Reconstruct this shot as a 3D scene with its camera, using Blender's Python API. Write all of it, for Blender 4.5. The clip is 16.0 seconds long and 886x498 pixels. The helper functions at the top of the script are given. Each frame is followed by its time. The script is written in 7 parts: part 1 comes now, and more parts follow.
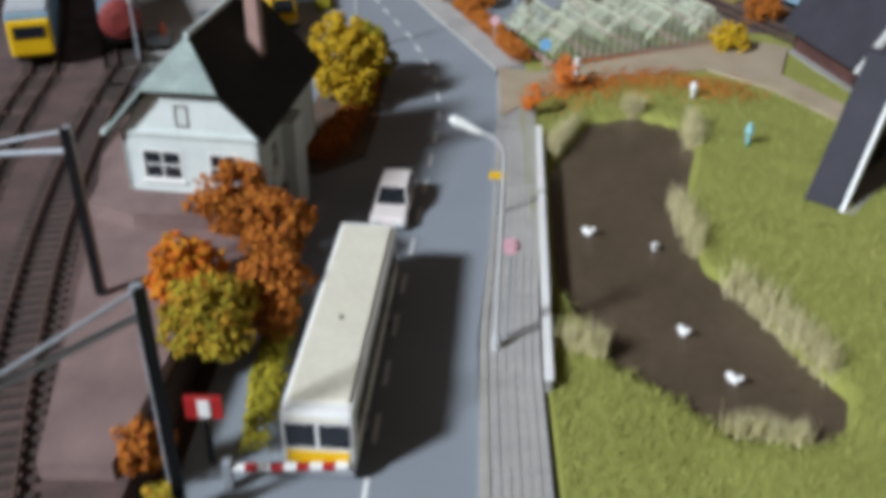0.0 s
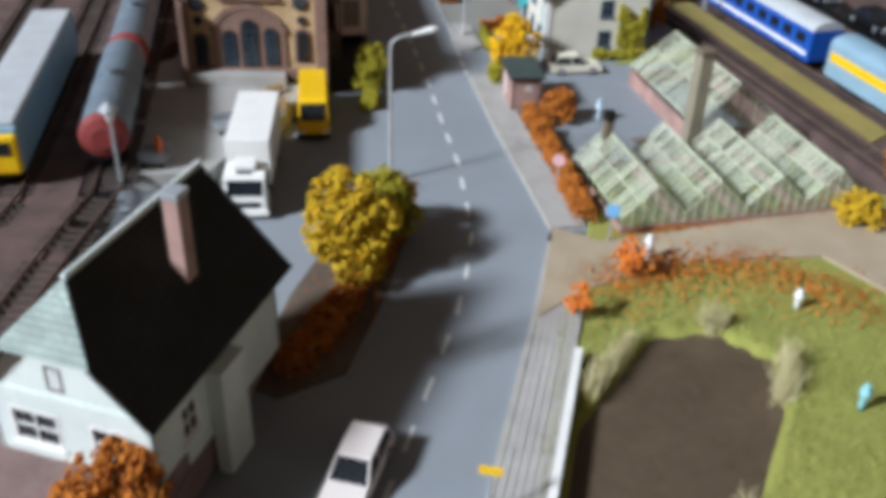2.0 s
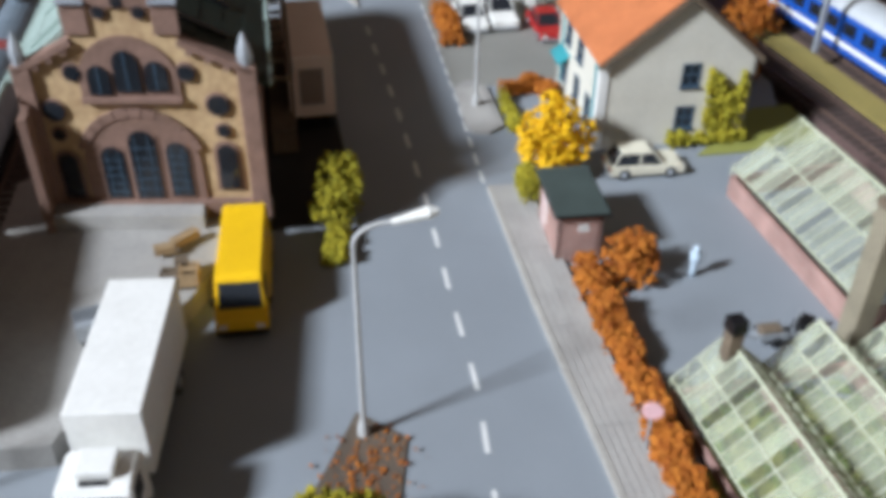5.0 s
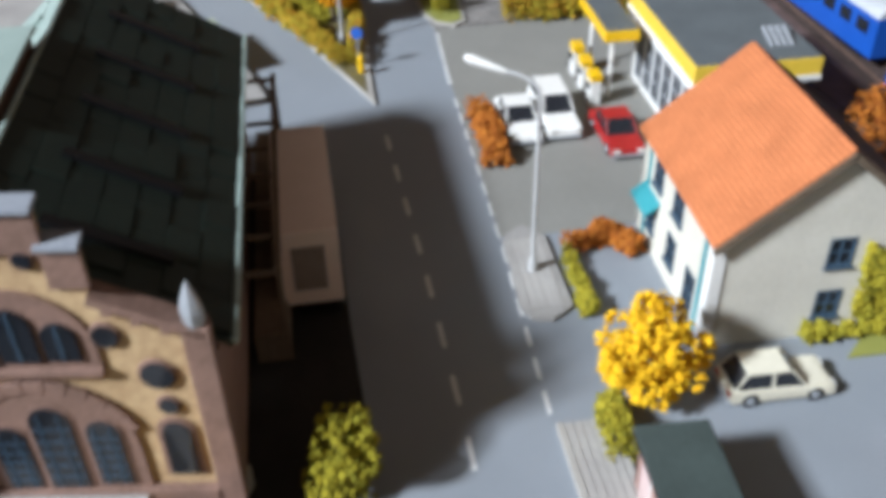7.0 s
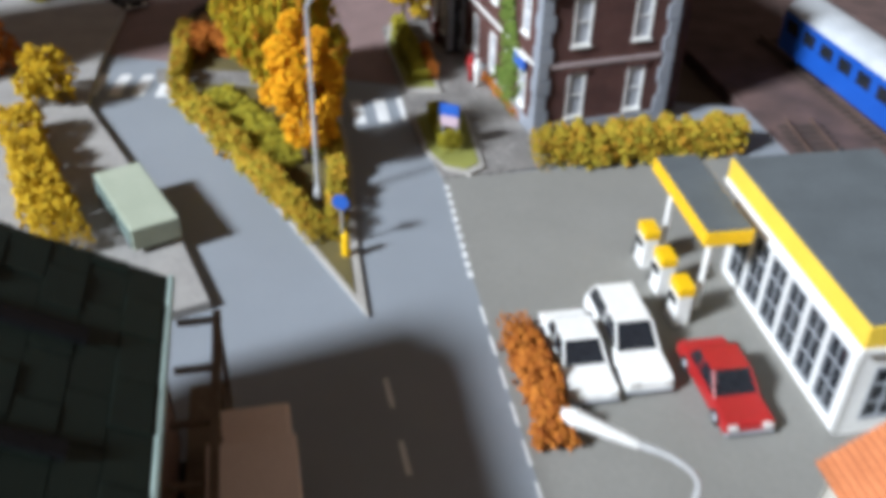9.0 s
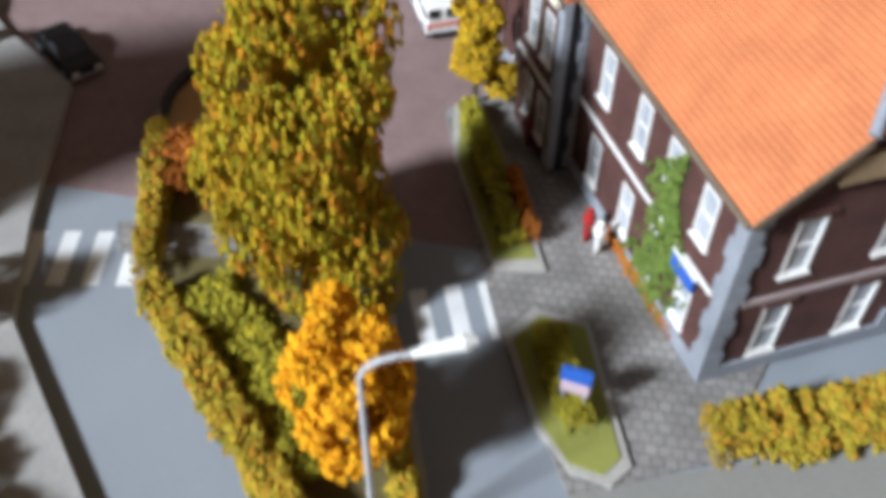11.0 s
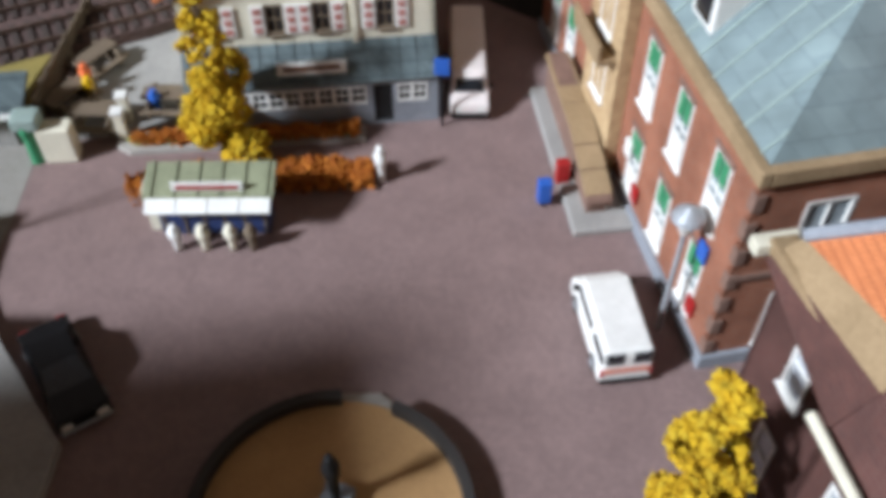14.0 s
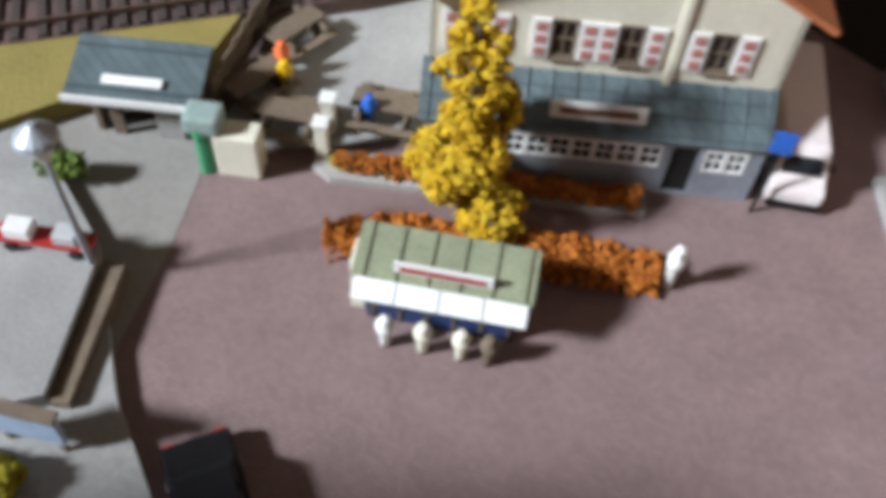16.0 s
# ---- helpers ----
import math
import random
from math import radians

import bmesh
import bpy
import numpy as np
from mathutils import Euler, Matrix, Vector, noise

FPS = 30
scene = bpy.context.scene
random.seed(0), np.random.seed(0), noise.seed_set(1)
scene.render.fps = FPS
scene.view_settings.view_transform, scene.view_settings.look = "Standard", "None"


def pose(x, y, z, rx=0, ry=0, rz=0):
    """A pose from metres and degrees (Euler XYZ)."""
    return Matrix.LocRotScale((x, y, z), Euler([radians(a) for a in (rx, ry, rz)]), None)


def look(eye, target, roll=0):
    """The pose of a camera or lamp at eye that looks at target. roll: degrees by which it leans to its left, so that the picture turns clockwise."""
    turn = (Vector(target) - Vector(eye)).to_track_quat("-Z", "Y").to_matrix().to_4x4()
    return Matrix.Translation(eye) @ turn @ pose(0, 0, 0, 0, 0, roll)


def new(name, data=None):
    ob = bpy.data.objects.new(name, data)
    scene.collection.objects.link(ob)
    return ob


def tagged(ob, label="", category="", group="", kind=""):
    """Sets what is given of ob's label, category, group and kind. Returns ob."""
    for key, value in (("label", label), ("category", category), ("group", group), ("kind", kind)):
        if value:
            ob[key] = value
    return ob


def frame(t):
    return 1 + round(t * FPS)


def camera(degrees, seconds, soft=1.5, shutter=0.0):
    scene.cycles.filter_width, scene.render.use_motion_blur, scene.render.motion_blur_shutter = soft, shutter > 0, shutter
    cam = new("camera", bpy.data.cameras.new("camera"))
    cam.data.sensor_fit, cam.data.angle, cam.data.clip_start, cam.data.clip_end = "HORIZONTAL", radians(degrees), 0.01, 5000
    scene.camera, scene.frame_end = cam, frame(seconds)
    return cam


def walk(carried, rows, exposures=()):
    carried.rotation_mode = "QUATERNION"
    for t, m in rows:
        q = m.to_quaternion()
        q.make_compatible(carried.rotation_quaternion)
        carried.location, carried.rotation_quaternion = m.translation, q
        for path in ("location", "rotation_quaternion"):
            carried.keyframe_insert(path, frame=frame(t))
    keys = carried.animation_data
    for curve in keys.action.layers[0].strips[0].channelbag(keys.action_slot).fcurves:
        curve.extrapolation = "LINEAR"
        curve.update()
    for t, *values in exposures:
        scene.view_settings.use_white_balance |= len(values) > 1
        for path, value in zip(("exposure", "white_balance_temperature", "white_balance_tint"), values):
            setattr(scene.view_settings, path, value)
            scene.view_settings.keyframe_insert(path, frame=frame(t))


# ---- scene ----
cam = camera(51.1, 16.0, soft=6.0, shutter=0.5)
PATH = [
    (0, (0.032, 0.061, 0.26), (0.009, 1.77, -0.779), 0.6),
    (0.5, (0.047, 0.102, 0.298), (-0.031, 1.777, -0.792), 0.2),
    (1, (0.069, 0.166, 0.311), (-0.076, 1.806, -0.824), -1.4),
    (1.5, (0.081, 0.213, 0.313), (-0.135, 1.873, -0.782), -0.4),
    (2, (0.076, 0.254, 0.303), (-0.19, 1.922, -0.768), 2.0),
    (2.5, (0.069, 0.322, 0.299), (-0.159, 1.996, -0.772), 2.0),
    (3, (0.066, 0.377, 0.297), (-0.138, 2.035, -0.802), 2.0),
    (3.5, (0.058, 0.42, 0.292), (-0.145, 2.073, -0.816), 2.3),
    (3.7, (0.046, 0.435, 0.29), (-0.153, 2.097, -0.805), 3.7),
    (5.8, (0.023, 0.622, 0.281), (-0.285, 2.199, -0.91), -1.1),
    (6, (0.022, 0.639, 0.284), (-0.296, 2.217, -0.902), -0.9),
    (6.5, (0.004, 0.681, 0.287), (-0.344, 2.252, -0.901), -1.3),
    (7, (-0.016, 0.738, 0.284), (-0.345, 2.314, -0.903), -1.5),
    (7.5, (-0.022, 0.786, 0.28), (-0.301, 2.36, -0.922), -2.6),
    (8, (-0.055, 0.823, 0.262), (-0.268, 2.457, -0.871), 0.2),
    (8.2, (-0.06, 0.846, 0.265), (-0.273, 2.488, -0.857), 0.8),
    (10.3, (-0.15, 1.125, 0.286), (-0.386, 2.559, -1.088), 1.1),
    (10.5, (-0.157, 1.155, 0.294), (-0.388, 2.549, -1.121), 1.1),
    (11, (-0.174, 1.222, 0.304), (-0.389, 2.564, -1.163), 0.9),
    (11.5, (-0.21, 1.252, 0.302), (-0.363, 2.633, -1.136), 2.9),
    (12, (-0.233, 1.292, 0.307), (-0.322, 2.693, -1.118), 3.9),
    (12.5, (-0.212, 1.347, 0.314), (-0.391, 2.705, -1.143), 0.8),
    (13, (-0.233, 1.395, 0.31), (-0.511, 2.72, -1.162), -0.5),
    (13.5, (-0.247, 1.436, 0.309), (-0.598, 2.715, -1.187), 0.0),
    (14, (-0.254, 1.459, 0.289), (-0.639, 2.732, -1.204), -0.4),
    (14.5, (-0.274, 1.482, 0.277), (-0.673, 2.767, -1.203), 1.0),
    (15, (-0.298, 1.506, 0.262), (-0.74, 2.755, -1.237), 2.1),
    (15.5, (-0.328, 1.527, 0.257), (-0.81, 2.703, -1.288), 3.4),
    (16, (-0.362, 1.55, 0.243), (-0.847, 2.637, -1.364), 4.4),
]
EXPOSURES = [(0, -0.84), (1, -0.8), (1.5, -0.68), (2.5, -0.42), (3.5, -0.52), (6, -0.4), (8, -0.27), (10.5, -0.27), (11.5, -0.32), (12.5, -0.52), (13.5, -0.5), (14.5, -0.43), (16, -0.33)]
walk(cam, [(t, look(eye, target, roll)) for t, eye, target, roll in PATH], exposures=EXPOSURES)

# ---- world and light: a room with one window, low daylight from its near left ----
U = 0.01  # plan numbers below are centimetres
world = bpy.data.worlds.new("sky")
scene.world = world
world.use_nodes = True
sky = world.node_tree.nodes.new("ShaderNodeTexSky")
sky.sky_type, sky.sun_disc, sky.sun_elevation, sky.sun_rotation = "NISHITA", False, radians(38), radians(236)
world.node_tree.links.new(sky.outputs[0], world.node_tree.nodes["Background"].inputs[0])
world.node_tree.nodes["Background"].inputs[1].default_value = 0.1
scene.view_settings.exposure = 0.0
WINDOW = Vector((-9.21, -6.82, 8.45))
daylight = bpy.data.lights.new("window_daylight", "AREA")
daylight.shape, daylight.size, daylight.size_y, daylight.energy, daylight.color = "RECTANGLE", 1.7, 1.7, 6900, (0.8, 0.88, 1.0)
lamp = new("window_daylight", daylight)
lamp.matrix_world = look(WINDOW, (-0.15, 1.0, 0.0))

# ---- materials ----
def mat(name, col, col2=None, rough=0.7, metal=0.0, fine=6.0, coarse=0.5, bump=0.15, amount=0.5, island=None, trans=0.0, spec=0.4):
    """Two scales of mottling in cm, a fine bump; island: more colours spread by piece."""
    m = bpy.data.materials.new(name)
    m.use_nodes = True
    n, l = m.node_tree.nodes, m.node_tree.links
    b = n["Principled BSDF"]
    b.inputs["Roughness"].default_value, b.inputs["Metallic"].default_value = rough, metal
    b.inputs["Specular IOR Level"].default_value = spec
    b.inputs["Transmission Weight"].default_value = trans
    if col2 is None:
        col2 = tuple(c * 0.72 for c in col)
    co = n.new("ShaderNodeTexCoord")
    mp = n.new("ShaderNodeMapping")
    mp.inputs["Scale"].default_value = (100, 100, 100)
    l.new(co.outputs["Object"], mp.inputs[0])
    n1, n2 = n.new("ShaderNodeTexNoise"), n.new("ShaderNodeTexNoise")
    n1.inputs["Scale"].default_value, n2.inputs["Scale"].default_value = coarse, fine
    n1.inputs["Detail"].default_value, n2.inputs["Detail"].default_value = 3, 4
    l.new(mp.outputs[0], n1.inputs[0]), l.new(mp.outputs[0], n2.inputs[0])
    mixv = n.new("ShaderNodeMath")
    mixv.operation = "ADD"
    l.new(n1.outputs["Fac"], mixv.inputs[0]), l.new(n2.outputs["Fac"], mixv.inputs[1])
    rng = n.new("ShaderNodeMapRange")
    rng.inputs["From Min"].default_value, rng.inputs["From Max"].default_value = 1 - amount * 0.6, 1 + amount * 0.6
    l.new(mixv.outputs[0], rng.inputs["Value"])
    mx = n.new("ShaderNodeMix")
    mx.data_type = "RGBA"
    mx.inputs[6].default_value, mx.inputs[7].default_value = (*col2, 1), (*col, 1)
    l.new(rng.outputs[0], mx.inputs[0])
    out = mx.outputs[2]
    if island:
        geo, ramp = n.new("ShaderNodeNewGeometry"), n.new("ShaderNodeValToRGB")
        e = ramp.color_ramp.elements
        while len(e) < len(island):
            e.new(0.5)
        for k, c in enumerate(island):
            e[k].position, e[k].color = k / (len(island) - 1), (*c, 1)
        l.new(geo.outputs["Random Per Island"], ramp.inputs[0])
        m2 = n.new("ShaderNodeMix")
        m2.data_type = "RGBA"
        m2.inputs[0].default_value = 0.75
        l.new(out, m2.inputs[6]), l.new(ramp.outputs[0], m2.inputs[7])
        out = m2.outputs[2]
    l.new(out, b.inputs["Base Color"])
    if bump:
        bp = n.new("ShaderNodeBump")
        bp.inputs["Strength"].default_value, bp.inputs["Distance"].default_value = bump, 0.0006
        l.new(n2.outputs["Fac"], bp.inputs["Height"])
        l.new(bp.outputs[0], b.inputs["Normal"])
    return m


def brickmat(name, col, col2, mortar, w=0.29, h=0.09, joint=0.012, bump=0.5, rough=0.8, swap=True, mottle=(0.72, 1.15)):
    """Courses of brick or tile: a brick texture over the wall's own length and height."""
    m = bpy.data.materials.new(name)
    m.use_nodes = True
    n, l = m.node_tree.nodes, m.node_tree.links
    b = n["Principled BSDF"]
    b.inputs["Roughness"].default_value = rough
    b.inputs["Specular IOR Level"].default_value = 0.3
    co, sep, comb = n.new("ShaderNodeTexCoord"), n.new("ShaderNodeSeparateXYZ"), n.new("ShaderNodeCombineXYZ")
    add = n.new("ShaderNodeMath")
    l.new(co.outputs["Object"], sep.inputs[0])
    l.new(sep.outputs[0], add.inputs[0]), l.new(sep.outputs[1], add.inputs[1])
    if swap:
        l.new(add.outputs[0], comb.inputs[0]), l.new(sep.outputs[2], comb.inputs[1])
    else:
        l.new(sep.outputs[0], comb.inputs[0]), l.new(sep.outputs[1], comb.inputs[1])
    br = n.new("ShaderNodeTexBrick")
    br.inputs["Color1"].default_value, br.inputs["Color2"].default_value, br.inputs["Mortar"].default_value = (*col, 1), (*col2, 1), (*mortar, 1)
    br.inputs["Scale"].default_value, br.inputs["Mortar Size"].default_value = 100, joint
    br.inputs["Brick Width"].default_value, br.inputs["Row Height"].default_value = w, h
    l.new(comb.outputs[0], br.inputs[0])
    nz = n.new("ShaderNodeTexNoise")
    nz.inputs["Scale"].default_value, nz.inputs["Detail"].default_value = 60, 5
    l.new(co.outputs["Object"], nz.inputs[0])
    rng = n.new("ShaderNodeMapRange")
    rng.inputs["From Min"].default_value, rng.inputs["From Max"].default_value = 0.3, 0.7
    rng.inputs["To Min"].default_value, rng.inputs["To Max"].default_value = mottle
    l.new(nz.outputs["Fac"], rng.inputs["Value"])
    mul = n.new("ShaderNodeMix")
    mul.data_type, mul.blend_type = "RGBA", "MULTIPLY"
    mul.inputs[0].default_value = 1.0
    l.new(br.outputs["Color"], mul.inputs[6]), l.new(rng.outputs[0], mul.inputs[7])
    l.new(mul.outputs[2], b.inputs["Base Color"])
    bp = n.new("ShaderNodeBump")
    bp.inputs["Strength"].default_value, bp.inputs["Distance"].default_value, bp.invert = bump, 0.0005, True
    l.new(br.outputs["Fac"], bp.inputs["Height"])
    l.new(bp.outputs[0], b.inputs["Normal"])
    return m


def glassmat(name, col, alpha=0.3, rough=0.15):
    m = bpy.data.materials.new(name)
    m.use_nodes = True
    n, l = m.node_tree.nodes, m.node_tree.links
    b = n["Principled BSDF"]
    b.inputs["Base Color"].default_value, b.inputs["Roughness"].default_value, b.inputs["Alpha"].default_value = (*col, 1), rough, alpha
    nz, rng = n.new("ShaderNodeTexNoise"), n.new("ShaderNodeMapRange")
    nz.inputs["Scale"].default_value = 90
    rng.inputs["To Min"].default_value, rng.inputs["To Max"].default_value = max(0, alpha - 0.2), min(1, alpha + 0.2)
    info, add = n.new("ShaderNodeObjectInfo"), n.new("ShaderNodeMath")
    add.operation, add.inputs[2].default_value = "MULTIPLY_ADD", -0.1
    add.inputs[1].default_value = 0.9
    half = n.new("ShaderNodeMath")
    half.operation = "ADD"
    l.new(info.outputs["Random"], add.inputs[0])
    l.new(nz.outputs["Fac"], half.inputs[0]), l.new(add.outputs[0], half.inputs[1])
    rng.inputs["From Min"].default_value, rng.inputs["From Max"].default_value = 0.3, 1.3
    l.new(half.outputs[0], rng.inputs["Value"]), l.new(rng.outputs[0], b.inputs["Alpha"])
    return m


ASPHALT = mat("asphalt", (0.255, 0.28, 0.305), (0.2, 0.218, 0.235), 0.75, fine=9, coarse=0.16, bump=0.25, amount=0.8)
APRON = mat("apron_concrete", (0.25, 0.245, 0.22), (0.19, 0.185, 0.165), 0.8, fine=5, coarse=0.2, amount=0.8)
PLAZA = brickmat("plaza_setts", (0.265, 0.18, 0.168), (0.22, 0.15, 0.14), (0.17, 0.118, 0.11), w=0.17, h=0.17, joint=0.014, bump=0.35, swap=False, mottle=(0.9, 1.07))
PAVING = mat("paving_grey", (0.36, 0.345, 0.32), (0.25, 0.24, 0.225), 0.8, fine=7, coarse=0.4)
PLANKST = mat("pale_weathered_planks", (0.42, 0.4, 0.37), (0.31, 0.295, 0.275), 0.85, fine=7, coarse=0.5, bump=0.3)
# near-black ground colour that stands in for deep shade
SHADE_GROUND = mat("shade_dark_ground", (0.03, 0.026, 0.022), (0.015, 0.013, 0.011), 0.95, fine=8, coarse=0.4, bump=0.5)
KERB = mat("kerb_stone", (0.42, 0.4, 0.36), (0.3, 0.28, 0.25), 0.8)
LINE = mat("road_paint", (0.75, 0.75, 0.73), (0.5, 0.5, 0.49), 0.7, fine=14)
EARTH = mat("earth", (0.14, 0.105, 0.075), (0.08, 0.06, 0.045), 0.95, fine=8, coarse=0.3, bump=0.6)
BALLAST = mat("ballast", (0.15, 0.09, 0.078), (0.055, 0.038, 0.034), 0.95, fine=11, coarse=0.5, bump=0.9)
TERRACE = mat("pinkish_gravel", (0.27, 0.18, 0.16), (0.15, 0.1, 0.09), 0.95, fine=10, coarse=0.4, bump=0.6)
SANDY = mat("sandy_path", (0.42, 0.34, 0.24), (0.3, 0.23, 0.15), 0.95, fine=9, coarse=0.3, bump=0.5)
SAND = mat("ring_sand", (0.5, 0.3, 0.13), (0.4, 0.23, 0.1), 0.95, fine=8, coarse=0.5, bump=0.4)
GRASS = mat("flocked_grass", (0.30, 0.30, 0.07), (0.20, 0.21, 0.045), 0.95, fine=8, coarse=0.25, bump=0.9, amount=0.9)
DRYGRASS = mat("dry_verge", (0.33, 0.25, 0.07), (0.19, 0.16, 0.045), 0.95, fine=6, coarse=0.4, bump=0.9, amount=0.9)
BLADE = mat("grass_blades", (0.32, 0.33, 0.08), (0.24, 0.25, 0.05), 0.9, island=[(0.2, 0.22, 0.04), (0.31, 0.33, 0.08), (0.4, 0.37, 0.12)], bump=0)
REED = mat("dry_reed", (0.62, 0.55, 0.32), (0.45, 0.38, 0.18), 0.9, island=[(0.4, 0.36, 0.14), (0.62, 0.55, 0.3), (0.72, 0.66, 0.42)], bump=0)
WATER = mat("brown_pond", (0.105, 0.075, 0.05), (0.075, 0.055, 0.035), 0.32, fine=2, coarse=0.3, bump=0.12, spec=0.35)
WHITE = mat("white_paint", (0.8, 0.79, 0.75), (0.7, 0.69, 0.65), 0.45, fine=4, bump=0.03)
CREAM = mat("cream_paint", (0.72, 0.68, 0.54), (0.62, 0.58, 0.46), 0.6, fine=4, bump=0.05)
YELLOW = mat("yellow_paint", (0.85, 0.52, 0.01), (0.72, 0.42, 0.008), 0.35, bump=0.02)
RED = mat("red_paint", (0.42, 0.022, 0.022), (0.3, 0.016, 0.016), 0.4, bump=0.02)
BLUE = mat("blue_paint", (0.03, 0.13, 0.5), (0.02, 0.09, 0.38), 0.4, bump=0.02)
ORANGE = mat("orange_paint", (0.8, 0.18, 0.05), (0.65, 0.13, 0.04), 0.6)
BLACK = mat("black_paint", (0.012, 0.012, 0.013), (0.008, 0.008, 0.009), 0.22, bump=0.02, spec=0.25)
DARK = mat("dark_void", (0.012, 0.011, 0.011), None, 0.8)
GLASS = mat("dark_window_glass", (0.02, 0.024, 0.03), (0.012, 0.014, 0.018), 0.08, bump=0, spec=0.6)
RUBBER = mat("tyre_rubber", (0.018, 0.018, 0.018), None, 0.8)
STEEL = mat("grey_steel", (0.42, 0.44, 0.46), (0.3, 0.32, 0.34), 0.45, metal=0.3)
LAMPGREY = mat("lamp_grey", (0.5, 0.5, 0.49), (0.38, 0.38, 0.37), 0.5)
OPAL = mat("opal_plastic", (0.8, 0.79, 0.74), None, 0.35, bump=0)
WOOD = mat("weathered_wood", (0.2, 0.15, 0.1), (0.11, 0.08, 0.055), 0.85, fine=5)
BARK = mat("bark", (0.12, 0.09, 0.065), (0.07, 0.05, 0.035), 0.95, bump=0.8)
RAIL = mat("rusty_rail", (0.2, 0.13, 0.1), (0.11, 0.07, 0.055), 0.55, metal=0.4)
SLEEPER = mat("sleeper", (0.07, 0.05, 0.042), (0.045, 0.033, 0.028), 0.9)
def foliage(name, cols):
    return mat(name, cols[1], cols[0], 0.95, fine=9, coarse=1.2, bump=0.5, island=cols, spec=0.15)
F_GOLD = foliage("gold_foliage", [(0.3, 0.17, 0.012), (0.55, 0.33, 0.015), (0.62, 0.42, 0.03), (0.42, 0.3, 0.03)])
F_YELLOW = foliage("yellow_foliage", [(0.5, 0.26, 0.008), (0.8, 0.46, 0.012), (0.85, 0.55, 0.03), (0.7, 0.36, 0.01)])
F_OLIVE = foliage("olive_foliage", [(0.14, 0.13, 0.015), (0.3, 0.26, 0.025), (0.42, 0.34, 0.03), (0.2, 0.19, 0.02)])
F_MIX = foliage("green_gold_foliage", [(0.17, 0.15, 0.018), (0.34, 0.26, 0.025), (0.44, 0.3, 0.03), (0.46, 0.19, 0.02), (0.24, 0.21, 0.02)])
F_TALL = foliage("tall_tree_foliage", [(0.2, 0.19, 0.015), (0.4, 0.33, 0.02), (0.56, 0.36, 0.02), (0.62, 0.2, 0.02), (0.3, 0.28, 0.02), (0.6, 0.3, 0.02)])
F_RUST = foliage("rust_foliage", [(0.2, 0.05, 0.012), (0.42, 0.13, 0.02), (0.52, 0.19, 0.03), (0.3, 0.1, 0.02)])
F_FIRE = foliage("fire_foliage", [(0.5, 0.12, 0.02), (0.7, 0.2, 0.03), (0.75, 0.26, 0.05)])
F_ORANGE = foliage("orange_foliage", [(0.6, 0.24, 0.01), (0.8, 0.38, 0.015), (0.82, 0.45, 0.02), (0.7, 0.3, 0.01)])
F_GREEN = foliage("ivy_foliage", [(0.07, 0.11, 0.02), (0.12, 0.18, 0.035), (0.17, 0.22, 0.05), (0.09, 0.13, 0.03)])
TOWNROOF = brickmat("seamed_zinc", (0.22, 0.28, 0.28), (0.19, 0.245, 0.25), (0.15, 0.19, 0.2), w=0.9, h=0.7, joint=0.015, bump=0.3, rough=0.5)
SLABS = brickmat("paving_slabs", (0.27, 0.255, 0.235), (0.22, 0.205, 0.19), (0.12, 0.112, 0.105), w=0.5, h=0.5, joint=0.03, bump=0.4, swap=False)
NAVY = mat("navy_frame", (0.05, 0.09, 0.13), (0.035, 0.065, 0.1), 0.6)
BRICK = brickmat("red_brick", (0.36, 0.13, 0.07), (0.29, 0.1, 0.055), (0.3, 0.17, 0.12))
DKBRICK = brickmat("dark_brick", (0.1, 0.038, 0.03), (0.075, 0.03, 0.025), (0.12, 0.066, 0.055))
PINKBRICK = brickmat("pink_brick", (0.42, 0.24, 0.2), (0.36, 0.2, 0.17), (0.38, 0.28, 0.24))
SANDSTONE = mat("pink_sandstone", (0.25, 0.15, 0.115), (0.16, 0.095, 0.07), 0.85, fine=5, coarse=0.8)
PLASTER = mat("stained_plaster", (0.62, 0.45, 0.25), (0.3, 0.18, 0.09), 0.85, fine=3, coarse=0.7, amount=0.8)
HOUSEWHITE = mat("offwhite_render", (0.66, 0.63, 0.54), (0.55, 0.52, 0.44), 0.85, fine=5)
MINTWHITE = mat("mint_white_boards", (0.66, 0.7, 0.66), (0.52, 0.57, 0.53), 0.7)
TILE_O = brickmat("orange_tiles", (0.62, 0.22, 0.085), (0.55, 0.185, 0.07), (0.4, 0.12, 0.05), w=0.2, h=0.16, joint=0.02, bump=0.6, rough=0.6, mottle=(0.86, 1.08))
# one tiled roof in two tones: its shaded slope, then its lit slope
TILE_SHADE = brickmat("shaded_tiles", (0.022, 0.023, 0.02), (0.016, 0.017, 0.015), (0.01, 0.01, 0.01), w=0.22, h=0.2, joint=0.02, bump=0.5, rough=0.7)
TILE_LIT = brickmat("lit_mint_tiles", (0.36, 0.42, 0.38), (0.3, 0.36, 0.33), (0.2, 0.25, 0.22), w=0.25, h=0.22, joint=0.02, bump=0.6)
# dark copy of the orange tiles for the slope in shade
TILE_O_SHADE = brickmat("shaded_orange_tiles", (0.1, 0.055, 0.04), (0.08, 0.045, 0.03), (0.04, 0.025, 0.02), w=0.22, h=0.2, joint=0.02)
SLATE = brickmat("green_slate", (0.12, 0.155, 0.16), (0.1, 0.13, 0.135), (0.06, 0.08, 0.085), w=0.5, h=0.4, joint=0.02, bump=0.4, rough=0.6)
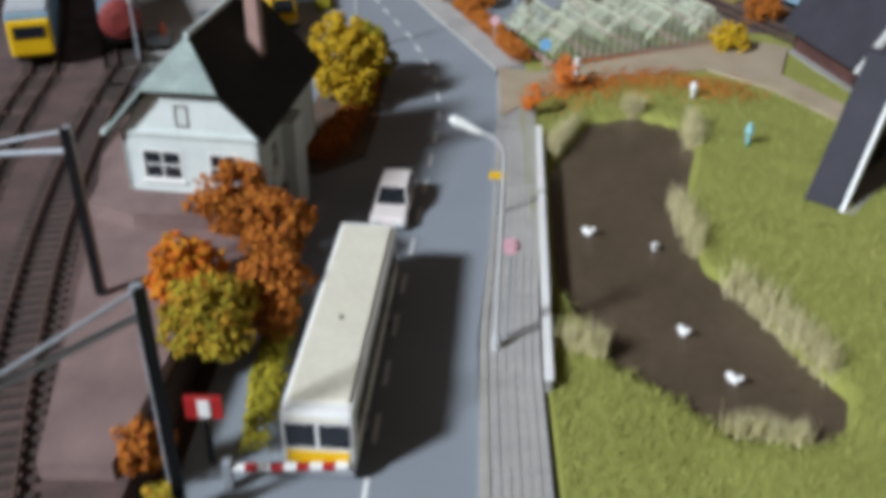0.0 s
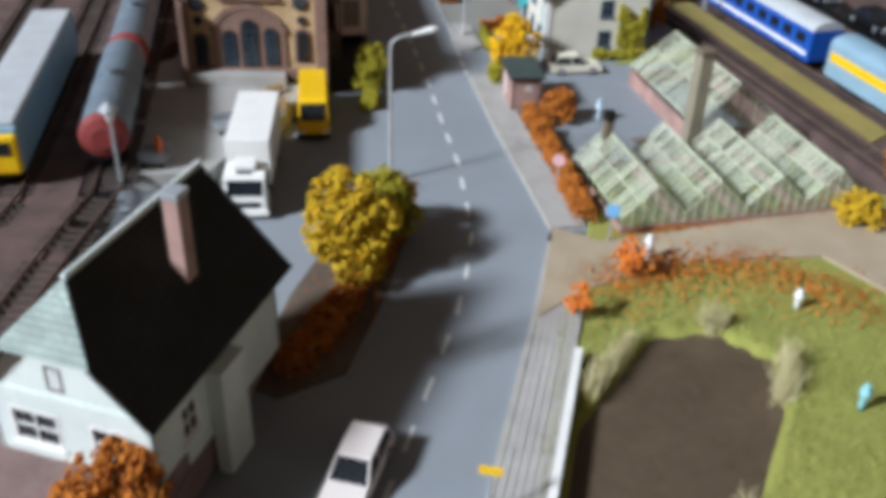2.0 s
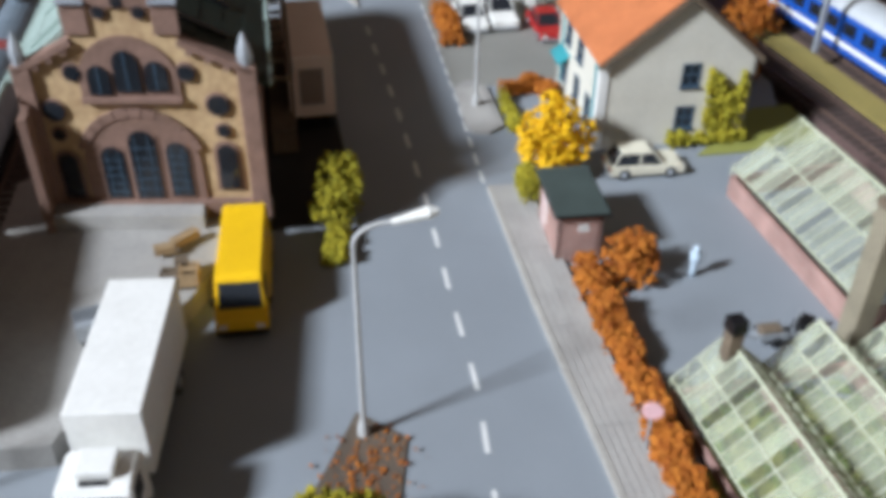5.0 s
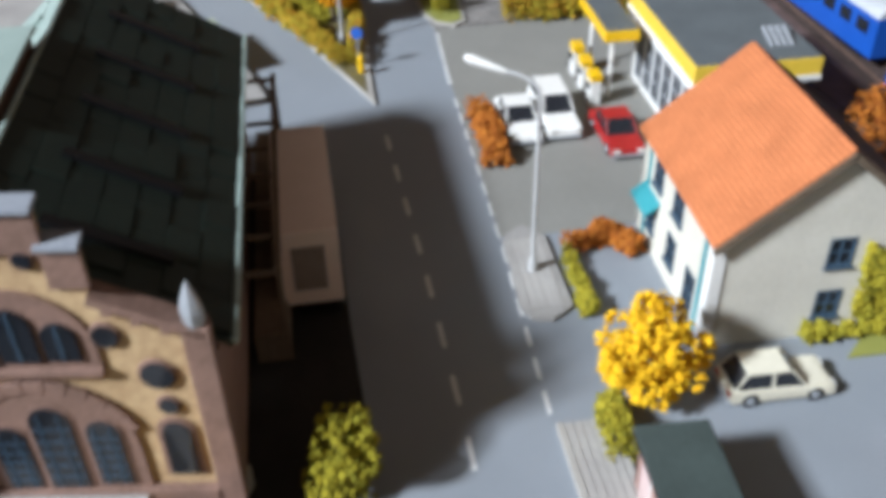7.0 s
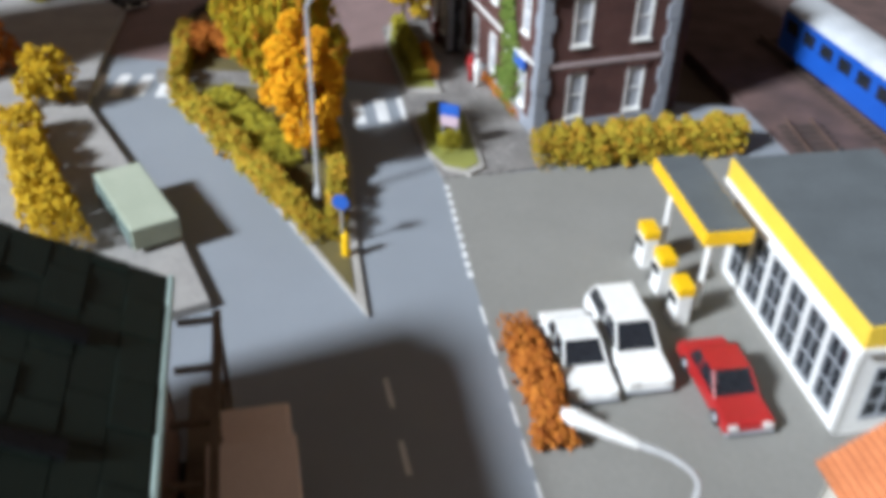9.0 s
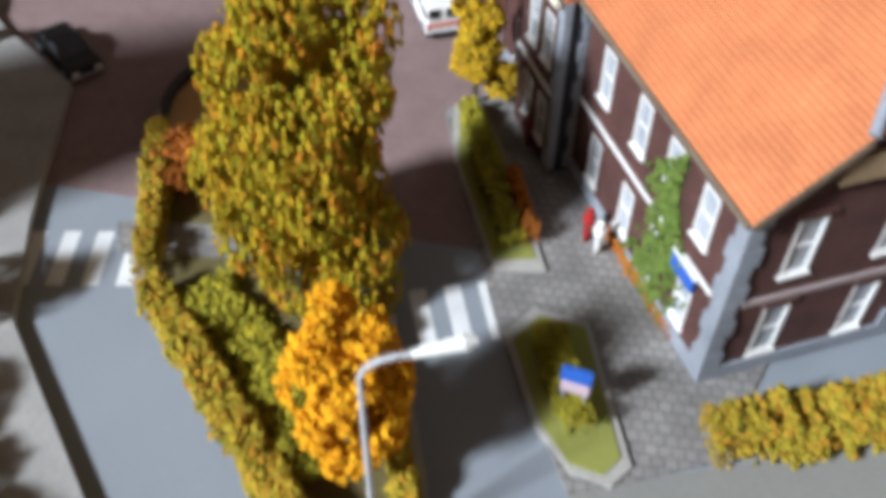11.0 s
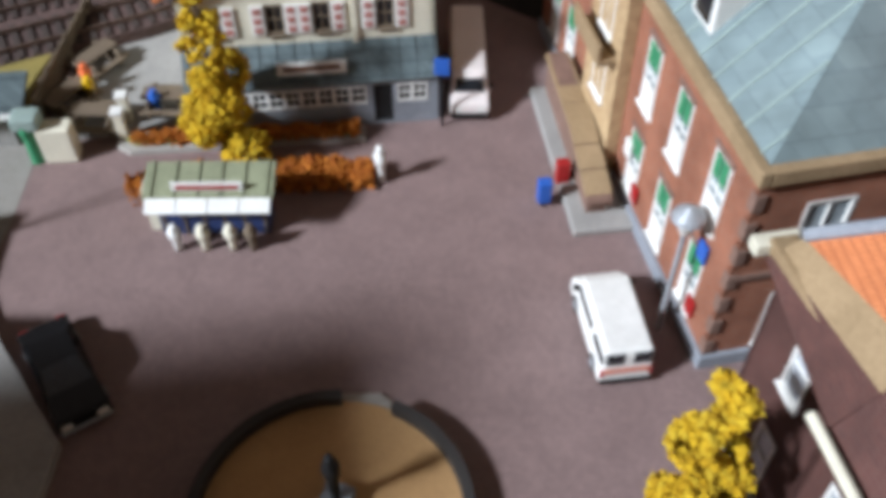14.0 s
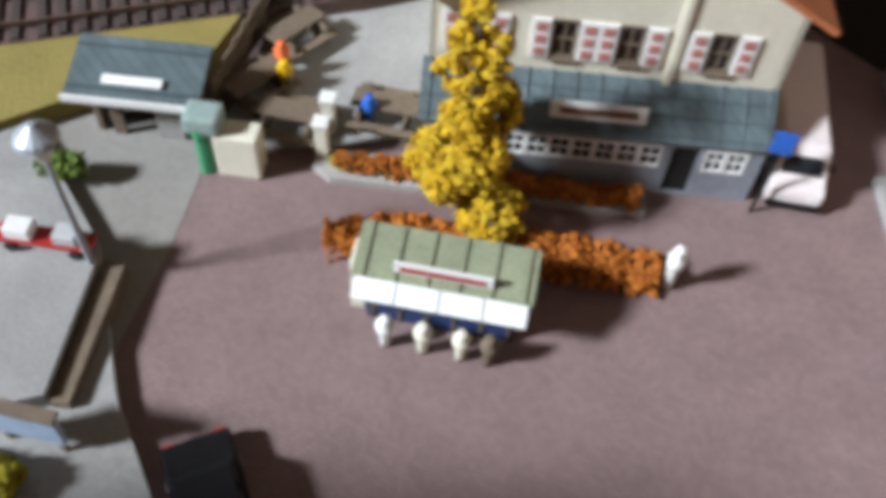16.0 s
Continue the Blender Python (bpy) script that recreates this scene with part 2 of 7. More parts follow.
# shed roof in shade; its lit slope takes the pale green below
SHEDROOF_SHADE = mat("shaded_green_roofing", (0.012, 0.024, 0.016), (0.006, 0.013, 0.01), 0.6, fine=5, coarse=0.5, amount=0.9)
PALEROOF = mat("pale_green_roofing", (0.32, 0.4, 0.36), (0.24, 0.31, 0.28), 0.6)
FLATROOF = mat("grey_flat_roof", (0.115, 0.13, 0.135), (0.085, 0.096, 0.1), 0.8, fine=6)
GHGLASS = glassmat("greenhouse_glass", (0.6, 0.64, 0.48), 0.17, 0.1)
GHBAR = mat("greenhouse_bar", (0.58, 0.59, 0.44), (0.44, 0.46, 0.32), 0.6)
COACHBLUE = mat("coach_blue", (0.012, 0.09, 0.42), (0.01, 0.07, 0.34), 0.35, bump=0.02)
COACHGREY = mat("coach_grey_blue", (0.25, 0.38, 0.46), (0.2, 0.31, 0.38), 0.4, bump=0.02)
COACHROOF = mat("coach_roof", (0.5, 0.52, 0.53), (0.38, 0.4, 0.41), 0.6)
TANK = mat("tank_grey", (0.16, 0.2, 0.235), (0.11, 0.14, 0.165), 0.5)
TEAL = mat("teal_trim", (0.04, 0.3, 0.33), (0.03, 0.22, 0.25), 0.6)
BEIGE = mat("beige_trailer", (0.82, 0.68, 0.58), (0.74, 0.6, 0.5), 0.55, bump=0.03)
FLESH = mat("figure_buff", (0.6, 0.4, 0.27), (0.45, 0.3, 0.2), 0.7)
GREENP = mat("green_paint", (0.05, 0.3, 0.14), (0.035, 0.22, 0.1), 0.5)
TANP = mat("tan_parapet", (0.36, 0.25, 0.14), (0.25, 0.17, 0.09), 0.85)
STONEGREY = mat("quoin_stone", (0.3, 0.32, 0.35), (0.2, 0.215, 0.24), 0.85)
ROOMWALL = mat("room_plaster", (0.075, 0.049, 0.032), (0.06, 0.039, 0.026), 0.9, fine=0.3, coarse=0.02)
ROOMFLOOR = mat("room_floor", (0.06, 0.038, 0.024), (0.042, 0.027, 0.016), 0.7, fine=0.5, coarse=0.03)


# ---- building helpers, in cm ----
def part(name, bm, material, parent=None, label="", smooth=False):
    """One mesh object, under a thing or a part."""
    bmesh.ops.scale(bm, vec=(U, U, U), verts=bm.verts)
    me = bpy.data.meshes.new(name)
    bm.to_mesh(me)
    bm.free()
    if smooth:
        me.polygons.foreach_set("use_smooth", [True] * len(me.polygons))
    me.materials.append(material)
    ob = new(name, me)
    if parent is not None:
        ob.parent = parent
    if label:
        ob["label"] = label
    return ob


def thing(name, x, y, z=0, rz=0, label="", category="", group="", kind=""):
    ob = new(name)
    ob.empty_display_size = 0.01
    ob.matrix_basis = pose(x * U, y * U, z * U, 0, 0, rz)
    return tagged(ob, label, category, group, kind)


def box(x0, x1, y0, y1, z0, z1, bm=None, bev=0.0, rz=0.0):
    own = bm is None or bev > 0
    b = bmesh.new() if own else bm
    v = bmesh.ops.create_cube(b, size=1)["verts"]
    m = Matrix.Translation(((x0 + x1) / 2, (y0 + y1) / 2, (z0 + z1) / 2)) @ Matrix.Rotation(radians(rz), 4, "Z") @ Matrix.Diagonal((x1 - x0, y1 - y0, z1 - z0, 1))
    bmesh.ops.transform(b, matrix=m, verts=v)
    if bev > 0:
        bmesh.ops.bevel(b, geom=b.edges[:], offset=bev, segments=2, affect="EDGES", profile=0.6)
        if bm is not None:
            return merge(bm, b)
    return b


def merge(a, b):
    me = bpy.data.meshes.new("tmp")
    b.to_mesh(me)
    b.free()
    a.from_mesh(me)
    bpy.data.meshes.remove(me)
    return a


def tube(p0, p1, r0, r1=None, seg=10, bm=None):
    b = bm if bm is not None else bmesh.new()
    p0, p1 = Vector(p0), Vector(p1)
    d = p1 - p0
    v = bmesh.ops.create_cone(b, cap_ends=True, segments=seg, radius1=r0, radius2=r0 if r1 is None else r1, depth=d.length)["verts"]
    bmesh.ops.transform(b, matrix=Matrix.Translation((p0 + p1) / 2) @ d.to_track_quat("Z", "Y").to_matrix().to_4x4(), verts=v)
    return b


def prism(pts, z0, z1, bm=None):
    b = bm if bm is not None else bmesh.new()
    low, top = [b.verts.new((x, y, z0)) for x, y in pts], [b.verts.new((x, y, z1)) for x, y in pts]
    area = sum(pts[i - 1][0] * pts[i][1] - pts[i][0] * pts[i - 1][1] for i in range(len(pts)))
    if area < 0:
        low.reverse(), top.reverse()
    b.faces.new(top), b.faces.new(low[::-1])
    for i in range(len(low)):
        b.faces.new((low[i - 1], low[i], top[i], top[i - 1]))
    return b


def slab(pts, thick, bm=None):
    """A plate: a flat polygon in space, thickened downwards along its normal."""
    b = bm if bm is not None else bmesh.new()
    p = [Vector(q) for q in pts]
    nrm = (p[1] - p[0]).cross(p[2] - p[0]).normalized()
    if nrm.z < 0:
        p.reverse()
        nrm = -nrm
    top, low = [b.verts.new(q) for q in p], [b.verts.new(q - nrm * thick) for q in p]
    b.faces.new(top), b.faces.new(low[::-1])
    for i in range(len(p)):
        b.faces.new((low[i - 1], low[i], top[i], top[i - 1]))
    return b


def lathe(profile, seg=16, bm=None, at=(0, 0, 0)):
    b = bm if bm is not None else bmesh.new()
    rings = [[b.verts.new((at[0] + r * math.cos(2 * math.pi * k / seg), at[1] + r * math.sin(2 * math.pi * k / seg), at[2] + z)) for k in range(seg)] for r, z in profile]
    for a, c in zip(rings, rings[1:]):
        for k in range(seg):
            b.faces.new((a[k - 1], a[k], c[k], c[k - 1]))
    b.faces.new(rings[0][::-1]), b.faces.new(rings[-1])
    return b


def side_prism(profile, x0, x1, inset=None, bm=None):
    """A profile in (y, z), drawn out along x; inset(z) narrows it."""
    b = bm if bm is not None else bmesh.new()
    f = inset or (lambda z: 0.0)
    a = [b.verts.new((x0 + f(z), y, z)) for y, z in profile]
    c = [b.verts.new((x1 - f(z), y, z)) for y, z in profile]
    b.faces.new(a), b.faces.new(c[::-1])
    for i in range(len(a)):
        b.faces.new((a[i], a[i - 1], c[i - 1], c[i]))
    bmesh.ops.recalc_face_normals(b, faces=b.faces)
    return b


OCT = np.array([(1, 0, 0), (-1, 0, 0), (0, 1, 0), (0, -1, 0), (0, 0, 1), (0, 0, -1)], float)
OCF = np.array([(0, 2, 4), (2, 1, 4), (1, 3, 4), (3, 0, 4), (2, 0, 5), (1, 2, 5), (3, 1, 5), (0, 3, 5)])


def flock(name, points, size, material, parent=None, seed=1, squash=1.0):
    """Many small ragged crumbs of foam at the points (cm), each an island of its own."""
    r = np.random.RandomState(seed)
    p = np.asarray(points, float)
    n = len(p)
    s = size * r.uniform(0.55, 1.5, (n, 1, 1)) * r.uniform(0.5, 1.4, (n, 6, 1))
    q = r.normal(size=(n, 3, 3))
    q, _ = np.linalg.qr(q)
    v = np.einsum("kj,nij->nki", OCT, q) * s
    v[:, :, 2] *= squash
    v = (v + p[:, None, :]).reshape(-1, 3) * U
    f = (OCF[None] + 6 * np.arange(n)[:, None, None]).reshape(-1, 3)
    me = bpy.data.meshes.new(name)
    me.from_pydata(v.tolist(), [], f.tolist())
    me.materials.append(material)
    ob = new(name, me)
    if parent is not None:
        ob.parent = parent
    return ob


def blobs(centres, n, seed):
    """Points in the outer shell of overlapping lumps (x, y, z, radius, height scale)."""
    r = np.random.RandomState(seed)
    w = np.array([c[3] ** 2 for c in centres])
    pick = r.choice(len(centres), n, p=w / w.sum())
    d = r.normal(size=(n, 3))
    d /= np.linalg.norm(d, axis=1)[:, None]
    rad = r.uniform(0.45, 1.0, n) ** 0.5
    c = np.array(centres)
    out = c[pick, :3] + d * (c[pick, 3] * rad)[:, None] * np.c_[np.ones(n), np.ones(n), c[pick, 4]]
    lump = np.array([noise.noise(Vector(q) * 1.1) for q in out])
    return out[lump > -0.22]


def tree(name, x, y, h, r, material, label, z=0, seed=1, n=900, size=0.2, shape="round", trunk=0.18, low=0.25, group="", lean=(0, 0), squash=1.0):
    """A tapered trunk with limbs and a ragged crown of crumbs."""
    n, size = int(n * 2.2), size * 0.74
    t = thing(name, x, y, z, 0, label, "tree", group)
    g = random.Random(seed)
    b = tube((0, 0, -0.1), (lean[0] * 0.5, lean[1] * 0.5, h * 0.55), trunk, trunk * 0.6, 8)
    tube((lean[0] * 0.5, lean[1] * 0.5, h * 0.55), (lean[0], lean[1], h * 0.92), trunk * 0.6, trunk * 0.15, 7, b)
    cs = []
    k = 26 if shape == "tall" else 16
    for i in range(k):
        f = low + (1 - low) * (i + 0.5) / k
        a = i * 2.4 + g.uniform(-0.5, 0.5)
        if shape == "round":
            w = r * math.sin(math.pi * min(1, 0.16 + 0.8 * (f - low) / (1 - low))) ** 0.6
        elif shape == "tall":
            w = r * (1.0 if f < 0.9 else max(0.6, (1.14 - f) / 0.24))
        else:
            w = r * g.uniform(0.5, 1.1) * (1.15 - 0.75 * f)
        d = w * g.uniform(0.35, 0.75)
        c = (lean[0] * f + d * math.cos(a), lean[1] * f + d * math.sin(a), h * f * 0.95)
        cs.append((*c, w * (g.uniform(0.52, 0.72) if shape == "tall" else g.uniform(0.42, 0.66)), g.uniform(0.75, 1.15)))
        if i % 2 == 0:
            tube((lean[0] * f * 0.5, lean[1] * f * 0.5, h * max(0.12, f - 0.18)), c, trunk * 0.4, trunk * 0.1, 5, b)
    part("trunk", b, BARK, t)
    flock("crown", blobs(cs, n, seed), size, material, t, seed, squash)
    return t


def strip_points(a, b, w, h, n, seed, taper=0.35):
    """Points of a hedge along a line from a to b, w wide and h high, with a ragged top."""
    r = np.random.RandomState(seed)
    a, b = np.array(a, float), np.array(b, float)
    d = (b - a) / np.linalg.norm(b - a)
    nr = np.array([-d[1], d[0]])
    f, s, hh = r.uniform(0, 1, n), r.uniform(-1, 1, n), r.uniform(0, 1, n) ** 0.6
    top = h * np.array([0.8 + 0.35 * noise.noise(Vector((q * 7 + seed, 0.3, 0))) for q in f])
    wid = w / 2 * (1 - taper * hh ** 2) * np.array([0.9 + 0.35 * noise.noise(Vector((q * 6, 9.3 + seed, 0))) for q in f])
    xy = a + f[:, None] * (b - a) + (s * wid)[:, None] * nr
    return np.c_[xy, hh * top]


def hedge(name, pts, w, h, material, label, n=600, size=0.18, z=0, seed=1, category="hedge"):
    """A clipped or loose hedge along a line of points, stems below, crumbs above."""
    x0, y0 = pts[0]
    n, size = int(n * 2.0), size * 0.76
    t = thing(name, x0, y0, z, 0, label, category)
    allp, stems = [], bmesh.new()
    lens = [math.dist(p, q) for p, q in zip(pts, pts[1:])]
    for i, (p, q) in enumerate(zip(pts, pts[1:])):
        a, b = (p[0] - x0, p[1] - y0), (q[0] - x0, q[1] - y0)
        allp.append(strip_points(a, b, w, h, max(20, int(n * lens[i] / sum(lens))), seed + i))
        for k in range(max(2, int(lens[i] / 1.2))):
            f = (k + 0.5) / max(2, int(lens[i] / 1.2))
            tube((a[0] + f * (b[0] - a[0]), a[1] + f * (b[1] - a[1]), -0.05), (a[0] + f * (b[0] - a[0]) + 0.1, a[1] + f * (b[1] - a[1]), h * 0.6), 0.06, 0.03, 5, stems)
    part("stems", stems, BARK, t)
    flock("leaves", np.concatenate(allp), size, material, t, seed)
    return t


def window_part(parent, plane, u, v, w, h, depth=0.12, frame_mat=None, pane_mat=None, bars=(1, 1), sill=True, name="window"):
    """A window in a wall: plane maps (along, up, out) to the thing's space. Frame, panes, sill."""
    fm, pm = frame_mat or WHITE, pane_mat or GLASS
    b = bmesh.new()
    def bar(u0, u1, v0, v1, o0, o1, bb):
        c = [plane(a, e, o) for a in (u0, u1) for e in (v0, v1) for o in (o0, o1)]
        vs = [bb.verts.new(q) for q in c]
        for f in ((0, 1, 3, 2), (4, 6, 7, 5), (0, 4, 5, 1), (2, 3, 7, 6), (0, 2, 6, 4), (1, 5, 7, 3)):
            bb.faces.new([vs[k] for k in f])
        return bb
    e = min(0.12, w * 0.12)
    loops = []
    for d, o in ((0, 0.03), (e, 0.03), (e, -depth), (0, -depth)):
        loops.append([b.verts.new(plane(p, q, o)) for p, q in ((u - w / 2 + d, v + d), (u + w / 2 - d, v + d), (u + w / 2 - d, v + h - d), (u - w / 2 + d, v + h - d))])
    for k in range(4):
        for i in range(4):
            b.faces.new((loops[k - 1][i - 1], loops[k - 1][i], loops[k][i], loops[k][i - 1]))
    bmesh.ops.recalc_face_normals(b, faces=b.faces)
    ob = part(name, b, fm, parent)
    spans = [(u - w / 2 + w * k / (bars[0] + 1), True) for k in range(1, bars[0] + 1)] + [(v + h * k / (bars[1] + 1), False) for k in range(1, bars[1] + 1)]
    for c, upright in spans:
        if upright:
            b = bar(c - e * 0.3, c + e * 0.3, v + e, v + h - e, -depth, 0.0, bmesh.new())
        else:
            b = bar(u - w / 2 + e, u + w / 2 - e, c - e * 0.3, c + e * 0.3, -depth, -0.005, bmesh.new())
        bmesh.ops.recalc_face_normals(b, faces=b.faces)
        part("glazing_bar", b, fm, ob)
    b = bar(u - w / 2 + e * 0.5, u + w / 2 - e * 0.5, v + e * 0.5, v + h - e * 0.5, -depth * 0.9, -depth * 0.6, bmesh.new())
    bmesh.ops.recalc_face_normals(b, faces=b.faces)
    part("pane", b, pm, ob)
    if sill:
        b = bar(u - w / 2 - 0.08, u + w / 2 + 0.08, v - 0.1, v, -depth, 0.14, bmesh.new())
        bmesh.ops.recalc_face_normals(b, faces=b.faces)
        part("sill", b, fm, ob)
    return ob


def wall_mesh(plane, length, height, holes, thick=0.25, gable=None):
    """A wall with openings through it. holes: (u0, u1, v0, v1). gable: (u, top) of a peak above the height."""
    b = bmesh.new()
    us = sorted({0, length, *(h[0] for h in holes), *(h[1] for h in holes)})
    vs = sorted({0, height, *(h[2] for h in holes), *(h[3] for h in holes)})
    def solid(i, j):
        if not (0 <= i < len(us) - 1 and 0 <= j < len(vs) - 1):
            return False
        cu, cv = (us[i] + us[i + 1]) / 2, (vs[j] + vs[j + 1]) / 2
        return not any(h[0] < cu < h[1] and h[2] < cv < h[3] for h in holes)
    cache = {}
    def vert(u, v, o):
        k = (round(u, 4), round(v, 4), o)
        if k not in cache:
            cache[k] = b.verts.new(plane(u, v, -thick if o else 0))
        return cache[k]
    for i in range(len(us) - 1):
        for j in range(len(vs) - 1):
            if not solid(i, j):
                continue
            a, c, d, e = us[i], us[i + 1], vs[j], vs[j + 1]
            for o in (0, 1):
                b.faces.new([vert(a, d, o), vert(c, d, o), vert(c, e, o), vert(a, e, o)][:: 1 if o == 0 else -1])
            for (di, dj, p, q) in ((-1, 0, (a, d), (a, e)), (1, 0, (c, d), (c, e)), (0, -1, (a, d), (c, d)), (0, 1, (a, e), (c, e))):
                if not solid(i + di, j + dj):
                    try:
                        b.faces.new([vert(*p, 0), vert(*q, 0), vert(*q, 1), vert(*p, 1)])
                    except ValueError:
                        pass
    if gable:
        tri = [(0, height), (length, height), (gable[0], gable[1])]
        if len(gable) > 2:
            tri = [(0, height), (length, height)] + list(gable[2:][0])
        f = [b.verts.new(plane(u, v, 0)) for u, v in tri]
        k = [b.verts.new(plane(u, v, -thick)) for u, v in tri]
        b.faces.new(f), b.faces.new(k[::-1])
        for i in range(len(f)):
            b.faces.new((f[i - 1], f[i], k[i], k[i - 1]))
    bmesh.ops.recalc_face_normals(b, faces=b.faces)
    return b


def planes(w, d):
    """The four outer walls of a box w by d with its near left corner at the origin: south, east, north, west."""
    return {"s": lambda u, v, o: (u, -o, v), "e": lambda u, v, o: (w + o, u, v), "n": lambda u, v, o: (w - u, d + o, v), "w": lambda u, v, o: (-o, d - u, v)}

# ---- the room round the layout ----
def room():
    x0, x1, y0, y1, z0, z1 = -940, 240, -800, 330, -95, 960
    wy, wz = (-780, -584), (745, 945)
    t = tagged(part("floor", box(x0, x1, y0, y1, z0 - 10, z0), ROOMFLOOR), "brown wooden floor of the room", "floor", kind="structure")
    tagged(part("ceiling", box(x0, x1, y0, y1, z1 + 10, z1 + 20), ROOMWALL), "plain plastered ceiling of the room", "ceiling", kind="structure")
    tagged(part("wall_east", box(x1, x1 + 12, y0, y1, z0, z1 + 10), ROOMWALL), "plain warm plastered wall of the room", "wall", kind="structure")
    tagged(part("wall_north", box(x0, x1, y1, y1 + 12, z0, z1 + 10), ROOMWALL), "plain warm plastered wall behind the layout", "wall", kind="structure")
    tagged(part("wall_south", box(x0, x1, y0 - 12, y0, z0, z1 + 10), ROOMWALL), "plain warm plastered wall of the room", "wall", kind="structure")
    b = wall_mesh(lambda u, v, o: (x0 + o, y0 + u, z0 + v), y1 - y0, z1 + 10 - z0, [(wy[0] - y0, wy[1] - y0, wz[0] - z0, wz[1] - z0)], 14)
    tagged(part("wall_west", b, ROOMWALL), "plain plastered wall with a window opening", "wall", kind="structure")


room()

# ---- the baseboard and the grounds ----
tagged(part("ground", box(-80, 48, -25, 235, -4, -0.9), EARTH), "brown earth-covered baseboard of the model layout", "ground", kind="structure")
POND = [(8.3, 46), (8.9, 58.7), (12.5, 66.8), (15.9, 68), (19.2, 66), (19.2, 62), (16.6, 53.2), (16.6, 47.4), (18.2, 44.6), (19.2, 40.5), (20.6, 37.2), (19.7, 35), (17.4, 34), (14.6, 34.7), (12.7, 37.1), (10.3, 39.3)]


def inside(x, y, pts):
    c = False
    for i in range(len(pts)):
        (xa, ya), (xb, yb) = pts[i - 1], pts[i]
        if (ya > y) != (yb > y) and x < (xb - xa) * (y - ya) / (yb - ya) + xa:
            c = not c
    return c


def edge_distance(x, y, pts):
    d = 1e9
    for i in range(len(pts)):
        (xa, ya), (xb, yb) = pts[i - 1], pts[i]
        k = max(0, min(1, ((x - xa) * (xb - xa) + (y - ya) * (yb - ya)) / ((xb - xa) ** 2 + (yb - ya) ** 2)))
        d = min(d, math.hypot(x - xa - k * (xb - xa), y - ya - k * (yb - ya)))
    return d


def meadow_height(x, y):
    d = edge_distance(x, y, POND)
    z = 0.12 + 0.12 * noise.noise(Vector((x * 0.25, y * 0.25, 0)))
    if inside(x, y, POND):
        return max(-0.8, z - 2.2 * d)
    return z


def meadow():
    b = bmesh.new()
    nx, ny, x0, x1, y0, y1 = 92, 150, 7.3, 44, -22, 86
    g = []
    for j in range(ny + 1):
        y = y0 + (y1 - y0) * j / ny
        left = 7.3 if y < 40 else 7.3 + min(1.3, (y - 40) * 0.06)
        row = []
        for i in range(nx + 1):
            x = left + (x1 - left) * (i / nx) ** 1.3
            row.append(b.verts.new((x, y, meadow_height(x, y) if i else -0.9)))
        g.append(row)
    for j in range(ny):
        for i in range(nx):
            b.faces.new((g[j][i], g[j][i + 1], g[j + 1][i + 1], g[j + 1][i]))
    return tagged(part("meadow", b, GRASS, smooth=True), "light green flocked meadow round the pond", "meadow", kind="structure")


meadow()
tagged(part("pond_water", prism([(7.9, 33), (21.5, 33), (21.5, 69.5), (7.9, 69.5)], -0.75, -0.32), WATER), "still brown pond water with a dull sheen", "water", kind="structure")
tagged(part("road", prism([(-33, 61), (-7.4, 61), (-6.8, -22), (4.2, -22), (4.4, 41), (5.3, 51.5), (6.1, 67), (6.3, 76), (9.5, 77), (24, 88), (15, 106), (16, 152), (-16, 151), (-44, 153), (-46, 128), (-33, 120)], -0.9, 0.0), ASPHALT), "blue-grey model asphalt road and yards", "road", kind="structure")
tagged(part("plaza", prism([(-43, 150.8), (-17, 150.2), (-14, 163), (-14, 184), (-31, 187), (-38, 189.5), (-60, 190), (-54, 160)], -0.9, 0.04), PLAZA), "reddish brown small-sett paved plaza", "plaza", kind="structure")
tagged(part("forecourt", prism([(-15.4, 139.0), (-15, 137.5), (-8.7, 119), (-6.7, 113), (-3.5, 114), (6, 118), (9, 124), (2, 145), (-10, 141)], -0.9, 0.045), APRON), "pale grey concrete filling station forecourt", "forecourt", kind="structure")
tagged(part("sandy_path", prism([(6.4, 66.5), (8.9, 69.8), (15.2, 74.2), (23, 76.5), (26.5, 73), (31, 65), (36, 58), (37, 60), (32, 68), (28.5, 75.5), (31, 82), (27, 84.2), (19, 80), (13.1, 77), (9.5, 75.2), (6.5, 76.2)], -0.9, 0.33), SANDY), "trodden sandy footpath beside the meadow", "path", kind="structure")


def offset_line(pts, d):
    out = []
    for i, (x, y) in enumerate(pts):
        a, b = pts[max(0, i - 1)], pts[min(len(pts) - 1, i + 1)]
        l = math.dist(a, b)
        out.append((x - (b[1] - a[1]) / l * d, y + (b[0] - a[0]) / l * d))
    return out


def ribbon(pts, d0, d1, z0, z1):
    return prism(offset_line(pts, d0) + offset_line(pts, d1)[::-1], z0, z1)


KERB_R = [(4.2, -22), (4.3, 31), (4.5, 41), (5.3, 51.5), (6.1, 67), (6.3, 74.5)]
PAVE_R = [(6.3, 76.2), (4.5, 81), (1.0, 90), (-2.6, 100.2)]
tagged(part("pavement_south", ribbon(KERB_R, -0.35, -2.7, -0.9, 0.22), PAVING), "grey planked pavement beside the road", "pavement", kind="structure")
tagged(part("pavement_north", ribbon(PAVE_R, -0.3, -2.4, -0.9, 0.22), PAVING), "grey slabbed pavement beside the road", "pavement", kind="structure")
tagged(part("kerb_south", ribbon(KERB_R, 0.0, -0.35, -0.9, 0.26), KERB), "pale stone kerb of the road", "kerb", kind="structure")
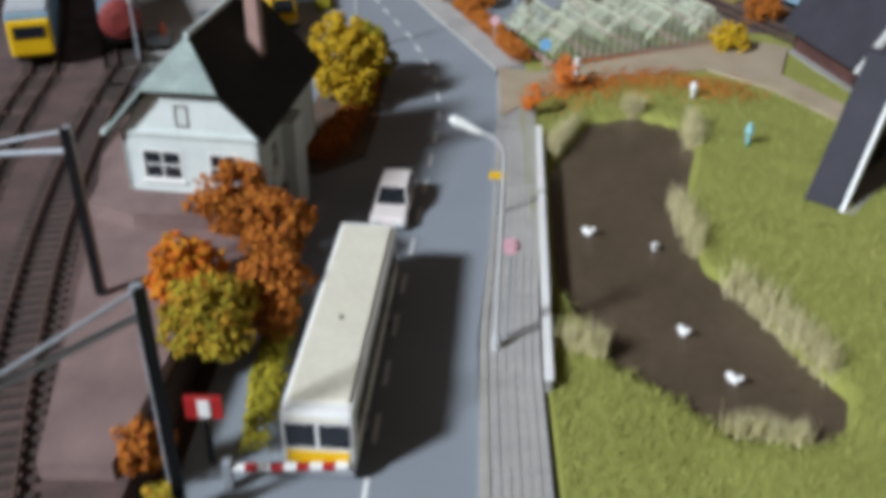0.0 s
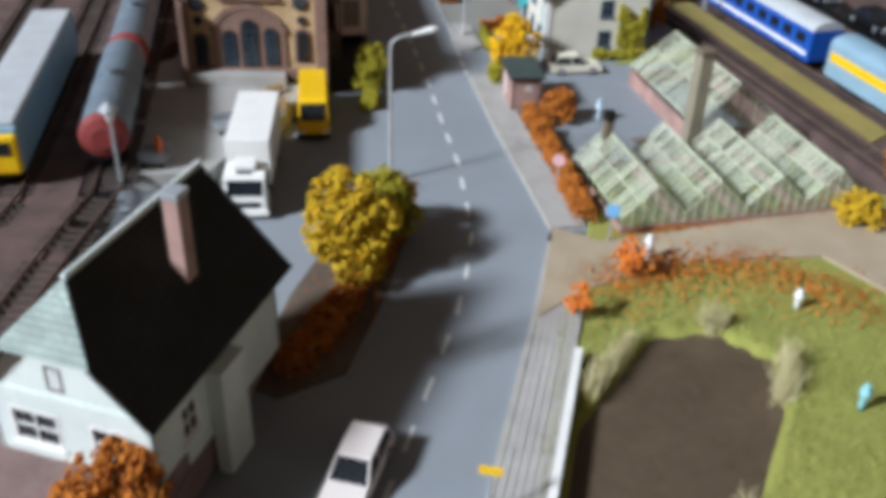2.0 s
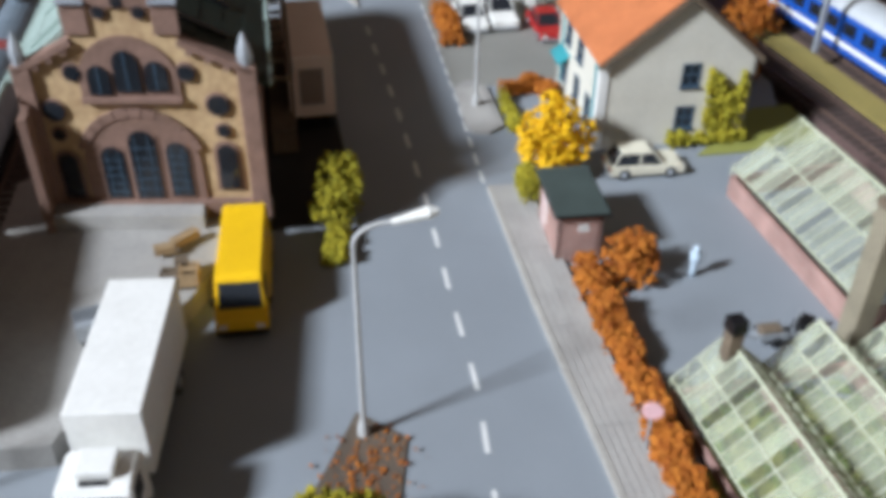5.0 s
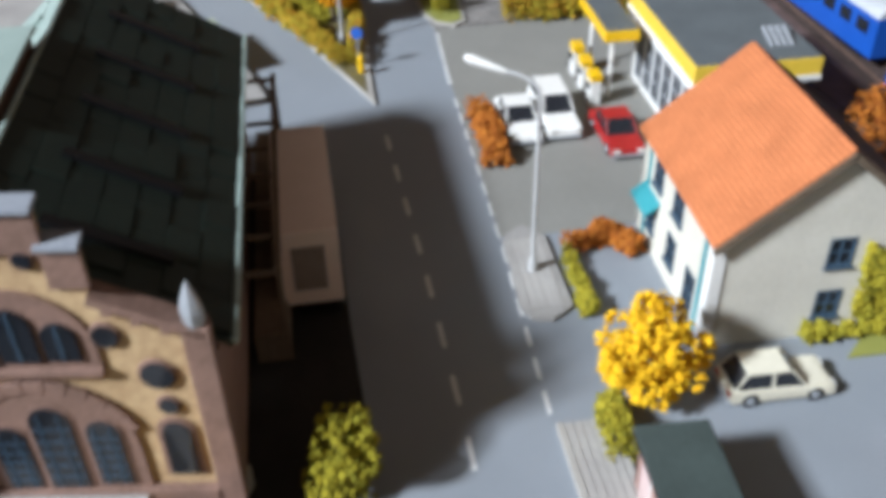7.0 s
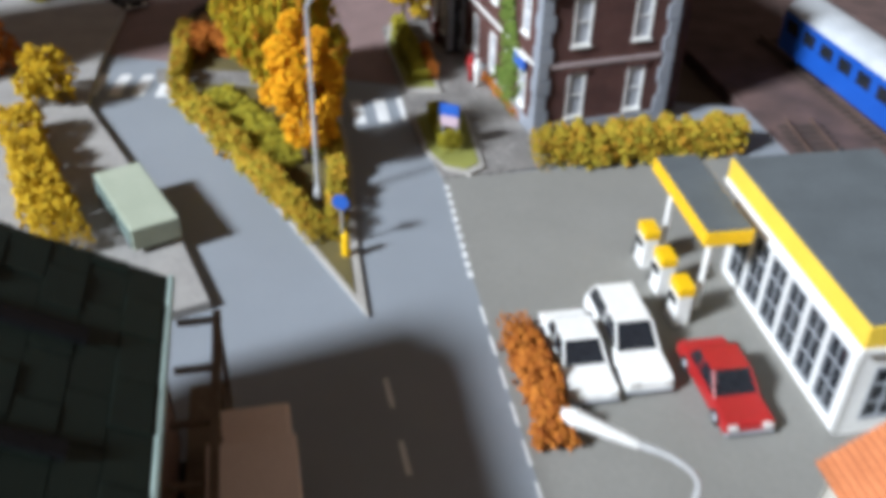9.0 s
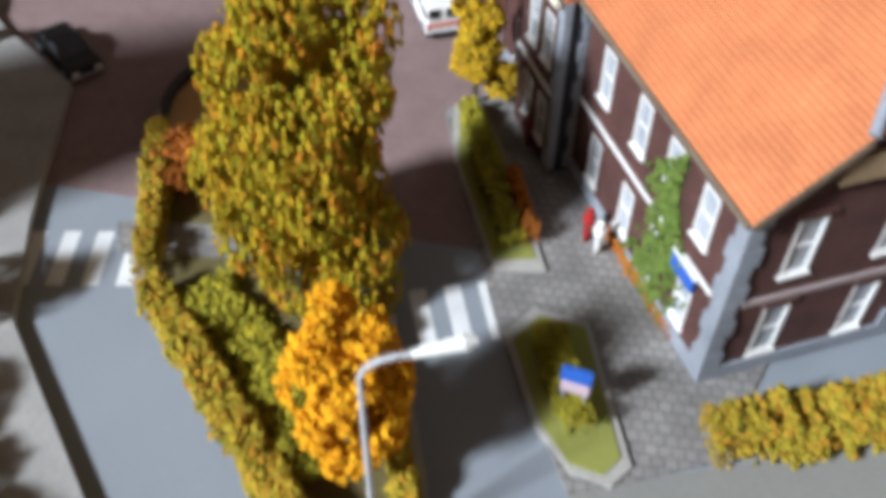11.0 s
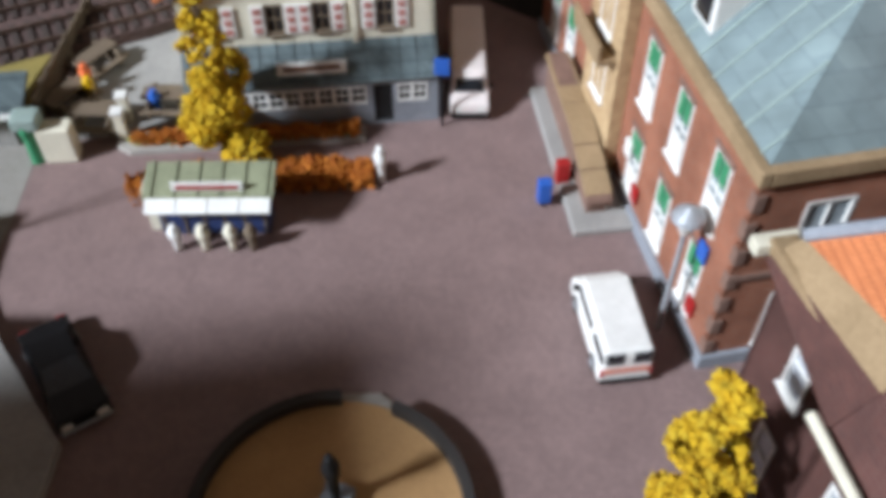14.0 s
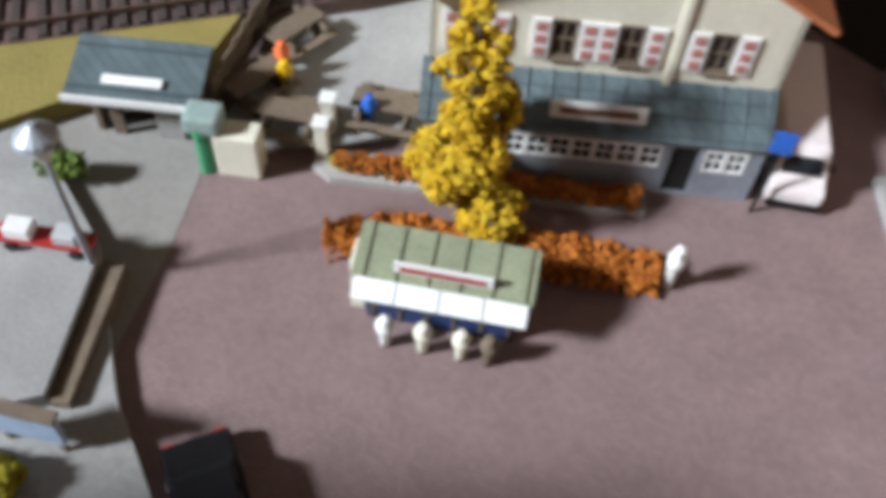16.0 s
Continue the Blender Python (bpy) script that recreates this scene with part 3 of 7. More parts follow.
tagged(part("kerb_north", ribbon(PAVE_R, 0.0, -0.3, -0.9, 0.26), KERB), "pale stone kerb of the road", "kerb", kind="structure")


def cut_line(pts, length):
    """The line cut into stretches of about that length, each a short list of its points."""
    total = [0]
    for p, q in zip(pts, pts[1:]):
        total.append(total[-1] + math.dist(p, q))
    n = max(1, round(total[-1] / length))
    def at(s):
        i = max(k for k in range(len(pts) - 1) if total[k] <= s + 1e-6)
        f = min(1, (s - total[i]) / (total[i + 1] - total[i]))
        return (pts[i][0] + f * (pts[i + 1][0] - pts[i][0]), pts[i][1] + f * (pts[i + 1][1] - pts[i][1]))
    return [(at(total[-1] * k / n), at(total[-1] * (k + 1) / n)) for k in range(n)]


def paved(parent, pts, d0, lanes, w, length, z, name, material):
    """Long stones laid in lanes along a line, a little uneven, with open joints."""
    g = random.Random(5)
    for lane in range(lanes):
        for (a, b) in cut_line(pts, length):
            l = math.dist(a, b)
            u = ((b[0] - a[0]) / l * 0.04, (b[1] - a[1]) / l * 0.04)
            e0, e1 = d0 - lane * w - 0.025, d0 - (lane + 1) * w + 0.025
            part(name, ribbon([(a[0] + u[0], a[1] + u[1]), (b[0] - u[0], b[1] - u[1])], e0, e1, 0.1, z + g.uniform(-0.01, 0.02)), material, parent)


paved(bpy.data.objects["pavement_south"], [(4.3, 20), (4.5, 41), (5.3, 51.5), (6.1, 67), (6.3, 74.5)], -0.36, 6, 0.39, 6.0, 0.25, "plank", PLANKST)
paved(bpy.data.objects["pavement_north"], PAVE_R, -0.31, 6, 0.35, 6.0, 0.25, "plank", PLANKST)
paved(bpy.data.objects["kerb_south"], [(4.3, 20), (4.5, 41), (5.3, 51.5), (6.1, 67), (6.3, 74.5)], 0.02, 1, 0.36, 2.2, 0.28, "kerbstone", KERB)
paved(bpy.data.objects["kerb_north"], PAVE_R, 0.02, 1, 0.32, 2.2, 0.28, "kerbstone", KERB)
TRAFFIC_I = [(-5.0, 107.4), (-6.5, 112.9), (-5.7, 114.0), (-4.4, 113.2), (-2.5, 107.8), (-3.3, 106.7), (-4.3, 106.6)]
tagged(part("pavement_island", prism(TRAFFIC_I, -0.9, 0.24), PAVING), "small slabbed pavement island by the forecourt", "pavement", kind="structure")
paved(bpy.data.objects["pavement_island"], [(-2.9, 107.6), (-4.7, 113.0)], 1.95, 5, 0.4, 2.6, 0.27, "plank", PLANKST)
tagged(part("verge", prism([(-7.2, 58), (-5.3, 57.5), (-2.6, 60), (-2.2, 67), (-2.4, 74), (-3.2, 80.5), (-5.6, 81.5), (-6.6, 74), (-7.4, 66)], -0.2, 0.09), EARTH), "dark brown earth verge under roadside bushes", "verge", kind="structure")
# shade along the shed and lean-to, laid down as a dark patch
tagged(part("shaded_yard", prism([(-14.2, 93.6), (-9.6, 95.2), (-10.2, 99), (-12.4, 104.5), (-15.6, 113), (-19.5, 118), (-22, 116.5), (-17, 103)], -0.2, 0.05), SHADE_GROUND), "ground beside the shed, its shade painted near-black", "yard", kind="structure")
ISLAND = [(-16.8, 126.3), (-25.7, 136.6), (-34.5, 145.4), (-35.7, 148.5), (-37.8, 155.5), (-37.9, 158.5), (-36, 162), (-33, 163), (-29.5, 161.4), (-28, 158.5), (-27.3, 154), (-24.9, 147.6), (-22, 143), (-20.4, 138.3), (-18.4, 131)]
tagged(part("traffic_island", prism(ISLAND, -0.9, 0.2), KERB), "wedge-shaped planted island with pale kerb", "traffic island", kind="structure")
cx = sum(p[0] for p in ISLAND) / len(ISLAND)
cy = sum(p[1] for p in ISLAND) / len(ISLAND)
tagged(part("island_soil", prism([(x + (cx - x) * 0.08, y + (cy - y) * 0.06) for x, y in ISLAND], 0.0, 0.26), mat("dark_moss", (0.15, 0.12, 0.04), (0.08, 0.065, 0.025), 0.95, fine=8, coarse=0.4, bump=0.6)), "dark mossy soil of the planted island", "soil", kind="structure")
LEFTK = [(-24, 125.5), (-27.6, 130.5), (-38.4, 142.5), (-40.4, 148), (-43, 157.8), (-49, 162), (-53, 166)]
tagged(part("pavement_west", prism(LEFTK + [(-64, 172), (-64, 135), (-34, 118)], -0.9, 0.5), PAVING), "grey pavement along the western kerb", "pavement", kind="structure")
BED_A = [(-15.4, 139.7), (-16.9, 141.5), (-18.6, 145.6), (-17.5, 147.1), (-15.2, 146.8), (-13.2, 140.3), (-13.9, 139.4)]
BED_B = [(-19.4, 148.9), (-17.2, 149.3), (-19.2, 155), (-21.6, 160.4), (-23.0, 159.9), (-22.4, 156)]
tagged(part("pavement_east", prism([(-15.4, 138.9), (-18.9, 146), (-23.4, 159.5), (-21, 162), (-14, 160), (-8, 146), (-10, 141.2)], -0.9, 0.14), SLABS), "grey slabbed pavement round the brick building", "pavement", kind="structure")
for k, bed in enumerate((BED_A, BED_B)):
    tagged(part("planted_bed", prism(bed, -0.9, 0.3), KERB), "grassy planted bed with a pale kerb", "bed", kind="structure")
    c = (sum(p[0] for p in bed) / len(bed), sum(p[1] for p in bed) / len(bed))
    tagged(part("bed_soil", prism([(x + (c[0] - x) * 0.16, y + (c[1] - y) * 0.1) for x, y in bed], 0.1, 0.36), GRASS), "mossy green soil of a planted bed", "soil", kind="structure")


def dashes(name, pts, length, gap, w, z=0.012, start=0.0):
    """A broken painted line along the points, one mesh a dash."""
    t = tagged(thing(name, 0, 0), "broken white painted road line", "road marking", kind="structure")
    total = [0]
    for p, q in zip(pts, pts[1:]):
        total.append(total[-1] + math.dist(p, q))
    def at(s):
        for i in range(len(pts) - 1):
            if s <= total[i + 1] or i == len(pts) - 2:
                f = (s - total[i]) / (total[i + 1] - total[i])
                return Vector((pts[i][0] + f * (pts[i + 1][0] - pts[i][0]), pts[i][1] + f * (pts[i + 1][1] - pts[i][1])))
    s = start
    while s + length < total[-1]:
        a, b = at(s), at(s + length)
        d = (b - a).normalized()
        nr = Vector((-d.y, d.x)) * w / 2
        part("dash", prism([tuple(a - nr), tuple(b - nr), tuple(b + nr), tuple(a + nr)], -0.05, z), LINE, t)
        s += length + gap
    return t


CENTRE = [(-0.2, 5), (0.0, 31), (0.6, 44), (1.4, 56), (2.0, 66), (1.9, 70), (1.5, 75), (-0.9, 84.2), (-3.0, 90), (-6.1, 99.2), (-10.2, 110.1), (-16.4, 125.6)]
dashes("centre_line", CENTRE, 1.7, 1.9, 0.22)
dashes("edge_line", [(-2.9, 100.9), (-6.6, 112.6), (-8.9, 119.5), (-12.5, 130)], 1.3, 0.8, 0.18)
dashes("forecourt_line", [(-12.6, 130.2), (-15.2, 138.6)], 0.45, 0.35, 0.25, z=0.06)


def zebra(cx, cy, ang, n, pitch, w, l):
    t = tagged(thing("zebra_crossing", cx, cy, 0, ang), "white striped zebra crossing on asphalt", "road marking", kind="structure")
    for k in range(n):
        x = (k - (n - 1) / 2) * pitch
        part("stripe", box(x - w / 2, x + w / 2, -l / 2, l / 2, -0.05, 0.014), LINE, t)


zebra(-38.2, 146.5, 10, 5, 1.5, 0.75, 3.2)
zebra(-21.3, 146.2, 20, 4, 1.5, 0.75, 3.2)
# unlit dark past the plaza, put into the ground colour
tagged(part("yard_north", prism([(-14, 184), (-31, 187), (-38, 189.5), (-50, 190), (-50, 226), (-14, 226)], -0.9, -0.3), SHADE_GROUND), "ground beyond the plaza, its darkness painted near-black", "yard", kind="structure")
# ring of sand with a low dark wall in two arcs
RING = (-32.9, 157.8)
ring = tagged(thing("sand_ring", *RING), "round bed of orange sand with low dark wall arcs", "bed")
part("sand", lathe([(4.6, 0.0), (4.6, 0.3), (0.1, 0.36)], 48), SAND, ring)
for a0, a1 in ((106, 205), (-20, 82)):
    pts = [(math.cos(radians(a0 + (a1 - a0) * k / 24)), math.sin(radians(a0 + (a1 - a0) * k / 24))) for k in range(25)]
    part("low_wall", prism([(4.75 * x, 4.75 * y) for x, y in pts] + [(4.4 * x, 4.4 * y) for x, y in pts[::-1]], 0.0, 0.85), mat("tarred_wall", (0.04, 0.035, 0.032), None, 0.7), ring)

# ---- western terrace, platform and tracks ----
TERR = 1.5
tagged(part("terrace", prism([(-80, -22), (-8.5, -22), (-8.3, 40), (-6.6, 46), (-6.6, 60.5), (-17, 61), (-21, 66), (-29, 88), (-28, 119), (-34, 119), (-66, 140), (-80, 160)], -0.9, TERR), BALLAST), "pinkish brown ballast terrace of the railway", "ground", kind="structure")
tagged(part("terrace_path", prism([(-11.5, 30), (-8.8, 30), (-8.3, 40), (-6.4, 46), (-6.4, 60.4), (-17.5, 60.8), (-17.5, 55), (-14.8, 45)], 0.5, 2.3), TERRACE), "pale pinkish gravel strip by the house", "path", kind="structure")
tagged(part("house_mound", prism([(-15.6, 47.6), (-13.0, 46.6), (-8.2, 46.4), (-6.5, 47.4), (-6.5, 60.3), (-16.6, 60.7)], 0.5, 3.15), TERRACE), "pinkish gravel mound under the lineside house", "ground", kind="structure")
PLATFORM = [(-13.7, 95.2), (-14.6, 86.5), (-16.2, 80), (-16.4, 76.6), (-23, 74.5), (-29.5, 91.5), (-26, 97)]
tagged(part("loading_platform", prism(PLATFORM, -0.9, 1.25), PAVING), "grey concrete loading platform before the engine shed", "platform", kind="structure")
tagged(part("verge_east", prism([(12.5, 124.5), (27.6, 91.5), (44, 62), (48, 66), (48, 230), (-20, 230), (-12, 190)], -0.9, 0.1), BALLAST), "pinkish brown ballast of the eastern line", "ground", kind="structure")
tagged(part("grass_strip", prism([(14.5, 127), (17.0, 122), (29.5, 94.5), (31.2, 96.5), (19.0, 123), (16.5, 128)], 0.0, 0.28), DRYGRASS), "yellow-green grassy strip between tracks", "verge", kind="structure")


def track(name, pts, z, label):
    """Two rails on sleepers along a line of points."""
    t = tagged(thing(name, 0, 0, z), label, "track", group="railway tracks")
    L, R = offset_line(pts, 0.83), offset_line(pts, -0.83)
    for side in (L, R):
        a, c = offset_line(side, 0.05), offset_line(side, -0.05)
        part("rail", prism(a + c[::-1], 0.12, 0.36), RAIL, t)
    b = bmesh.new()
    for p, q in zip(pts, pts[1:]):
        d = math.dist(p, q)
        ang = math.degrees(math.atan2(q[1] - p[1], q[0] - p[0]))
        for k in range(int(d / 0.72)):
            f = (k + 0.5) * 0.72 / d
            x, y = p[0] + f * (q[0] - p[0]), p[1] + f * (q[1] - p[1])
            box(x - 0.15, x + 0.15, y - 1.5, y + 1.5, 0.0, 0.13, b, rz=ang)
    tagged(part("sleeper", b, SLEEPER, t), kind="stuff")
    return t


WL = "brown rusty railway track on pinkish ballast"
def arc_pts(p, q, bulge, n=14):
    out = []
    for k in range(n + 1):
        f = k / n
        x, y = p[0] + f * (q[0] - p[0]), p[1] + f * (q[1] - p[1])
        out.append((x + bulge * 4 * f * (1 - f), y))
    return out


track("railway_track", arc_pts((-10.5, 22), (-21.3, 72), -1.8) + [(-25, 82), (-33, 104), (-40, 124)], TERR, WL)
track("railway_track", arc_pts((-14.0, 22), (-27.0, 70), -1.8) + [(-31, 82), (-39, 104), (-46, 124)], TERR, WL)
track("railway_track", arc_pts((-18.5, 22), (-32.6, 70), -1.8) + [(-37, 82), (-45, 104), (-52, 124)], TERR, WL)
track("railway_track", [(43, 62), (28.6, 93.0), (14.0, 124.0), (9, 135), (5.5, 150)], 0.1, "brown railway track behind the greenhouses")
track("railway_track", [(46, 69.8), (33.6, 96.6), (22.3, 120.8), (16.4, 134.5), (11.6, 148.2), (5.5, 164)], 0.1, "brown railway track under the blue coaches")
track("railway_track", [(47, 92), (33.5, 121), (22, 145)], 0.1, "brown railway track at the far side")
track("railway_track", [(-80, 157.4), (-61.8, 173.0), (-52.8, 181.3), (-43, 192.6)], 0.9, WL)
track("railway_track", [(-80, 162.2), (-64.6, 175.4), (-55.6, 183.7), (-46.6, 194.4)], 0.9, WL)
tagged(part("embankment", prism([(-80, 152), (-60, 166.5), (-57.5, 170.5), (-54.6, 173.0), (-55.6, 180), (-52, 200), (-80, 205)], -0.9, 0.85), DRYGRASS), "yellow grassy railway embankment behind the kiosks", "verge", kind="structure")

tagged(part("ballast_bed", prism([(-80, 155.0), (-61.2, 171.4), (-51.6, 180.2), (-41.4, 191.6), (-48.4, 197.4), (-58, 186.6), (-67, 177.8), (-80, 166.6)], 0.0, 0.9), BALLAST), "dark brown ballast bed of the station tracks", "ground", kind="structure")
# station side: raised platform, garden terrace of the tavern, an unseen shadow-casting block
tagged(part("station_platform", prism([(-52.2, 165.3), (-50.4, 160.9), (-54.5, 157), (-66, 150), (-66, 160)], -0.9, 1.15), PAVING), "grey raised station platform", "platform", kind="structure")
tagged(part("platform_edge", prism([(-52.1, 165.4), (-50.3, 160.9), (-49.8, 161.1), (-51.5, 165.6)], -0.9, 0.85), WOOD), "dark timber facing of the platform edge", "platform", kind="structure")
tagged(part("pavement_station", prism([(-49.4, 159.9), (-49.9, 161.8), (-51.1, 166.9), (-52.1, 169.9), (-53, 172.0), (-59, 170), (-59, 160)], -0.9, 0.055), mat("worn_concrete", (0.31, 0.29, 0.26), (0.2, 0.185, 0.16), 0.85, fine=4, coarse=0.25, amount=0.9)), "worn grey concrete pavement before the platform", "pavement", kind="structure")
tagged(part("garden_terrace", prism([(-52.6, 171.6), (-49.0, 173.2), (-46.5, 175.6), (-48.5, 181), (-50, 186), (-55, 180)], -0.9, 0.22), PAVING), "grey paved beer garden terrace", "terrace", kind="structure")
tagged(part("border_kerb", prism([(-49.0, 172.2), (-48.2, 172.0), (-38.2, 175.9), (-38.5, 176.8), (-49.2, 173.0)], -0.9, 0.3), KERB), "pale kerb of the veranda border", "kerb", kind="structure")
tagged(part("border_soil", prism([(-48.7, 172.6), (-48.1, 172.4), (-38.5, 176.0), (-38.7, 176.6), (-48.9, 172.95)], 0.0, 0.36), GRASS), "green planted soil before the veranda", "soil", kind="structure")
tagged(part("island_path", prism([(-36.6, 148.8), (-35.9, 147.2), (-29.0, 147.6), (-24.6, 146.2), (-24.2, 148.6), (-29.0, 149.8)], 0.0, 0.3), SLABS), "grey paved crossing over the island", "path", kind="structure")
# out of view; added to cast the plaza's broad shadow, sized to fit it
b = thing("shadow_building", -64.2, 133.4, 0.5, 25, "unseen tall brick block added to shade the plaza", "building")
part("wall", box(0, 14.4, 0, 8.0, 0, 19.0, bev=0.1), BRICK, b)
part("flat_roof", box(-0.3, 14.7, -0.3, 8.3, 19.0, 19.4, bev=0.1), FLATROOF, b)
part("parapet", box(14.1, 14.8, -0.4, 8.4, 19.4, 19.9, bev=0.08), TANP, b)

# ---- vehicles ----
def wheels(t, w, ys, r=0.36, width=0.26):
    for y in ys:
        for s in (-1, 1):
            x = s * (w / 2 - width / 2 + 0.02)
            o = part("wheel", tube((x - width / 2, y, r), (x + width / 2, y, r), r, r, 16), RUBBER, t)
            part("rim", tube((x + s * (width / 2 - 0.02), y, r), (x + s * (width / 2 + 0.025), y, r), r * 0.6, r * 0.5, 12), STEEL, o)


def car(x, y, rz, paint, label, L=4.9, W=2.0, H=1.62, hatch=False, roof=None, z=0, category="car"):
    """A saloon or hatchback: lower body with bonnet and boot, glazed cabin, wheels, lamps and bumpers. The nose points to local -y."""
    t = thing("car", x, y, z, rz, label, category)
    h = L / 2
    low, belt = 0.24, H * 0.56
    prof = [(-h, low + 0.1), (-h + 0.05, belt * 0.78), (-h + 0.25, belt * 0.9), (-h * 0.42, belt), (h - 0.35, belt), (h - 0.06, belt * 0.92), (h, low + 0.2), (h - 0.1, low), (-h + 0.1, low)]
    b = side_prism(prof, -W / 2, W / 2, lambda z: 0.05 if z > belt * 0.95 else 0.0)
    bmesh.ops.bevel(b, geom=b.edges[:], offset=0.06, segments=2, affect="EDGES")
    part("body", b, paint, t, smooth=False)
    rear = h - 0.22 if hatch else h * 0.62
    cab = [(-h * 0.42, belt - 0.03), (-h * 0.12, H), (rear - 0.45, H), (rear, belt - 0.03)]
    b = side_prism(cab, -W / 2 + 0.1, W / 2 - 0.1, lambda z: 0.16 * max(0, z - belt) / (H - belt))
    part("cabin_glass", b, GLASS, t)
    rf = [(-h * 0.12 - 0.02, H - 0.05), (-h * 0.12 + 0.08, H + 0.04), (rear - 0.52, H + 0.04), (rear - 0.42, H - 0.05)]
    b = side_prism(rf, -W / 2 + 0.22, W / 2 - 0.22)
    bmesh.ops.bevel(b, geom=b.edges[:], offset=0.03, segments=2, affect="EDGES")
    part("roof", b, roof or paint, t)
    for s in (-1, 1):
        b = bmesh.new()
        for y0, y1 in ((-h * 0.42, -h * 0.12), (rear, rear - 0.45)):
            tube((s * (W / 2 - 0.1), y0, belt - 0.02), (s * (W / 2 - 0.26), y1, H), 0.05, 0.05, 6, b)
        tube((s * (W / 2 - 0.1), h * 0.2, belt - 0.02), (s * (W / 2 - 0.25), h * 0.2, H), 0.05, 0.05, 6, b)
        part("pillar", b, paint, t)
        part("headlight", box(s * (W / 2 - 0.32) - 0.2, s * (W / 2 - 0.32) + 0.2, -h - 0.02, -h + 0.1, belt * 0.55, belt * 0.8, bev=0.03), OPAL, t)
        part("tail_light", box(s * (W / 2 - 0.28) - 0.18, s * (W / 2 - 0.28) + 0.18, h - 0.14, h + 0.0, belt * 0.6, belt * 0.85, bev=0.03), RED, t)
    part("front_bumper", box(-W / 2 + 0.03, W / 2 - 0.03, -h - 0.06, -h + 0.16, low + 0.02, low + 0.2, bev=0.04), STEEL, t)
    part("rear_bumper", box(-W / 2 + 0.03, W / 2 - 0.03, h - 0.14, h + 0.06, low + 0.02, low + 0.2, bev=0.04), STEEL, t)
    wheels(t, W, (-h * 0.62, h * 0.6))
    return t


def van(x, y, rz, paint, label, L=5.6, W=2.25, H=2.55, nose=0.75, rear_windows=True, side_glass=(), stripe=None, category="van", lamp_bar=False):
    """A panel van, nose towards local -y."""
    t = thing("van", x, y, 0, rz, label, category)
    h = L / 2
    prof = [(-h, 0.3), (-h, 0.95), (-h + 0.12, 1.12), (-h + nose * 0.75, 1.3), (-h + nose * 1.25, H - 0.15), (-h + nose * 1.5, H), (h - 0.12, H), (h, H - 0.15), (h, 0.3)]
    b = side_prism(prof, -W / 2, W / 2, lambda z: 0.14 * max(0, z - 1.1) / (H - 1.1))
    bmesh.ops.bevel(b, geom=b.edges[:], offset=0.08, segments=3, affect="EDGES")
    part("body", b, paint, t)
    a, c = Vector((0, -h + nose * 0.78, 1.36)), Vector((0, -h + nose * 1.2, H - 0.28))
    part("windscreen", slab([(-W / 2 + 0.22, a.y - 0.03, a.z), (W / 2 - 0.22, a.y - 0.03, a.z), (W / 2 - 0.28, c.y - 0.03, c.z), (-W / 2 + 0.28, c.y - 0.03, c.z)], 0.03), GLASS, t)
    for s in (-1, 1):
        xx = s * (W / 2 - 0.06)
        for y0, y1 in [(-h + nose * 1.35, -h + nose * 1.35 + 0.85), *side_glass]:
            part("side_window", box(min(xx, xx + s * 0.03) - 0.02, max(xx, xx + s * 0.03) + 0.01, y0, y1, 1.35, H - 0.45, bev=0.03), GLASS, t)
        part("headlight", box(s * (W / 2 - 0.35) - 0.2, s * (W / 2 - 0.35) + 0.2, -h - 0.02, -h + 0.1, 0.62, 0.88, bev=0.03), OPAL, t)
        part("tail_light", box(s * (W / 2 - 0.12) - 0.1, s * (W / 2 - 0.12) + 0.08, h - 0.08, h + 0.02, 0.7, 1.05, bev=0.02), RED, t)
        part("mirror", box(s * (W / 2 + 0.1) - 0.09, s * (W / 2 + 0.1) + 0.09, -h + nose * 1.2, -h + nose * 1.2 + 0.1, 1.3, 1.6, bev=0.02), BLACK, t)
        if rear_windows:
            part("rear_window", box(s * 0.5 - 0.33, s * 0.5 + 0.33, h - 0.08, h + 0.02, 1.4, 1.95, bev=0.02), GLASS, t)
    if stripe is not None:
        part("stripe", box(-W / 2 + 0.15, W / 2 - 0.15, h - 0.05, h + 0.025, 0.85, 1.15), stripe, t)
    part("front_bumper", box(-W / 2 + 0.02, W / 2 - 0.02, -h - 0.07, -h + 0.2, 0.28, 0.55, bev=0.05), BLACK, t)
    part("rear_bumper", box(-W / 2 + 0.05, W / 2 - 0.05, h - 0.1, h + 0.08, 0.3, 0.5, bev=0.04), BLACK, t)
    if lamp_bar:
        part("lamp_bar", box(-0.55, 0.55, -h + nose * 1.7, -h + nose * 1.7 + 0.22, H - 0.02, H + 0.16, bev=0.04), BLUE, t)
    wheels(t, W, (-h * 0.6, h * 0.6))
    return t


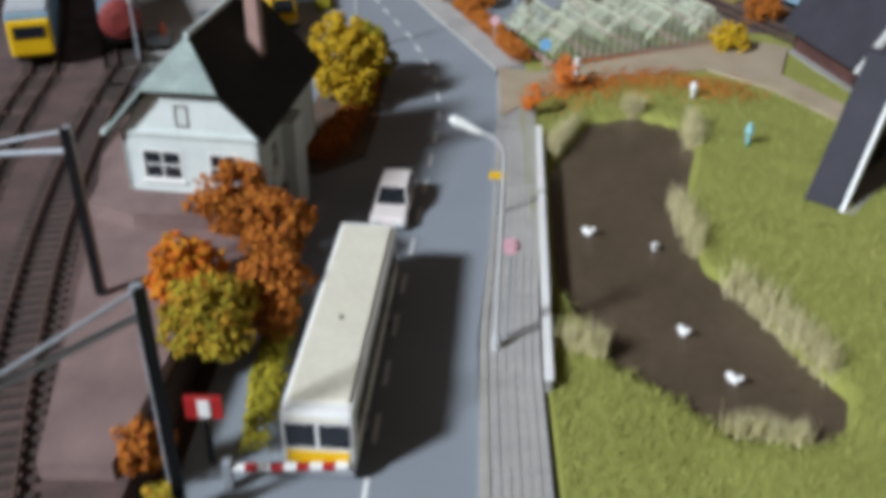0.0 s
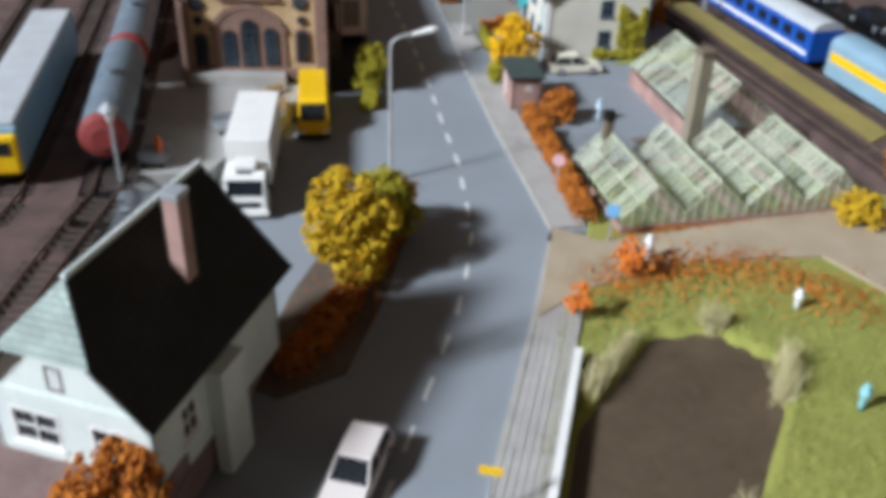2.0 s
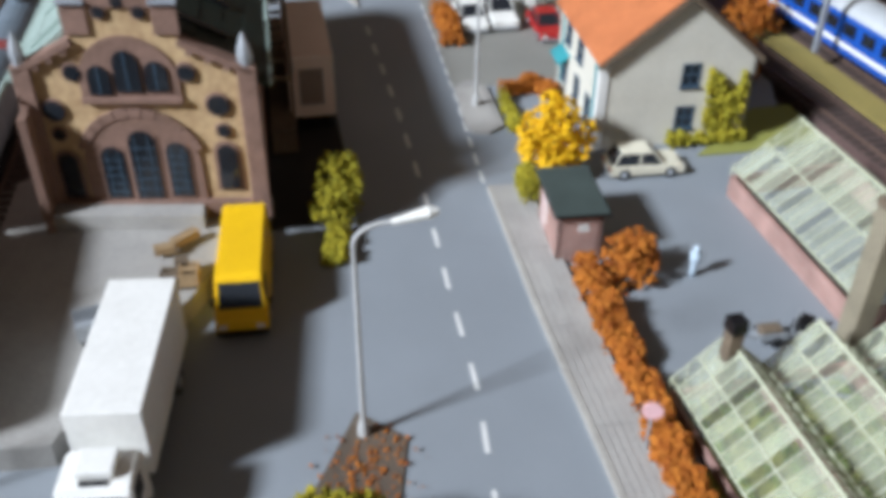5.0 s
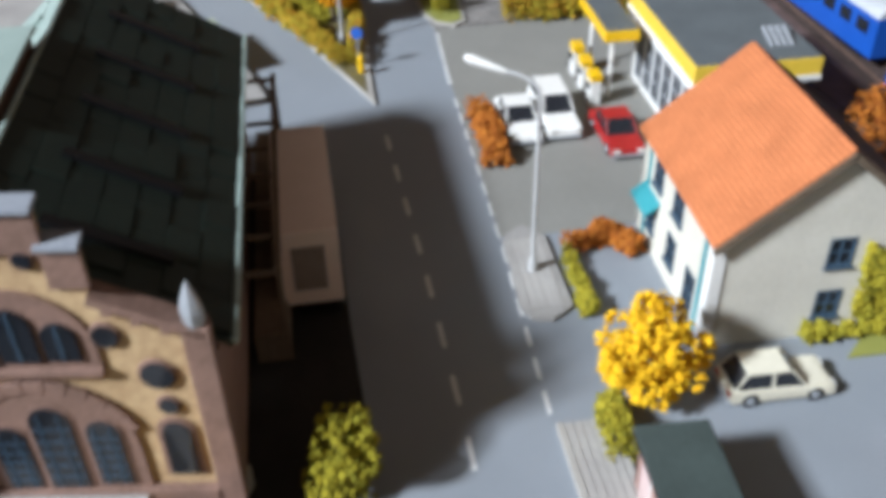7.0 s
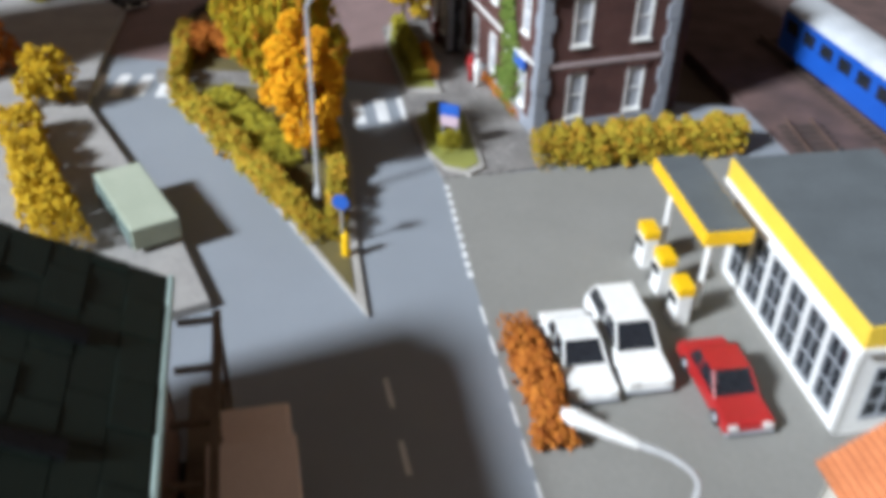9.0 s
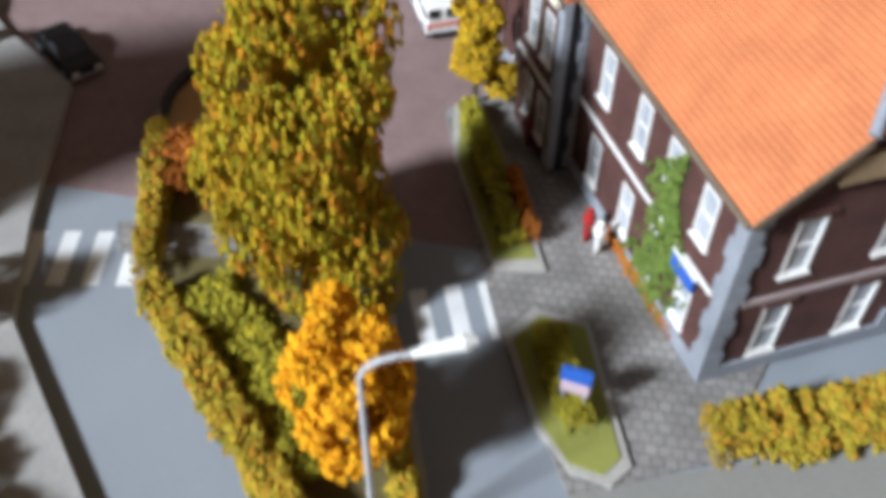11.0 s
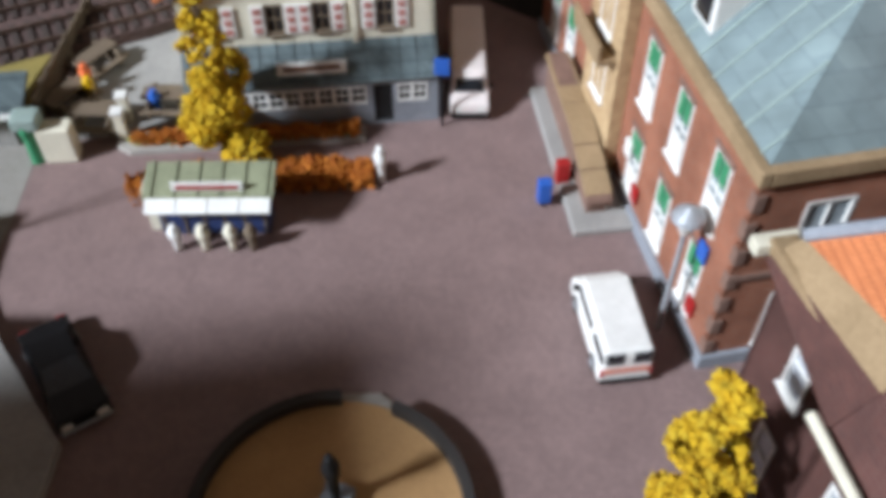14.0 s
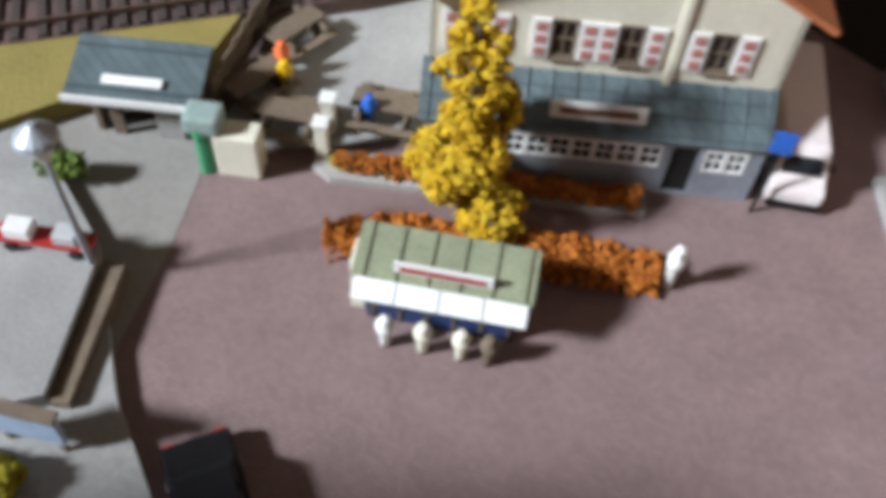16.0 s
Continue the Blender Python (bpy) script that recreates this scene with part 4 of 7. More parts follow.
def city_bus(x, y, rz):
    t = thing("bus", x, y, 0, rz, "long cream-white bus with yellow front band on the road", "bus")
    W, L, H = 2.75, 14.0, 3.45
    b = box(-W / 2, W / 2, -L / 2, L / 2, 0.45, H, bev=0.22)
    part("body", b, WHITE, t, smooth=False)
    part("roof_cap", box(-W / 2 + 0.22, W / 2 - 0.22, -L / 2 + 0.6, L / 2 - 0.5, H - 0.02, H + 0.1, bev=0.05), CREAM, t)
    for s in (-1, 1):
        part("windscreen", box(s * 0.64 - 0.58, s * 0.64 + 0.58, -L / 2 - 0.025, -L / 2 + 0.06, 1.75, 2.9, bev=0.04), GLASS, t)
        part("headlight", box(s * 0.95 - 0.2, s * 0.95 + 0.2, -L / 2 - 0.06, -L / 2 + 0.05, 0.75, 0.98, bev=0.04), OPAL, t)
        for k in range(8):
            y0 = -L / 2 + 0.9 + k * 1.6
            part("side_window", box(s * W / 2 - 0.03, s * W / 2 + 0.02, y0, y0 + 1.4, 1.7, 2.8, bev=0.02), GLASS, t)
        part("cream_band", box(s * W / 2 - 0.03, s * W / 2 + 0.015, -L / 2 + 0.3, L / 2 - 0.3, 0.95, 1.45), CREAM, t)
    part("destination_board", box(-1.0, 1.0, -L / 2 - 0.02, -L / 2 + 0.05, 3.0, 3.22, bev=0.02), CREAM, t)
    part("front_band", box(-W / 2 + 0.2, W / 2 - 0.2, -L / 2 - 0.03, -L / 2 + 0.04, 1.0, 1.6, bev=0.02), YELLOW, t)
    part("bumper", box(-W / 2 + 0.05, W / 2 - 0.05, -L / 2 - 0.1, -L / 2 + 0.15, 0.42, 0.7, bev=0.05), STEEL, t)
    part("roof_hatch", box(-0.06, 0.06, -1.3, -1.1, H + 0.09, H + 0.17), BLACK, t)
    wheels(t, W, (-L * 0.3, L * 0.24), 0.5, 0.32)
    return t


def lorry(x, y, rz):
    t = thing("lorry", x, y, 0, rz, "white box lorry with cab parked in the yard", "lorry")
    W, L = 2.8, 10.6
    part("cargo_box", box(-W / 2, W / 2, -L / 2 + 2.7, L / 2, 1.1, 4.35, bev=0.06), WHITE, t)
    b = side_prism([(-L / 2, 0.5), (-L / 2 - 0.02, 1.6), (-L / 2 + 0.25, 2.95), (-L / 2 + 0.5, 3.1), (-L / 2 + 2.2, 3.1), (-L / 2 + 2.3, 0.8), (-L / 2 + 2.2, 0.5)], -W / 2 + 0.08, W / 2 - 0.08)
    bmesh.ops.bevel(b, geom=b.edges[:], offset=0.1, segments=2, affect="EDGES")
    part("cab", b, WHITE, t)
    part("windscreen", slab([(-1.1, -L / 2 - 0.0, 1.75), (1.1, -L / 2 - 0.0, 1.75), (1.1, -L / 2 + 0.2, 2.75), (-1.1, -L / 2 + 0.2, 2.75)], 0.05), GLASS, t)
    part("grille", box(-0.9, 0.9, -L / 2 - 0.06, -L / 2 + 0.05, 0.95, 1.3, bev=0.03), BLACK, t)
    part("bumper", box(-W / 2, W / 2, -L / 2 - 0.12, -L / 2 + 0.2, 0.35, 0.75, bev=0.05), WHITE, t)
    part("air_deflector", box(-0.7, 0.7, -L / 2 + 0.7, -L / 2 + 1.9, 3.08, 3.55, bev=0.12), WHITE, t)
    part("roof_lamps", box(-0.5, 0.5, -L / 2 + 0.5, -L / 2 + 0.66, 3.05, 3.2, bev=0.03), BLACK, t)
    for s in (-1, 1):
        xx = s * (W / 2 - 0.08)
        part("side_window", box(xx - 0.04, xx + 0.04, -L / 2 + 0.5, -L / 2 + 1.4, 1.9, 2.8, bev=0.03), GLASS, t)
        part("mirror", box(s * (W / 2 + 0.12) - 0.08, s * (W / 2 + 0.12) + 0.08, -L / 2 + 0.2, -L / 2 + 0.32, 1.8, 2.5, bev=0.03), BLACK, t)
        part("headlight", box(s * 0.95 - 0.22, s * 0.95 + 0.22, -L / 2 - 0.14, -L / 2, 0.45, 0.65, bev=0.03), OPAL, t)
    part("chassis", box(-0.5, 0.5, -L / 2 + 0.5, L / 2 - 0.2, 0.55, 1.1), BLACK, t)
    wheels(t, W - 0.1, (-L / 2 + 1.3, L / 2 - 2.4), 0.55, 0.34)
    return t


def trailer(x, y, rz):
    t = thing("box_trailer", x, y, 0, rz, "beige box trailer lorry parked in deep shade", "trailer")
    part("cargo_box", box(-1.4, 1.4, -4.0, 5.5, 1.2, 5.2, bev=0.05), BEIGE, t)
    part("rear_panel", box(-0.75, 0.75, -4.04, -3.95, 2.0, 4.4, bev=0.03), mat("dark_beige", (0.28, 0.22, 0.18), None, 0.6), t)
    part("chassis", box(-0.6, 0.6, -3.9, 6.5, 0.6, 1.2), BLACK, t)
    part("cab", box(-1.25, 1.25, 6.7, 8.6, 0.6, 3.6, bev=0.15), BEIGE, t)
    wheels(t, 2.7, (-3.0, -1.8, 4.2, 7.6), 0.55, 0.34)
    return t


city_bus(-1.35, 38.6, -3)
car(-0.3, 53.2, -4, mat("pale_pink_beige", (0.74, 0.67, 0.63), (0.66, 0.59, 0.55), 0.4, bump=0.02), "pale beige-pink hatchback car on the road", hatch=True, L=5.2)
lorry(-13.9, 78.3, 14)
van(-12.9, 88.6, 17, YELLOW, "bright yellow delivery van backed to the platform", L=7.2, W=2.4, H=2.9)
trailer(-15.6, 108.6, 20.5)
car(6.2, 104.0, 108, CREAM, "cream estate car parked by the house", L=4.6, W=1.9, hatch=True)
car(-7.3, 125.0, 19, WHITE, "white car with dark windows on the forecourt", L=5.4, W=2.1, roof=WHITE)
car(-5.2, 126.3, 19, WHITE, "white and yellow emergency car on the forecourt", L=6.0, W=2.1, H=1.9, hatch=True, roof=WHITE)
car(-1.2, 124.3, 19, RED, "dark red car parked on the forecourt", L=5.2, W=2.1)
van(-25.5, 168.05, 204, WHITE, "white ambulance van standing on the plaza", L=4.6, W=2.0, H=2.1, stripe=mat("salmon_stripe", (0.75, 0.3, 0.22), None, 0.5), side_glass=((-0.4, 0.6), (1.0, 2.2)))
van(-34.9, 181.8, 17, mat("pinkish_white", (0.72, 0.65, 0.62), (0.64, 0.57, 0.54), 0.45), "long pale pinkish white van beside the tavern", L=6.6, W=1.85, H=2.2)
car(-44.4, 160.4, 50, BLACK, "black car parked by the western kerb", L=5.0, W=1.95, H=1.45)


def coach(x, y, rz, paint, roofm, label, L=28.0, bands=(), windows=True, z=0.45):
    """A railway coach on bogies with rounded roof; long axis local y."""
    t = thing("railway_coach", x, y, z, rz, label, "coach", "passenger coaches")
    W, H = 3.2, 3.5
    part("body", box(-W / 2, W / 2, -L / 2, L / 2, 0.7, H, bev=0.08), paint, t)
    b = bmesh.new()
    n = 10
    ring = [(-W / 2 * math.cos(math.pi * k / n), H - 0.05 + 0.8 * math.sin(math.pi * k / n)) for k in range(n + 1)]
    a = [b.verts.new((px, -L / 2 + 0.05, pz)) for px, pz in ring]
    c = [b.verts.new((px, L / 2 - 0.05, pz)) for px, pz in ring]
    b.faces.new(a), b.faces.new(c[::-1])
    for k in range(n + 1):
        b.faces.new((a[k], a[k - 1], c[k - 1], c[k]))
    bmesh.ops.recalc_face_normals(b, faces=b.faces)
    part("roof", b, roofm, t)
    for zz, hh, m in bands:
        for s in (-1, 1):
            part("band", box(s * W / 2 - 0.02, s * W / 2 + 0.015, -L / 2 + 0.4, L / 2 - 0.4, zz, zz + hh), m, t)
    if windows:
        for s in (-1, 1):
            for k in range(int(L / 2.1)):
                y0 = -L / 2 + 0.9 + k * 2.1
                part("coach_window", box(s * W / 2 - 0.03, s * W / 2 + 0.025, y0, y0 + 1.4, 2.1, 3.0, bev=0.02), GLASS, t)
    part("underframe", box(-1.1, 1.1, -L / 2 + 0.4, L / 2 - 0.4, 0.35, 0.75), BLACK, t)
    for yy in (-L * 0.36, L * 0.36):
        part("bogie", box(-1.05, 1.05, yy - 1.7, yy + 1.7, 0.1, 0.5, bev=0.05), BLACK, t)
        for s in (-1.2, 1.2):
            part("wheelset", tube((-0.95, yy + s, 0.42), (0.95, yy + s, 0.42), 0.45, 0.45, 14), BLACK, t)
    return t


coach(22.3, 120.8, 25.4, COACHBLUE, COACHROOF, "blue passenger coach with grey roof on rails", L=26, bands=((1.2, 0.35, WHITE),))
coach(33.6, 96.6, 25.4, COACHGREY, COACHGREY, "grey-blue coach with yellow lettering band on rails", L=22, bands=((2.1, 0.8, YELLOW),), windows=False)
coach(11.6, 148.2, 22, COACHBLUE, COACHROOF, "blue passenger coach with grey roof on rails", L=26)


def tank_wagon(x, y, rz, label, endm, L=13.5):
    t = thing("tank_wagon", x, y, TERR + 0.36, rz, label, "wagon", "goods wagons")
    b = tube((0, -L / 2, 2.3), (0, L / 2, 2.3), 1.55, 1.55, 28)
    part("tank", b, TANK, t, smooth=False)
    b = lathe([(1.57, 0), (1.57, 0.15), (1.3, 0.5), (0.7, 0.7)], 24)
    bmesh.ops.rotate(b, cent=(0, 0, 0), matrix=Matrix.Rotation(radians(90), 3, "X"), verts=b.verts)
    bmesh.ops.translate(b, vec=(0, -L / 2 + 0.05, 2.3), verts=b.verts)
    part("tank_end", b, endm, t)
    for k in (-0.28, 0.0, 0.28):
        part("tank_band", tube((0, L * k - 0.08, 2.3), (0, L * k + 0.08, 2.3), 1.6, 1.6, 28), TANK, t)
    part("underframe", box(-1.2, 1.2, -L / 2, L / 2, 0.45, 0.9), BLACK, t)
    for yy in (-L * 0.36, -L * 0.2, L * 0.2, L * 0.36):
        part("wheelset", tube((-0.9, yy, 0.42), (0.9, yy, 0.42), 0.45, 0.45, 14), BLACK, t)
    part("dome", tube((0, 0, 3.6), (0, 0, 4.2), 0.5, 0.45, 16), TANK, t)
    return t


DULLRED = mat("dull_red", (0.25, 0.035, 0.03), (0.16, 0.025, 0.02), 0.7)
tank_wagon(-24.8, 81.0, 21, "grey-blue tank wagon with a dull red end", DULLRED)
tank_wagon(-30.0, 95.0, 21, "grey-blue tank wagon with a dull red end", DULLRED)
tank_wagon(-35.3, 108.8, 21, "grey-blue tank wagon with a dull red end", DULLRED)


def railcar(x, y, rz):
    t = thing("railcar", x, y, TERR + 0.36, rz, "grey-roofed railcar with bright yellow front", "railcar")
    part("body", box(-1.55, 1.55, -11, 11, 0.6, 3.7, bev=0.2), COACHGREY, t)
    part("yellow_front", box(-1.5, 1.5, -11.35, -10.6, 0.7, 3.3, bev=0.22), YELLOW, t)
    part("windscreen", box(-1.1, 1.1, -11.4, -11.2, 2.0, 2.9, bev=0.05), GLASS, t)
    part("roof", box(-1.45, 1.45, -10.7, 10.9, 3.6, 4.05, bev=0.2), COACHROOF, t)
    part("underframe", box(-1.2, 1.2, -10.8, 10.8, 0.2, 0.65), BLACK, t)
    for yy in (-8, -6, 6, 8):
        part("wheelset", tube((-0.9, yy, 0.42), (0.9, yy, 0.42), 0.45, 0.45, 14), BLACK, t)


railcar(-31.6, 81.5, 20)
for k in range(4):
    yy = 119.5 + k * 8.6
    t = car(34.2 - k * 4.0, yy, 25, BLACK, "glossy black car loaded on a rail wagon", L=5.6, W=2.3, z=1.5)
for k in range(2):
    t = thing("flat_wagon", 32.4 - k * 8.0, 123.3 + k * 17.0, 0.46, 25, "dark flat wagon carrying black cars", "wagon")
    part("deck", box(-1.5, 1.5, -8.2, 8.2, 0.75, 1.04), BLACK, t)
    for yy in (-6.5, -4.5, 4.5, 6.5):
        part("wheelset", tube((-0.9, yy, 0.42), (0.9, yy, 0.42), 0.45, 0.45, 14), BLACK, t)

# ---- buildings ----
def holes_of(ws):
    return [(u - w / 2, u + w / 2, v, v + h) for u, v, w, h in ws]


def walls(t, w, d, h, material, wins, thick=0.25, gables=(), **kw):
    """Four walls of a house with windows through them; gables: side -> peak (u, top)."""
    P = planes(w, d)
    g = dict(gables)
    for side in "senw":
        length = w if side in "sn" else d
        ws = wins.get(side, [])
        part("wall", wall_mesh(P[side], length, h, holes_of(ws), thick, g.get(side)), material, t)
        for u, v, ww, hh in ws:
            window_part(t, P[side], u, v, ww, hh, **kw)
    part("dark_interior", box(0.5, w - 0.5, 0.5, d - 0.5, 0.02, h - 0.1), DARK, t)
    return P


def gable_roof(t, w, d, z, top, over, thick, m1, m2, name="roof"):
    """Ridge along local y over a house w wide and d deep."""
    k = (top - z) / (w / 2)
    e = over
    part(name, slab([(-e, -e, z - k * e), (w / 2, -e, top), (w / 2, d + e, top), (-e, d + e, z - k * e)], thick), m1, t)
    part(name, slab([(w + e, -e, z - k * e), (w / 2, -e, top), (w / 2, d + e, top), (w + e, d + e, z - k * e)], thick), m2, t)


# lineside house, half-hipped; its roof is painted black in shade, mint where lit
def lineside_house():
    t = thing("lineside_house", -13.9, 49.3, 2.3, -7, "mint-white gabled house with tiled roof, shaded slope painted black", "house")
    w, d, h = 7.2, 10.4, 4.2
    P = walls(t, w, d, h, MINTWHITE, {"s": [(2.0, 1.5, 2.2, 1.75), (5.3, 1.5, 1.6, 1.75)], "w": [(9.2, 1.0, 0.9, 2.2)], "e": [(2.5, 1.3, 1.2, 1.8), (6, 1.3, 1.2, 1.8)]}, gables={"s": (3.6, 8.3, [(5.5, 6.2), (1.7, 6.2)]), "n": (3.6, 8.5)}, frame_mat=WHITE)
    window_part(t, P["s"], 3.4, 4.6, 0.7, 1.15, frame_mat=DKBRICK, sill=False)
    part("eaves_band", box(-0.05, w + 0.05, -0.12, 0.0, h - 0.15, h + 0.1), MINTWHITE, t)
    k = 1.08
    zr, ov = 8.9, 0.65
    hw = w / 2
    yh = 1.4
    zh = zr - 2.2
    xh = hw - (zr - zh) / k
    ze = zr - k * (hw + ov)
    part("roof_slope", slab([(w + ov, -ov, ze), (w - xh, -ov, zh), (hw, yh, zr), (hw, d + ov, zr), (w + ov, d + ov, ze)], 0.18), TILE_SHADE, t, "tiled roof slope away from the window, shade painted black")
    part("roof_slope", slab([(-ov, -ov, ze), (xh, -ov, zh), (hw, yh, zr), (hw, d + ov, zr), (-ov, d + ov, ze)], 0.18), TILE_LIT, t, "tiled roof slope towards the window, light painted pale mint")
    part("half_hip", slab([(xh, -ov, zh), (w - xh, -ov, zh), (hw, yh, zr)], 0.16), TILE_LIT, t, "tiled half hip towards the window, light painted pale mint")
    part("ridge_cap", tube((hw, yh, zr), (hw, d + ov, zr), 0.14, 0.14, 8), MINTWHITE, t)
    part("verge_board", tube((-ov, -ov, ze), (-ov, d + ov, ze), 0.13, 0.13, 8), MINTWHITE, t)
    c = part("chimney", box(5.2, 5.9, 5.6, 6.4, 4.5, 10.2, bev=0.05), PINKBRICK, t)
    part("chimney_cap", box(5.15, 5.95, 5.55, 6.45, 10.2, 10.5, bev=0.05), STEEL, c)
    part("porch", box(7.2, 7.9, 4.0, 6.0, -2.2, 3.4, bev=0.05), MINTWHITE, t)


lineside_house()


def arch_fill(plane, u, v, w, h, out, material, parent, name, n=10, thick=0.1):
    """A round-headed panel on a wall: w wide, h to the crown."""
    pts = [(u - w / 2, v), (u + w / 2, v)] + [(u + w / 2 * math.cos(math.pi * k / n), v + h - w / 2 + w / 2 * math.sin(math.pi * k / n)) for k in range(n + 1)]
    b = bmesh.new()
    f = [b.verts.new(plane(a, c, out)) for a, c in pts]
    g = [b.verts.new(plane(a, c, out - thick)) for a, c in pts]
    b.faces.new(f), b.faces.new(g[::-1])
    for i in range(len(f)):
        b.faces.new((f[i - 1], f[i], g[i], g[i - 1]))
    bmesh.ops.recalc_face_normals(b, faces=b.faces)
    return part(name, b, material, parent)


def engine_shed():
    t = thing("engine_shed", -23.8, 89.8, 1.25, 20, "sandstone engine shed with stepped gable and green roof", "shed")
    w, d, h = 11.2, 24.4, 6.4
    S = planes(w, d)["s"]
    front = []
    def put(*a, **k):
        front.append(part(*a, **k))
        return front[-1]
    def arch(*a, **k):
        front.append(arch_fill(*a, **k))
        return front[-1]
    gab = [(11.2, 8.2), (7.9, 9.7), (7.9, 11.5), (6.9, 11.5), (6.9, 12.8), (3.9, 12.8), (3.9, 11.5), (2.9, 11.5), (2.9, 9.7), (0, 8.2)]
    put("front_wall", wall_mesh(S, w, h, [], 0.5, (5.4, 12, gab)), PLASTER, t, "ochre stained plaster gable front")
    P = planes(w, d)
    for side in "enw":
        part("wall", wall_mesh(P[side], d if side in "ew" else w, h, [], 0.4), SANDSTONE, t)
    for u in (0.35, 10.85):
        p = put("corner_pier", box(u - 0.45, u + 0.45, -0.35, 0.4, 0, 8.5, bev=0.06), SANDSTONE, t)
        front.append(part("pinnacle", lathe([(0.34, 0), (0.38, 0.5), (0.3, 0.9), (0.05, 1.6)], 8, at=(u, 0, 8.5)), STEEL, p))
    put("plinth", box(0.9, 10.4, -0.42, 0.0, 0, 1.05, bev=0.04), SANDSTONE, t)
    put("loading_step", box(0.4, 7.9, -1.5, -0.42, 0, 0.9, bev=0.03), PAVING, t, "pale concrete loading step before the gable")
    # big middle portal: a round-headed surround, three tall windows
    arch(S, 5.2, 1.0, 5.8, 4.9, 0.16, SANDSTONE, t, "portal_surround", thick=0.3, n=14)
    for u, v, ww, hh in ((3.75, 1.15, 1.15, 3.0), (5.3, 1.15, 1.35, 3.9), (6.95, 1.3, 1.1, 3.1)):
        arch(S, u, v - 0.12, ww + 0.3, hh + 0.27, 0.2, SANDSTONE, t, "window_surround", thick=0.06)
        o = arch(S, u, v, ww, hh, 0.26, GLASS, t, "arched_window")
        for k in range(1, 6):
            front.append(part("glazing_bar", box(u - ww / 2 + 0.05, u + ww / 2 - 0.05, -0.3, -0.25, v + k * hh / 6.6 - 0.02, v + k * hh / 6.6 + 0.02), NAVY, o))
        for q in (-0.25, 0.25):
            front.append(part("glazing_bar", box(u + q * ww - 0.025, u + q * ww + 0.025, -0.3, -0.25, v + 0.05, v + hh - 0.3), NAVY, o))
    # voussoir ring over the portal
    for k in range(11):
        a0, a1 = math.pi * (0.1 + 0.8 * k / 11), math.pi * (0.1 + 0.8 * (k + 0.92) / 11)
        b = bmesh.new()
        q = [(5.2 + r * math.cos(a), 3.05 + r * math.sin(a)) for r, a in ((2.75, a0), (3.2, a0), (3.2, a1), (2.75, a1))]
        f, g = [b.verts.new(S(x, z, 0.24)) for x, z in q], [b.verts.new(S(x, z, 0.0)) for x, z in q]
        b.faces.new(f), b.faces.new(g[::-1])
        for i in range(4):
            b.faces.new((f[i - 1], f[i], g[i], g[i - 1]))
        bmesh.ops.recalc_face_normals(b, faces=b.faces)
        put("voussoir", b, SANDSTONE, t)
    # upper storey under a flat arch
    put("cornice", box(2.9, 7.7, -0.36, 0.0, 6.55, 6.85, bev=0.05), SANDSTONE, t)
    arch(S, 5.3, 6.85, 4.7, 3.1, 0.14, SANDSTONE, t, "upper_surround", thick=0.2, n=14)
    for u, v, ww, hh in ((3.9, 7.0, 1.05, 1.5), (5.25, 7.15, 1.2, 2.1), (6.6, 7.2, 1.05, 1.5)):
        o = arch(S, u, v, ww, hh, 0.26, GLASS, t, "arched_window", thick=0.14)
        front.append(part("glazing_bar", box(u - 0.04, u + 0.04, -0.3, -0.24, v + 0.05, v + hh - 0.05), NAVY, o))
    for u, v0 in ((1.5, 1.2), (9.4, 1.7)):
        arch(S, u, v0 - 0.1, 1.3, 2.8, 0.12, SANDSTONE, t, "side_surround", thick=0.2)
        arch(S, u, v0, 0.95, 2.5, 0.2, GLASS, t, "arched_window", thick=0.16)
    for uu, v, r in ((9.3, 6.4, 0.52), (9.4, 5.0, 0.3), (8.0, 8.1, 0.4), (1.4, 6.1, 0.52), (1.4, 4.8, 0.3), (2.7, 8.1, 0.4), (6.3, 11.1, 0.28), (4.5, 11.1, 0.28), (5.4, 11.6, 0.28)):
        o = put("round_surround", tube((uu, 0.05, v), (uu, -0.12, v), r + 0.14, r + 0.1, 20), SANDSTONE, t)
        front.append(part("round_window", tube((uu, 0, v), (uu, -0.2, v), r, r, 20), GLASS, o))
    for u0, u1, a, c in ((0, 2.9, 8.2, 9.7), (7.9, 11.2, 9.7, 8.2)):
        put("coping", slab([(u0, -0.35, a + 0.12), (u1, -0.35, c + 0.12), (u1, 0.6, c + 0.12), (u0, 0.6, a + 0.12)], 0.3), SANDSTONE, t)
        for k in range(4):
            x = u0 + (k + 0.5) * (u1 - u0) / 4
            z = a + (k + 0.5) * (c - a) / 4
            put("corbel", box(x - 0.16, x + 0.16, -0.3, 0.0, z - 0.5, z - 0.15, bev=0.03), SANDSTONE, t)
    for u0, u1, zz in ((2.7, 4.0, 11.5), (6.8, 8.1, 11.5), (3.7, 7.1, 12.8)):
        put("step_pier", box(u0 + 0.05, u1 - 0.05, -0.16, 0.0, zz - 1.5, zz, bev=0.04), SANDSTONE, t)
        put("coping", box(u0, u1, -0.35, 0.6, zz, zz + 0.2, bev=0.04), STONEGREY, t)
    # the front stands askew to the long walls
    for ob in front:
        for vert in ob.data.vertices:
            vert.co.y += 0.158 * (w * U - vert.co.x)
    # roof with panels and long vents; shaded slope coloured dark, lit slope pale
    zr, xr = 11.6, w / 2 - 1.2
